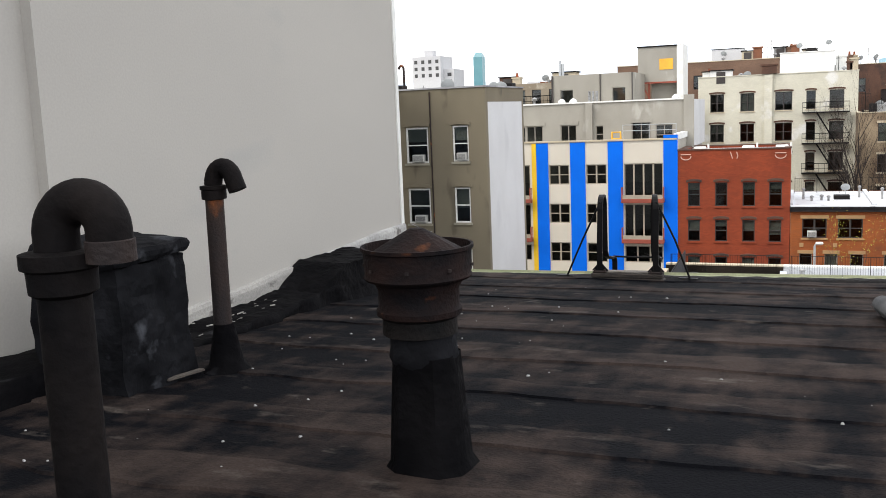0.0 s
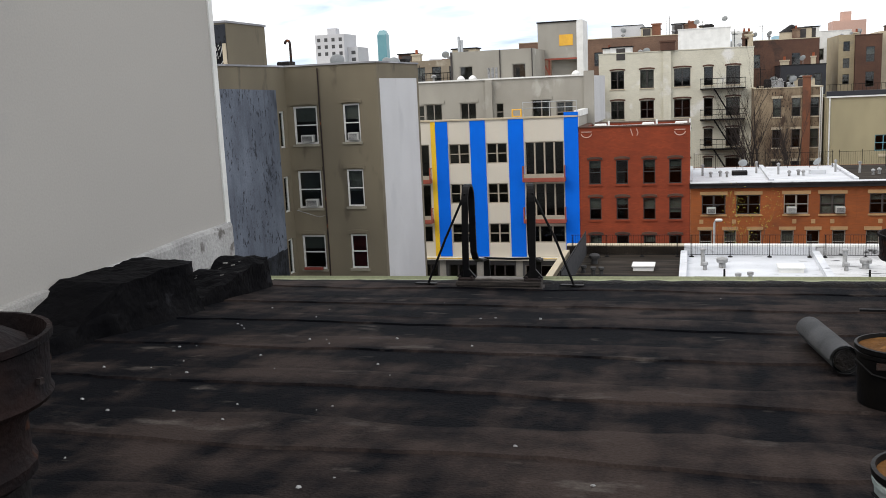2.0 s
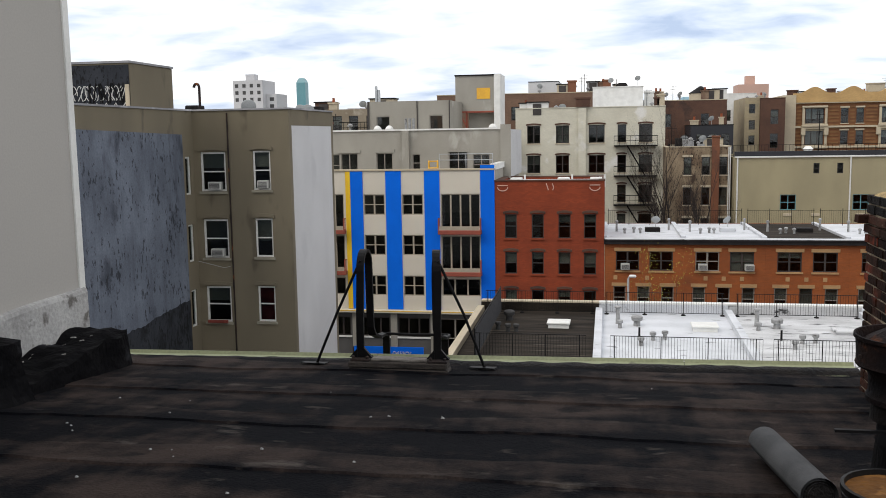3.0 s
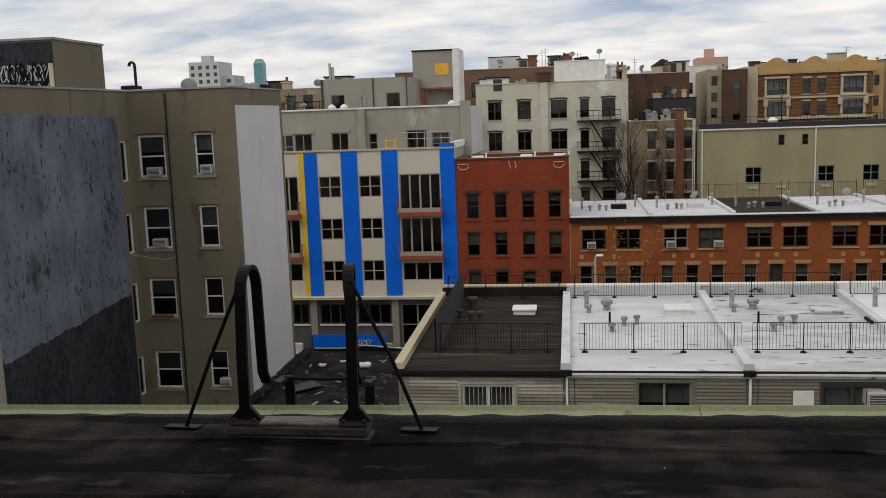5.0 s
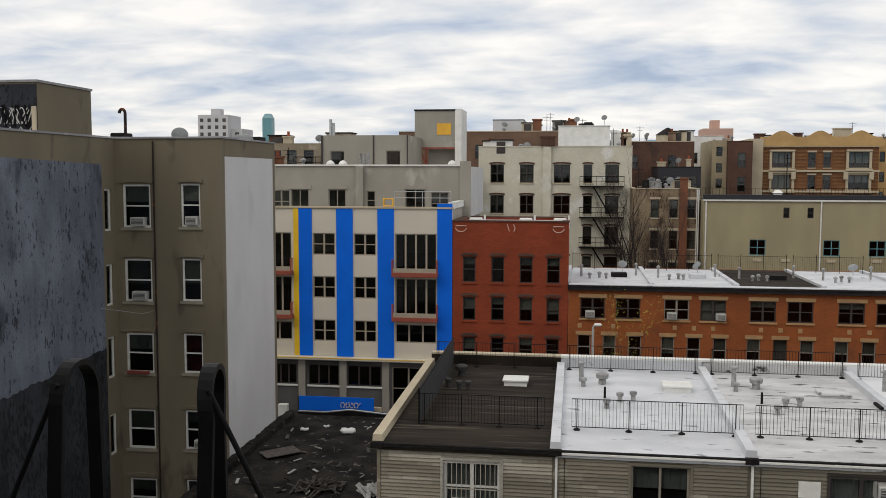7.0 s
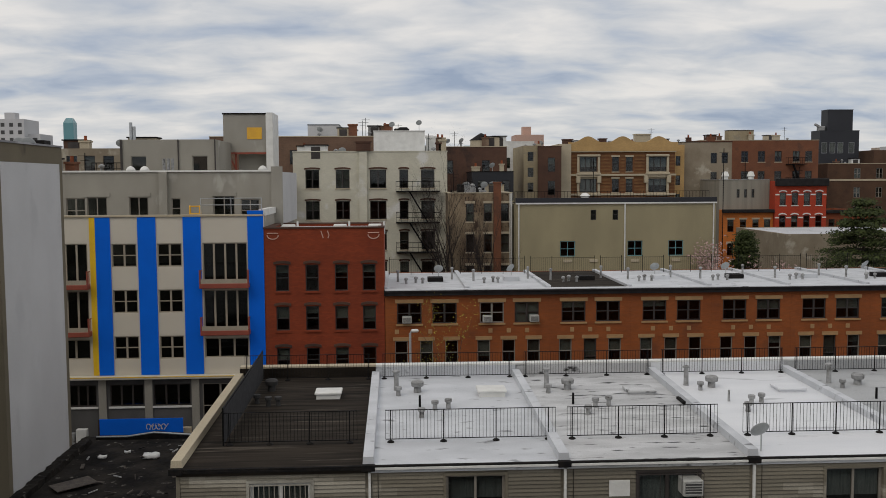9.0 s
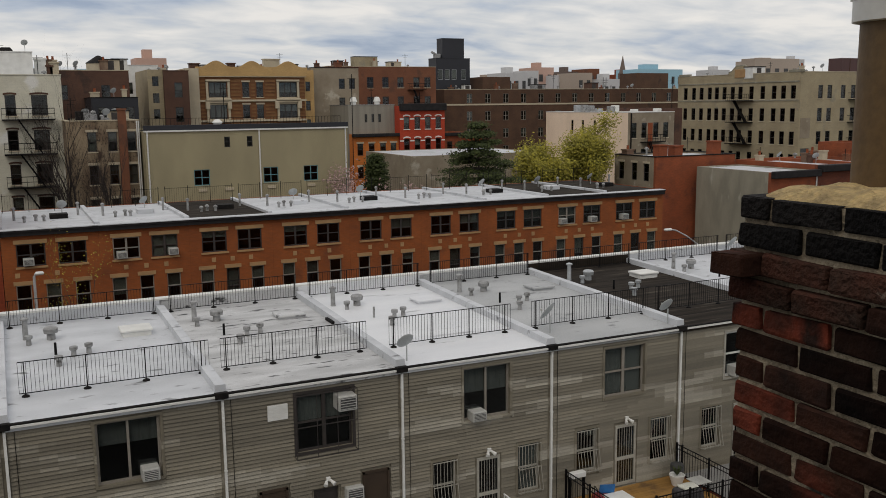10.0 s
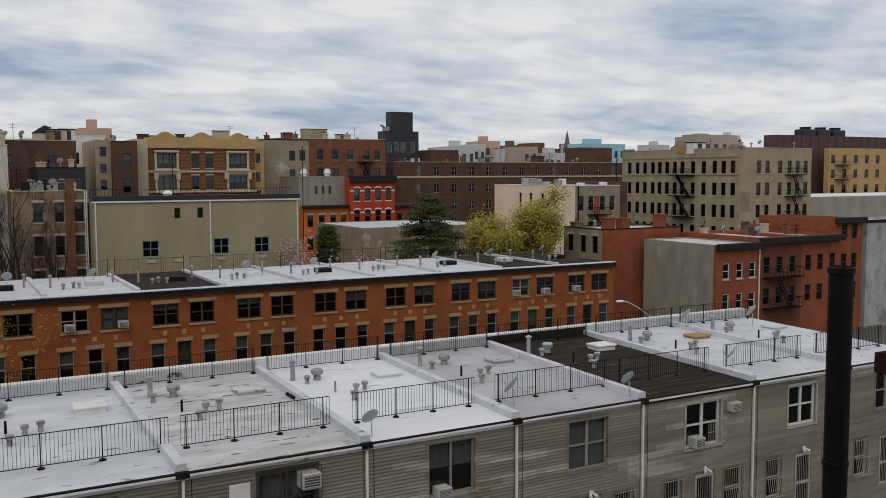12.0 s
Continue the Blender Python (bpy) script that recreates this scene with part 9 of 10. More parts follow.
house("umber_sliver", "narrow dark umber brick house end", "house", (76.7, 78.0, 100.2, 118, GROUND, 0.75), BROWN_BRICK, ROOF_MID)
for n in range(9):
    x, y = r.uniform(70.5, 76), r.uniform(102, 116)
    single("roof_oddment", Shape().chamfer(x - 0.4, x + 0.4, y - 0.4, y + 0.4, 0.0, r.uniform(0.5, 1.3), 0.05), r.choice((PIPE_LIGHT, GALV, WHITE_TRIM)), "pale vent box on a white roof", "vent", "roof oddments", origin=(x, y, 0.0))

# Tan apartment block with two fire escapes.
rowz = (1.75, -1.25, -4.3, -7.3)
wins = {"W": [dict(u=u, z=z, w=0.85, h=1.75, style="hung", metal=WIN_DARK, sill=PALE_STONE, blind=rng_blind(r, 0.5)) for z in rowz for u in (119.26, 117.43, 115.76, 114.01, 112.53, 110.97, 109.32, 107.81, 105.7, 103.6, 101.55, 99.9, 98.2)],
        "S": [dict(u=u, z=z, w=0.85, h=1.75, style="hung", metal=WIN_DARK, sill=PALE_STONE, blind=rng_blind(r, 0.5)) for z in rowz for u in (98.4, 100.1, 102.6, 104.5, 106.15, 107.8)]}
tanb = house("tan_apartments", "tan brick apartment block with an arched parapet", "apartment building", (94.75, 109.0, 97, 121, GROUND, 5.2), TAN_BRICK, ROOF_MID, wins, cope=PALE_STONE)
pediment = [(-2.3, 0.0), (-2.25, 0.32), (-1.75, 0.42), (-1.35, 0.75), (-1.0, 1.02), (-0.9, 1.18), (0.9, 1.18), (1.0, 1.02), (1.35, 0.75), (1.75, 0.42), (2.25, 0.32), (2.3, 0.0)]
arch = Shape().add([(94.7 + d, 107.93 + a, 5.2 + b) for d in (0, 0.35) for a, b in pediment], [tuple(range(12)), tuple(range(12, 24))[::-1]] + [(i, i + 1, i + 13, i + 12) for i in range(11)])
part("pediment", arch, TAN_BRICK, tanb)
part("pediment_coping", Shape().tube([(94.8, 107.93 + a, 5.22 + b) for a, b in pediment], 0.13, 6), STAINED_CEMENT, tanb)
part("pediment_panel", Shape().chamfer(94.64, 94.697, 106.9, 108.95, 4.75, 5.9, 0.02), LINTEL_TAN, tanb)
for y in (97.9, 119.6):
    part("parapet_block", Shape().chamfer(94.68, 95.1, y - 1.2, y + 1.2, 5.2, 5.55, 0.03), STAINED_CEMENT, tanb)
for z in (1.50, 3.95):
    part("string_course", Shape().box(94.66, 94.747, 97.2, 120.9, z, z + 0.16), STAINED_CEMENT, tanb)
part("blank_panel", Shape().box(95.0, 96.75, 96.96, 96.997, -3.4, -0.75), BROWNSTONE, tanb)
# Flat dark rectangle laid on the wall, shaped like a doorway.
part("bricked_door", Shape().box(95.25, 96.7, 96.95, 96.997, -6.3, -4.75), AC_DARK, tanb)
fire_escape(103.6, 107.2, 97, (1.6, -1.4, -4.4, -7.4), drop=1.0)
esc = thing("fire_escape", (94.3, 107.5, -7.4), "black iron fire escape on the tan block's side", "fire escape", "fire escapes")
for n, z in enumerate((1.6, -1.4, -4.4)):
    p = part("platform", Shape().box(93.75, 94.745, 105.2, 109.6, z - 0.1, z), IRON, esc)
    s = Shape().box(93.75, 93.8, 105.2, 109.6, z + 0.82, z + 0.88).box(93.75, 93.79, 105.2, 109.6, z + 0.4, z + 0.44)
    for i in range(12):
        y = 105.2 + 4.36 * i / 11
        s.box(93.75, 93.79, y, y + 0.04, z, z + 0.86)
    part("railing", s, IRON, p)
    if n < 2:
        part("stair", Shape().bar((94.2, 106.0, z - 3.0), (94.2, 108.5, z), 0.5, 0.1), IRON, esc)

# Rust-red houses on the side street.
gr_wins = {"W": grid((77.4, 79.2, 81.2), (-5.79,), 0.80, 1.65, r, style="hung", metal=WIN_DARK, head=PALE_STONE) + grid((77.4, 79.2, 81.2), (-9.03,), 0.80, 1.7, r, style="hung", metal=WIN_DARK)}
corner_house = house("corner_house", "rust-red brick corner house with a grey front and white roof", "house", (54.54, 64.1, 76.0, 82.3, GROUND, -3.50), RUST_BRICK, ROOF_WHITE, gr_wins, side_mat=BROWNSTONE, parapet=0.15, cope=TAR_EDGE)
for x, h in ((56.2, 0.95), (58.0, 0.85), (62.7, 1.15)):
    single("roof_chimney", Shape().box(x - 0.48, x + 0.48, 77.0, 77.95, -3.75, -3.5 + h).box(x - 0.55, x + 0.55, 76.93, 78.02, -3.5 + h, -3.37 + h), RUST_BRICK, "brick chimney on a corner house", "chimney", "corner chimneys", origin=(x, 77.4, -3.7))
row_wins = grid((59.95, 61.6, 63.2), (-7.5, -10.2), 0.80, 1.4, r, style="hung", metal=WIN_WHITE, sill=PALE_STONE)
end_house = house("rust_end_house", "rust-red brick house with a bare olive end wall", "house", (58.7, 64.1, 66.0, 75.2, GROUND, -4.45), RUST_BRICK, ROOF_WHITE, {"S": row_wins}, side_mat=STAINED_CEMENT, parapet=0.1)
part("cornice", Shape().chamfer(58.65, 64.15, 65.5, 65.997, -4.95, -4.35, 0.05), CORNICE_DARK, end_house)
part("downpipe", Shape().tube([(63.95, 65.9, -4.9), (63.95, 65.9, GROUND)], 0.06, 8), WHITE_TRIM, end_house)
for n, (a, b) in enumerate(((64.12, 69.6), (69.62, 75.0))):
    top, brick = -4.0, (SOOTY_RUST, RUST_BRICK)[n]
    h2 = house("rust_row_house", "rust-red brick row house with a dark cornice", "house", (a, b, 66.05 + 0.0, 76.0, GROUND, top), brick, ROOF_WHITE, {"S": grid((a + 0.95, a + 2.6, a + 4.3), (-7.3, -10.1), 0.80, 1.5, r, style="hung", metal=WIN_DARK, head=brick)}, parapet=0.3, side_mat=RUST_BRICK)
    part("cornice", Shape().chamfer(a, b, 65.4, 66.047, top - 0.6, top, 0.06), CORNICE_DARK, h2)
fire_escape(64.6, 68.9, 66.05, (-7.6, -10.4), drop=1.0)
tall_red = house("tall_red_house", "taller rust-red brick house with a dark cornice", "house", (75.1, 78.9, 66.6, 76, GROUND, -2.6), RUST_BRICK, ROOF_MID, {"S": grid((76.3, 77.8), (-4.6, -7.6, -10.4), 0.8, 1.6, r, style="hung", metal=WIN_DARK)}, parapet=0.3)
part("cornice", Shape().chamfer(74.8, 79.1, 66.1, 66.597, -3.1, -2.5, 0.06), CORNICE_DARK, tall_red)
side_wall = house("pale_side_wall", "pitted pale grey blank-walled building with a tarred coping", "building", (79.4, 100.0, 66.4, 74.0, GROUND, -3.12), PITTED_WALL, ROOF_WHITE, parapet=0.2)
part("tarred_coping", Shape().chamfer(79.35, 100.05, 66.25, 66.75, -3.117, -2.84, 0.04), TAR_EDGE, side_wall)
white_low = house("white_roofed_hall", "wide low concrete hall with a white roof", "building", (112.6, 160.0, 100, 116, GROUND, -1.75), CONCRETE, ROOF_BRIGHT, parapet=0.03)

# Far right: maroon plant block and golden apartments.
mar = house("maroon_plant_block", "large maroon panelled block with coolers on top", "building", (180.5, 235, 165, 169, GROUND, 11.2), MAROON, ROOF_DARK, parapet=0.2)
for n in range(16):
    part("panel_joint", Shape().box(183 + 3.2 * n, 183.15 + 3.2 * n, 164.9, 164.997, GROUND, 11.2), BROWN_BRICK, mar)
for n in range(3):
    x = 193 + 5.6 * n
    b = thing("rooftop_cooler", (x, 167, 11.0), "dark rooftop cooling unit", "cooling tower", "rooftop coolers")
    part("body", Shape().chamfer(x - 2.4, x + 2.4, 165.4, 168.4, 11.0, 12.8, 0.2), DARK_CLAD, b)
    part("fan_ring", Shape().lathe(x, 166.9, [(1.3, 12.8), (1.45, 13.4), (1.2, 13.4)], 16), DARK_CLAD, b, smooth=True)
house("gold_far_apartments", "golden brick apartment house with a fire escape", "apartment building", (193.4, 226.0, 160, 161.4, GROUND, 7.9), GOLD_BRICK, ROOF_MID,
      {"S": grid([195 + 4.3 * n for n in range(7)], (4.2, 0.6, -3.2), 1.5, 2.1, r, style="hung", metal=WIN_DARK, sill=PALE_STONE)}, cope=PALE_STONE)
fire_escape(195.6, 201.0, 160, (3.9, 0.3, -3.5), drop=1.0, depth=1.2)

# Chimneys, vents and tanks on the roofs of the skyline.
def roof_clutter(x0, x1, y0, y1, base, count, seed, tall=1.6):
    r = random.Random(seed)
    for n in range(count):
        x, y = r.uniform(x0, x1), r.uniform(y0, y1)
        kind = r.choice(("stack", "stack", "vent", "vent", "box", "dish", "mast"))
        if kind == "stack":
            w, d, h = r.uniform(0.4, 0.9), r.uniform(0.5, 0.9), r.uniform(0.6, 1.0) * tall
            mat, hue = r.choice(((BROWN_BRICK, "dark brown brick"), (UMBER_BRICK, "umber brick"), (RUSSET_BRICK, "russet brick"), (PALE_STONE, "pale rendered")))
            b = thing("roof_chimney", (x, y, base), hue + " chimney stack on a skyline roof", "chimney", "skyline chimneys")
            part("shaft", Shape().box(x - w / 2, x + w / 2, y - d / 2, y + d / 2, base - 0.1, base + h), mat, b)
            part("cap", Shape().box(x - w / 2 - 0.07, x + w / 2 + 0.07, y - d / 2 - 0.07, y + d / 2 + 0.07, base + h, base + h + 0.13), mat, b)
            part("pot", Shape().lathe(x, y, [(0.13, base + h + 0.13), (0.11, base + h + 0.45), (0.13, base + h + 0.5)], 8), RUST_BRICK, b)
        elif kind == "vent":
            h = r.uniform(0.5, 0.9) * tall
            b = thing("roof_vent", (x, y, base), "small metal vent on a skyline roof", "vent pipe", "skyline vents")
            part("pipe", Shape().tube([(x, y, base - 0.1), (x, y, base + h)], 0.09, 7), PIPE_LIGHT, b)
            part("hood", Shape().lathe(x, y, [(0.2, base + h - 0.05), (0.22, base + h + 0.08), (0.05, base + h + 0.2)], 8), PIPE_LIGHT, b)
        elif kind == "box":
            w, h = r.uniform(1.0, 2.4), r.uniform(0.8, 1.15) * tall
            mat, hue = r.choice(((WHITE_TRIM, "white"), (PIPE_LIGHT, "grey"), (BROWN_BRICK, "brown brick"), (PALE_STONE, "tan")))
            b = thing("roof_hut", (x, y, base), hue + " stair hut on a skyline roof", "bulkhead", "skyline huts")
            part("wall", Shape().box(x - w / 2, x + w / 2, y - 0.8, y + 0.8, base - 0.1, base + h), mat, b)
            part("roof", Shape().box(x - w / 2 - 0.1, x + w / 2 + 0.1, y - 0.9, y + 0.9, base + h + 0.002, base + h + 0.1), TAR_EDGE, b)
            part("door", Shape().box(x - 0.4, x + 0.4, y - 0.84, y - 0.803, base, base + min(h - 0.1, 1.9)), WIN_DARK, b)
        elif kind == "dish":
            satellite_dish((x, y, base), r.uniform(150, 230), 0.42, r.uniform(0.6, 0.9) * tall)
        else:
            h = tall * r.uniform(1.2, 1.9)
            b = thing("aerial", (x, y, base), "thin aerial mast on a skyline roof", "aerial", "skyline aerials")
            part("pole", Shape().tube([(x, y, base - 0.1), (x, y, base + h)], 0.03, 5), IRON, b)
            part("crossbar", Shape().tube([(x - 0.45, y, base + h - 0.2), (x + 0.45, y, base + h - 0.2)], 0.02, 4).tube([(x - 0.3, y, base + h - 0.5), (x + 0.3, y, base + h - 0.5)], 0.02, 4), IRON, b)


for x0, x1, y0, y1, base, count, seed, tall in ((-8.0, 1.6, 107.0, 109.0, 5.8, 16, 301, 1.5), (3.9, 13.0, 113.5, 118.0, 4.9, 14, 302, 1.6), (-8.2, -2.6, 91.0, 95.0, 3.6, 5, 303, 1.3), (3.4, 4.9, 91.0, 99.0, 3.6, 4, 304, 1.3),
                                                (22.4, 34.8, 122.0, 132.0, 4.5, 16, 305, 2.0), (43.6, 59.8, 136.5, 148.0, 6.5, 14, 306, 1.5), (65.0, 127.0, 141.5, 154.0, 3.25, 26, 307, 1.5), (95.6, 108.4, 98.0, 119.0, 4.7, 12, 308, 1.5),
                                                (8.8, 12.8, 106.0, 115.0, 2.0, 6, 309, 1.4), (5.3, 10.0, 87.0, 97.0, 0.12, 8, 310, 1.2), (36.8, 42.6, 123.0, 135.0, 5.75, 5, 311, 1.3), (16.3, 20.0, 119.0, 127.0, 5.1, 5, 312, 1.4),
                                                (64.6, 74.5, 68.5, 74.5, -4.32, 12, 313, 0.9), (-24.2, -17.6, 78.8, 81.5, 3.65, 6, 314, 1.3), (-21.0, -17.5, 63.0, 71.0, 1.95, 4, 315, 1.3), (55.2, 63.6, 78.6, 81.6, -3.65, 6, 316, 0.9)):
    roof_clutter(x0, x1, y0, y1, base, count, seed, tall)

# ---------------------------------------------------------------- the distant city
def far_block(x, w, y, d, top, mat, rows=0, label="pale distant apartment block", cols=0, tower_h=0.0):
    b = thing("distant_block", (x, y, GROUND), label, "apartment building", "distant blocks")
    part("wall", Shape().box(x - w / 2, x + w / 2, y, y + d, GROUND, top), mat, b)
    if tower_h:
        part("roof_hut", Shape().box(x - w * 0.2, x + w * 0.1, y + d * 0.3, y + d * 0.6, top, top + tower_h), mat, b)
    dark = shared(("far_window", round(w / max(cols, 1), 1)), lambda s: s.box(-w / max(cols, 1) * 0.22, w / max(cols, 1) * 0.22, -0.05, 0.0, 0, 1.6), AC_DARK) if cols else None
    for i in range(cols):
        for j in range(rows):
            piece("window", dark, b, (x - w / 2 + w * (i + 0.5) / cols, y - 0.01, top - 3.2 - 3.1 * j))
    return b


far_block(-160.5, 14, 400, 16, 28.0, HAZE_WHITE, 3, "pale white distant apartment tower", 4, 3.0)
far_block(-153, 9, 404, 14, 22.0, HAZE_WHITE, 2, "pale white distant apartment tower", 2)
teal = thing("glass_tower", (-135.4, 402, GROUND), "teal glass tower with a tapered top", "tower")
part("shaft", Shape().add([(-135.4 + a, 402 + b, z) for z, q in ((GROUND, 2.1), (26.4, 2.1), (28.0, 1.4), (28.4, 1.1)) for a, b in ((-q, -q), (q, -q), (q, q), (-q, q))],
                          [(0, 1, 5, 4), (1, 2, 6, 5), (2, 3, 7, 6), (3, 0, 4, 7), (4, 5, 9, 8), (5, 6, 10, 9), (6, 7, 11, 10), (7, 4, 8, 11), (8, 9, 13, 12), (9, 10, 14, 13), (10, 11, 15, 14), (11, 8, 12, 15), (12, 13, 14, 15)]), TEAL_GLASS, teal)
rr = random.Random(200)
for n in range(150):
    a = rr.uniform(-36, 66)
    y = rr.uniform(190, 520)
    x = math.tan(radians(a)) * y
    if abs(x) > 900:
        continue
    top = 1.7 + y * rr.uniform(-0.004, 0.018)
    mat = rr.choice((HAZE_WHITE, HAZE_BUFF, HAZE_BROWN, HAZE_BUFF, HAZE_BROWN, PALE_STONE, HAZE_WHITE, RUSSET_BRICK))
    far_block(x, rr.uniform(9, 30), y, rr.uniform(8, 16), top, mat, 1 if rr.random() < 0.5 else 0, {HAZE_WHITE: "pale white distant block on the skyline", PALE_STONE: "tan stone distant block on the skyline", RUSSET_BRICK: "russet brick distant block on the skyline", HAZE_BUFF: "buff distant block on the skyline", HAZE_BROWN: "brown distant block on the skyline"}[mat], rr.randint(3, 6), rr.choice((0, 0, 1.5, 2.5)))
far_block(48, 10, 330, 12, 17.5, PINK_FAR, 0, "salmon distant tower on the skyline", 0, 3)
far_block(31, 9, 350, 12, 14.5, HAZE_BLUE, 0, "blue-grey distant block on the skyline", 0)
for x, w, y, top, mat, hue in ((96.0, 5.1, 172, 7.6, HAZE_WHITE, "white"), (102.1, 3.1, 176, 8.2, HAZE_WHITE, "white"), (114.1, 4.6, 190, 9.5, PINK_FAR, "salmon"), (128.2, 4.1, 200, 9.0, HAZE_BROWN, "brown"),
                               (115.8, 3.1, 185, 7.6, HAZE_WHITE, "white"), (116.7, 4.0, 178, 7.9, HAZE_BUFF, "buff"), (131.3, 2.7, 195, 9.5, RUSSET_BRICK, "russet"), (122.3, 5.6, 175, 6.5, HAZE_WHITE, "white"),
                               (136.3, 4.1, 188, 8.0, RUST_BRICK, "rust-red"), (135.8, 12.7, 176, 8.7, HAZE_BLUE, "pale blue"), (138.6, 10.8, 210, 7.9, PALE_STONE, "tan"), (100.5, 4.3, 190, 6.7, HAZE_BUFF, "buff"),
                               (212.4, 7.0, 240, 11.4, HAZE_WHITE, "white"), (234.4, 17.2, 240, 14.4, HAZE_BUFF, "buff"), (246.4, 5.0, 240, 15.1, HAZE_WHITE, "white"), (420.7, 18.4, 300, 16.3, HAZE_BUFF, "buff")):
    far_block(x, w, y, 8, top, mat, 1, hue + " distant block on the skyline", max(2, int(w / 1.6)), 1.2 if w > 4 else 0)
far_block(116.0, 9.8, 122, 3, 8.3, HAZE_BUFF, 2, "buff block behind the tan apartments", 5)
spire = thing("church_spire", (129.8, 182, GROUND), "thin grey distant church spire", "spire")
part("tower", Shape().box(129.1, 130.5, 181.3, 182.7, GROUND, 8.0), HAZE_BROWN, spire)
part("steeple", Shape().lathe(129.8, 182, [(0.8, 8.0), (0.02, 12.0)], 8), HAZE_BROWN, spire)
far_block(-24.3, 9, 82, 9, 4.1, TAN_BRICK, 0, "tan block behind the striped building", 0)
gapb = house("tan_rear_block", "tan rear block with rusty fire escapes behind the striped building", "apartment building", (-24.6, -17.2, 78, 81.9, GROUND, 4.15), BROWNSTONE, ROOF_MID, {"S": grid((-23.6, -22.3, -20.9, -19.4, -18.2), (2.1, -0.6), 0.8, 1.5, r, style="hung", metal=WIN_DARK)})
fire_escape(-21.9, -19.0, 78, (2.2, -0.5), drop=1.0)
for x, y, h in ((-31, 120, 4.4), (-27, 150, 6.0), (-36, 130, 4.8), (-22, 160, 5.5), (-40, 170, 6.5), (-18, 190, 6.2)):
    far_block(x, rr.uniform(5, 9), y, 9, h, rr.choice((HAZE_BROWN, HAZE_BUFF, HAZE_WHITE, RUSSET_BRICK)), 1, "distant block above the tenement roof", 3, rr.choice((0, 1.2)))
# Aerials and water tanks on the skyline.
for n in range(60):
    a, y = rr.uniform(-26, 62), rr.uniform(108, 240)
    x = math.tan(radians(a)) * y
    z = 1.6 + y * rr.uniform(0.012, 0.034)
    single("aerial", Shape().tube([(x, y, GROUND), (x, y, z)], 0.05, 5).tube([(x - 0.5, y, z - 0.5), (x + 0.5, y, z - 0.5)], 0.03, 4).tube([(x - 0.35, y, z - 0.9), (x + 0.35, y, z - 0.9)], 0.03, 4), IRON, "thin aerial mast on the skyline", "aerial", "skyline aerials", origin=(x, y, GROUND))

# ---------------------------------------------------------------- trees
def limbs(r, base, height, spread, levels, trunk_r, count=5, droop=0.0, fork=0.6):
    """Trunk and limbs as tapered tubes; returns the shape and the twig tips."""
    s, tips = Shape(), []

    def grow(p, way, length, radius, level):
        pts, radii = [p], [radius]
        d = Vector(way).normalized()
        q = Vector(p)
        for k in range(4):
            d = (d + Vector((r.uniform(-0.16, 0.16), r.uniform(-0.16, 0.16), r.uniform(-0.08, 0.12) - droop * level * 0.06))).normalized()
            q = q + d * length / 4
            pts.append(q.copy())
            radii.append(radius * (1 - 0.16 * (k + 1)))
        s.tube(pts, radii, 7 if level == 0 else 5 if level == 1 else 4, caps=False)
        if level >= levels:
            tips.append((pts[-1], d))
            tips.append((pts[2], d))
            return
        for _ in range(count if level else count + 2):
            k = r.choice((1, 2, 3, 4))
            a, e = r.uniform(0, 2 * math.pi), r.uniform(0.35, 0.95)
            side = Vector((math.cos(a) * math.sin(e), math.sin(a) * math.sin(e), math.cos(e))) * spread + d * (1 - spread * 0.5)
            grow(pts[k], side, length * r.uniform(0.5, 0.75), radii[k] * fork, level + 1)

    grow(Vector(base), Vector((0, 0, 1)), height, trunk_r, 0)
    return s, tips


def leafy(r, tips, each, reach, size, flat=False):
    v, f = [], []
    for p, d in tips:
        for _ in range(each):
            c = p + Vector((r.gauss(0, reach), r.gauss(0, reach), r.gauss(0, reach * (0.4 if flat else 0.8))))
            a = Vector((r.uniform(-1, 1), r.uniform(-1, 1), r.uniform(-1, 1))).normalized() * size * r.uniform(0.6, 1.4)
            b = a.orthogonal().normalized() * size * r.uniform(0.4, 0.8)
            n = len(v)
            v += [tuple(c - a), tuple(c + b), tuple(c + a), tuple(c - b)]
            f.append((n, n + 1, n + 2, n + 3))
    s = Shape()
    s.v, s.f = v, f
    return s


def leaf_mesh(name, shape, mat, parent, label):
    me = bpy.data.meshes.new(name)
    o = root_of(parent).location
    me.from_pydata([(x - o[0], y - o[1], z - o[2]) for x, y, z in shape.v], [], shape.f)
    me.materials.append(mat)
    ob = new(name, me)
    ob.parent = parent
    return tagged(ob, label)


def broad_tree(name, seed, at, height, spread, mat, each, reach, size, label, trunk_r=0.22, levels=2, count=5):
    r = random.Random(seed)
    b = thing(name, at, label, "tree", "trees")
    s, tips = limbs(r, at, height, spread, levels, trunk_r, count, fork=0.6 if mat else 0.66)
    part("trunk", s, BARK if mat else TWIG, b, smooth=True)
    if mat:
        leaf_mesh("crown", leafy(r, tips, each, reach, size), mat, b, "")
    return b


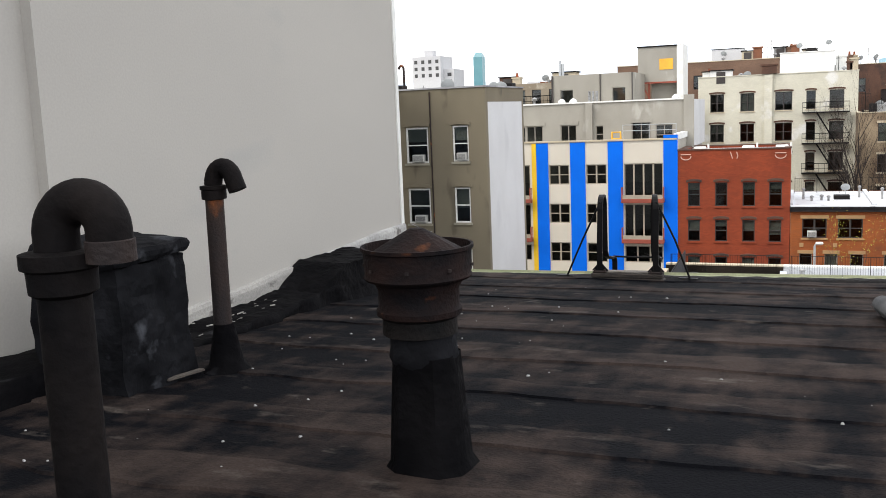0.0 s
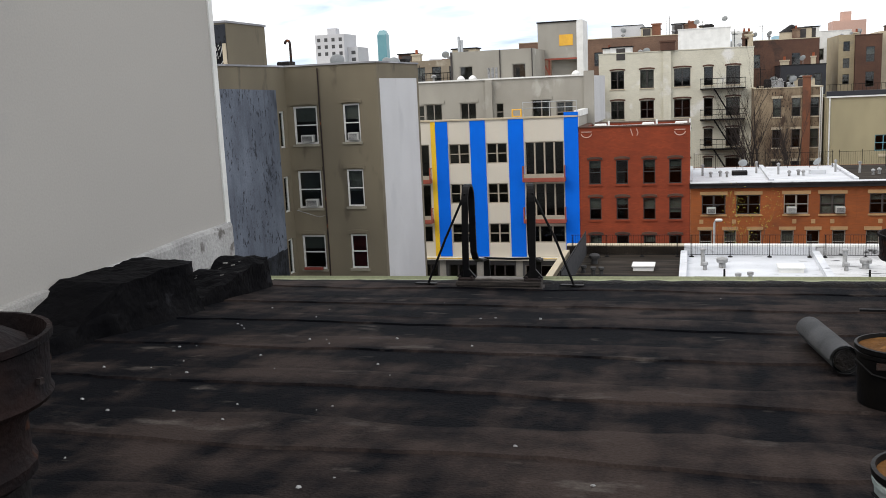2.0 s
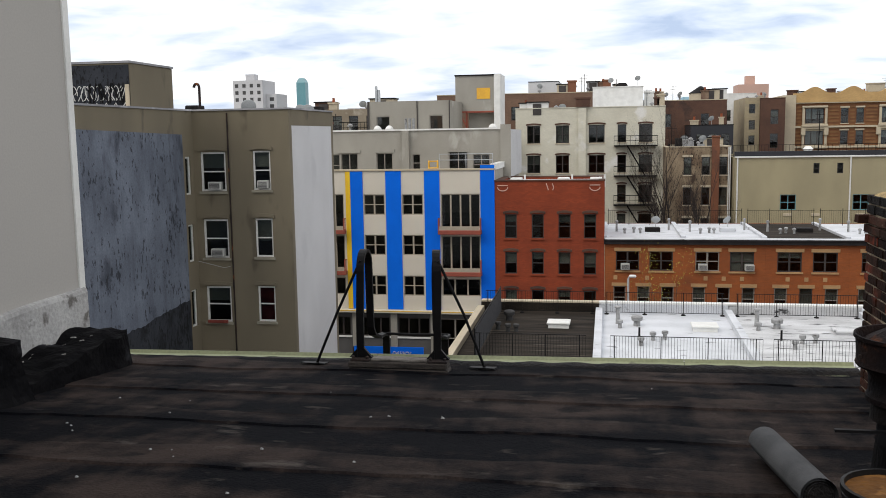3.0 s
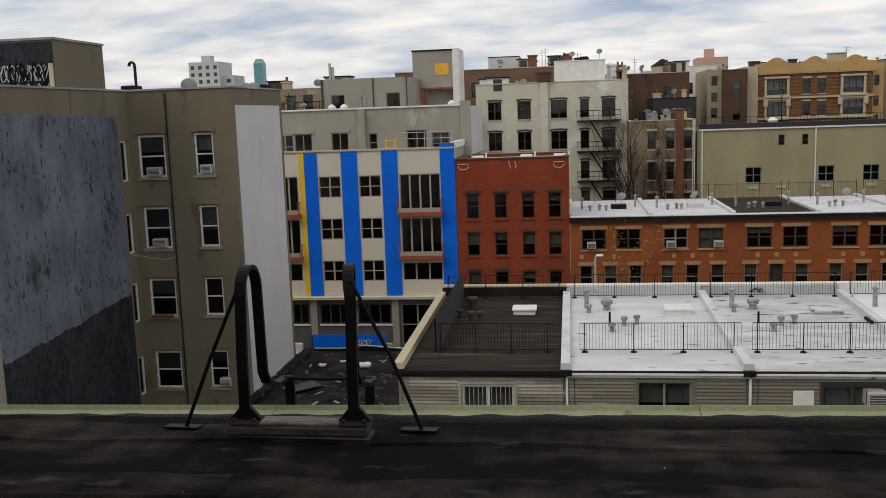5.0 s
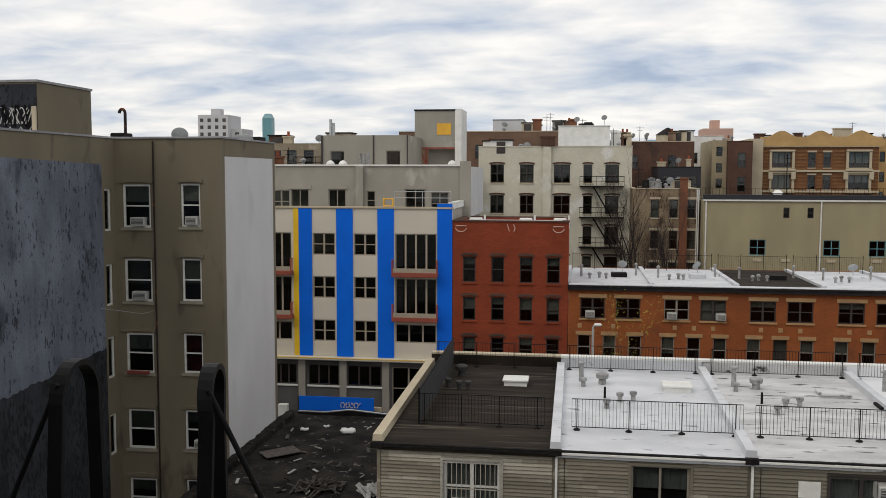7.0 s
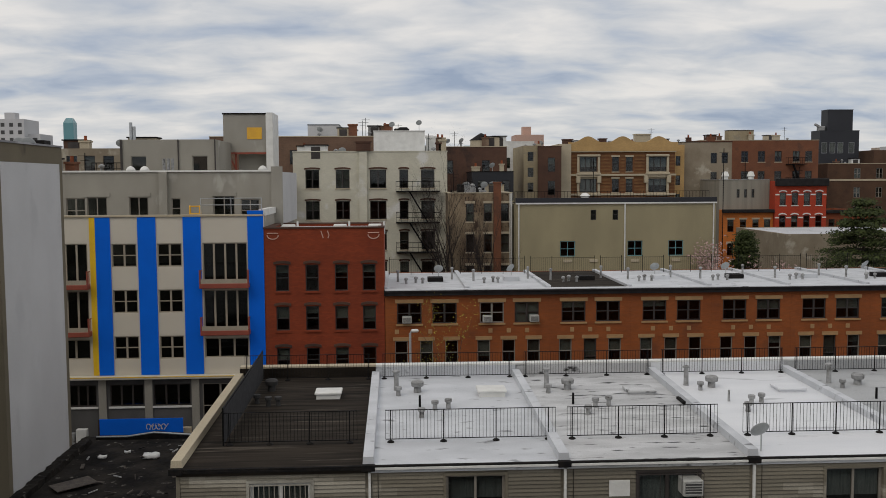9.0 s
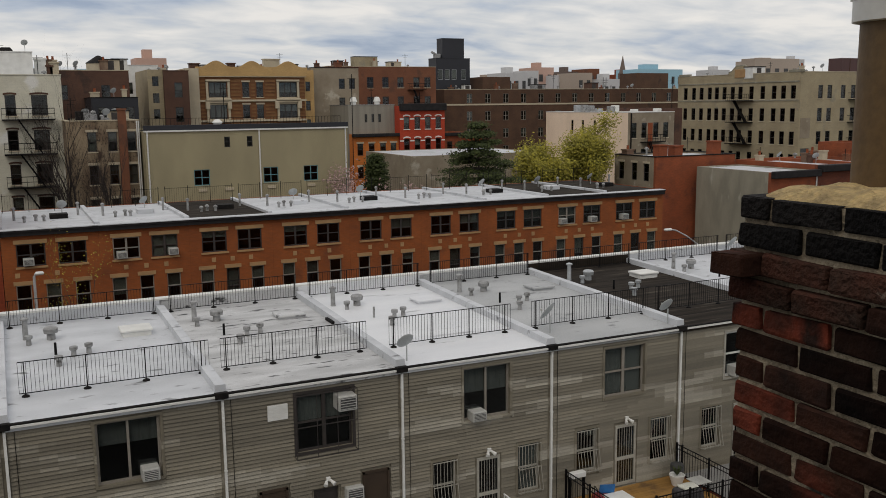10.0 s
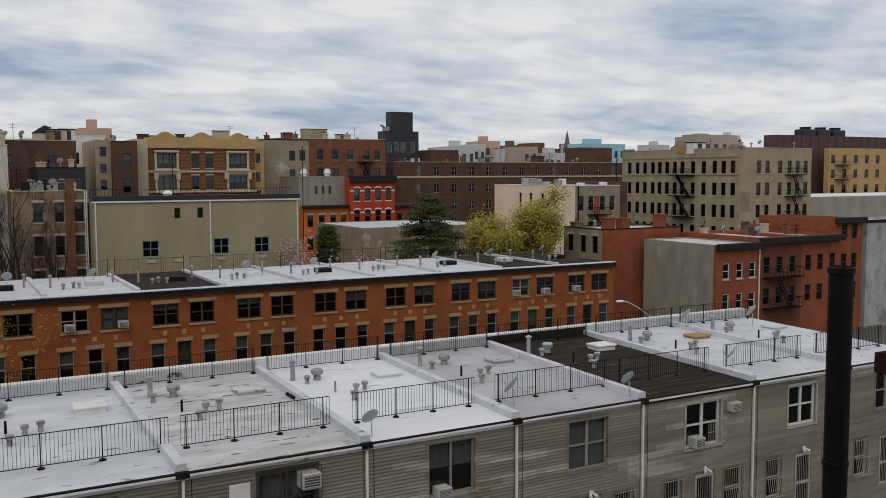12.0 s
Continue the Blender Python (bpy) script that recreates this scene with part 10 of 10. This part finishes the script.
broad_tree("spring_tree", 4, (45.6, 82.5, GROUND), 5.5, 0.95, LEAF_SPRING, 92, 0.46, 0.115, "broad tree in thin yellow-green spring leaf", 0.3, 3, 6)
broad_tree("spring_tree", 9, (48.9, 83.5, GROUND), 6.1, 0.95, LEAF_SPRING, 92, 0.46, 0.115, "broad tree in thin yellow-green spring leaf", 0.3, 3, 6)
broad_tree("spring_tree", 14, (51.9, 84.5, GROUND), 5.5, 0.95, LEAF_SPRING, 86, 0.44, 0.115, "smaller tree in thin yellow-green spring leaf", 0.25, 3, 6)
broad_tree("blossom_tree", 17, (27.6, 82.0, GROUND), 4.7, 0.9, LEAF_PINK, 60, 0.45, 0.11, "small tree in pale pink blossom", 0.16, 2, 5)
broad_tree("blossom_tree", 19, (31.2, 83.0, GROUND), 3.9, 0.8, LEAF_PINK, 40, 0.4, 0.11, "small tree in pale pink blossom", 0.14, 2, 5)
broad_tree("blossom_tree", 23, (33.8, 81.0, GROUND), 4.0, 0.8, LEAF_PINK, 40, 0.4, 0.11, "small tree in pale pink blossom", 0.14, 2, 5)
broad_tree("bare_tree", 27, (5.3, 84.0, GROUND), 8.2, 0.75, None, 0, 0, 0, "bare dark tree with fine twigs", 0.30, 4, 5)
broad_tree("bare_tree", 29, (8.0, 83.0, GROUND), 7.0, 0.75, None, 0, 0, 0, "bare dark tree with fine twigs", 0.26, 4, 5)
broad_tree("street_tree", 33, (3.0, 55.0, GROUND), 4.6, 0.7, LEAF_SPRING, 9, 0.3, 0.04, "slim street tree with first yellow-green buds", 0.10, 3, 3)


def conifer(seed, at, height, radius, label):
    r = random.Random(seed)
    b = thing("conifer", at, label, "tree", "trees")
    x, y, z = at
    trunk = Shape().tube([(x, y, z), (x + 0.1, y, z + height * 0.5), (x, y, z + height)], [0.28, 0.16, 0.02], 8)
    tips = []
    for k in range(230):
        h = 0.12 + 0.88 * (k // 16 * 16 / 230) ** 0.9 + r.uniform(-0.012, 0.012)
        reach = radius * max(0.0, 1 - h) ** 0.8 * r.uniform(0.65, 1.1) + 0.12
        a = r.uniform(0, 2 * math.pi)
        p = Vector((x, y, z + height * h))
        q = p + Vector((math.cos(a) * reach, math.sin(a) * reach, -0.10 * reach + r.uniform(-0.1, 0.2)))
        trunk.tube([p, p + (q - p) * 0.5 + Vector((0, 0, 0.06)), q], [0.04, 0.03, 0.012], 4, caps=False)
        for t in (0.35, 0.55, 0.75, 0.9, 1.0):
            tips.append((p + (q - p) * t, q - p))
    part("trunk", trunk, BARK, b, smooth=True)
    leaf_mesh("crown", leafy(r, tips, 34, 0.30, 0.11, True), LEAF_PINE, b, "")


conifer(3, (38.1, 80.0, GROUND), 13.4, 8.6, "tall dark green conifer with tiered branches")
conifer(5, (30.0, 84.0, GROUND), 10.6, 1.7, "small dark green conifer")
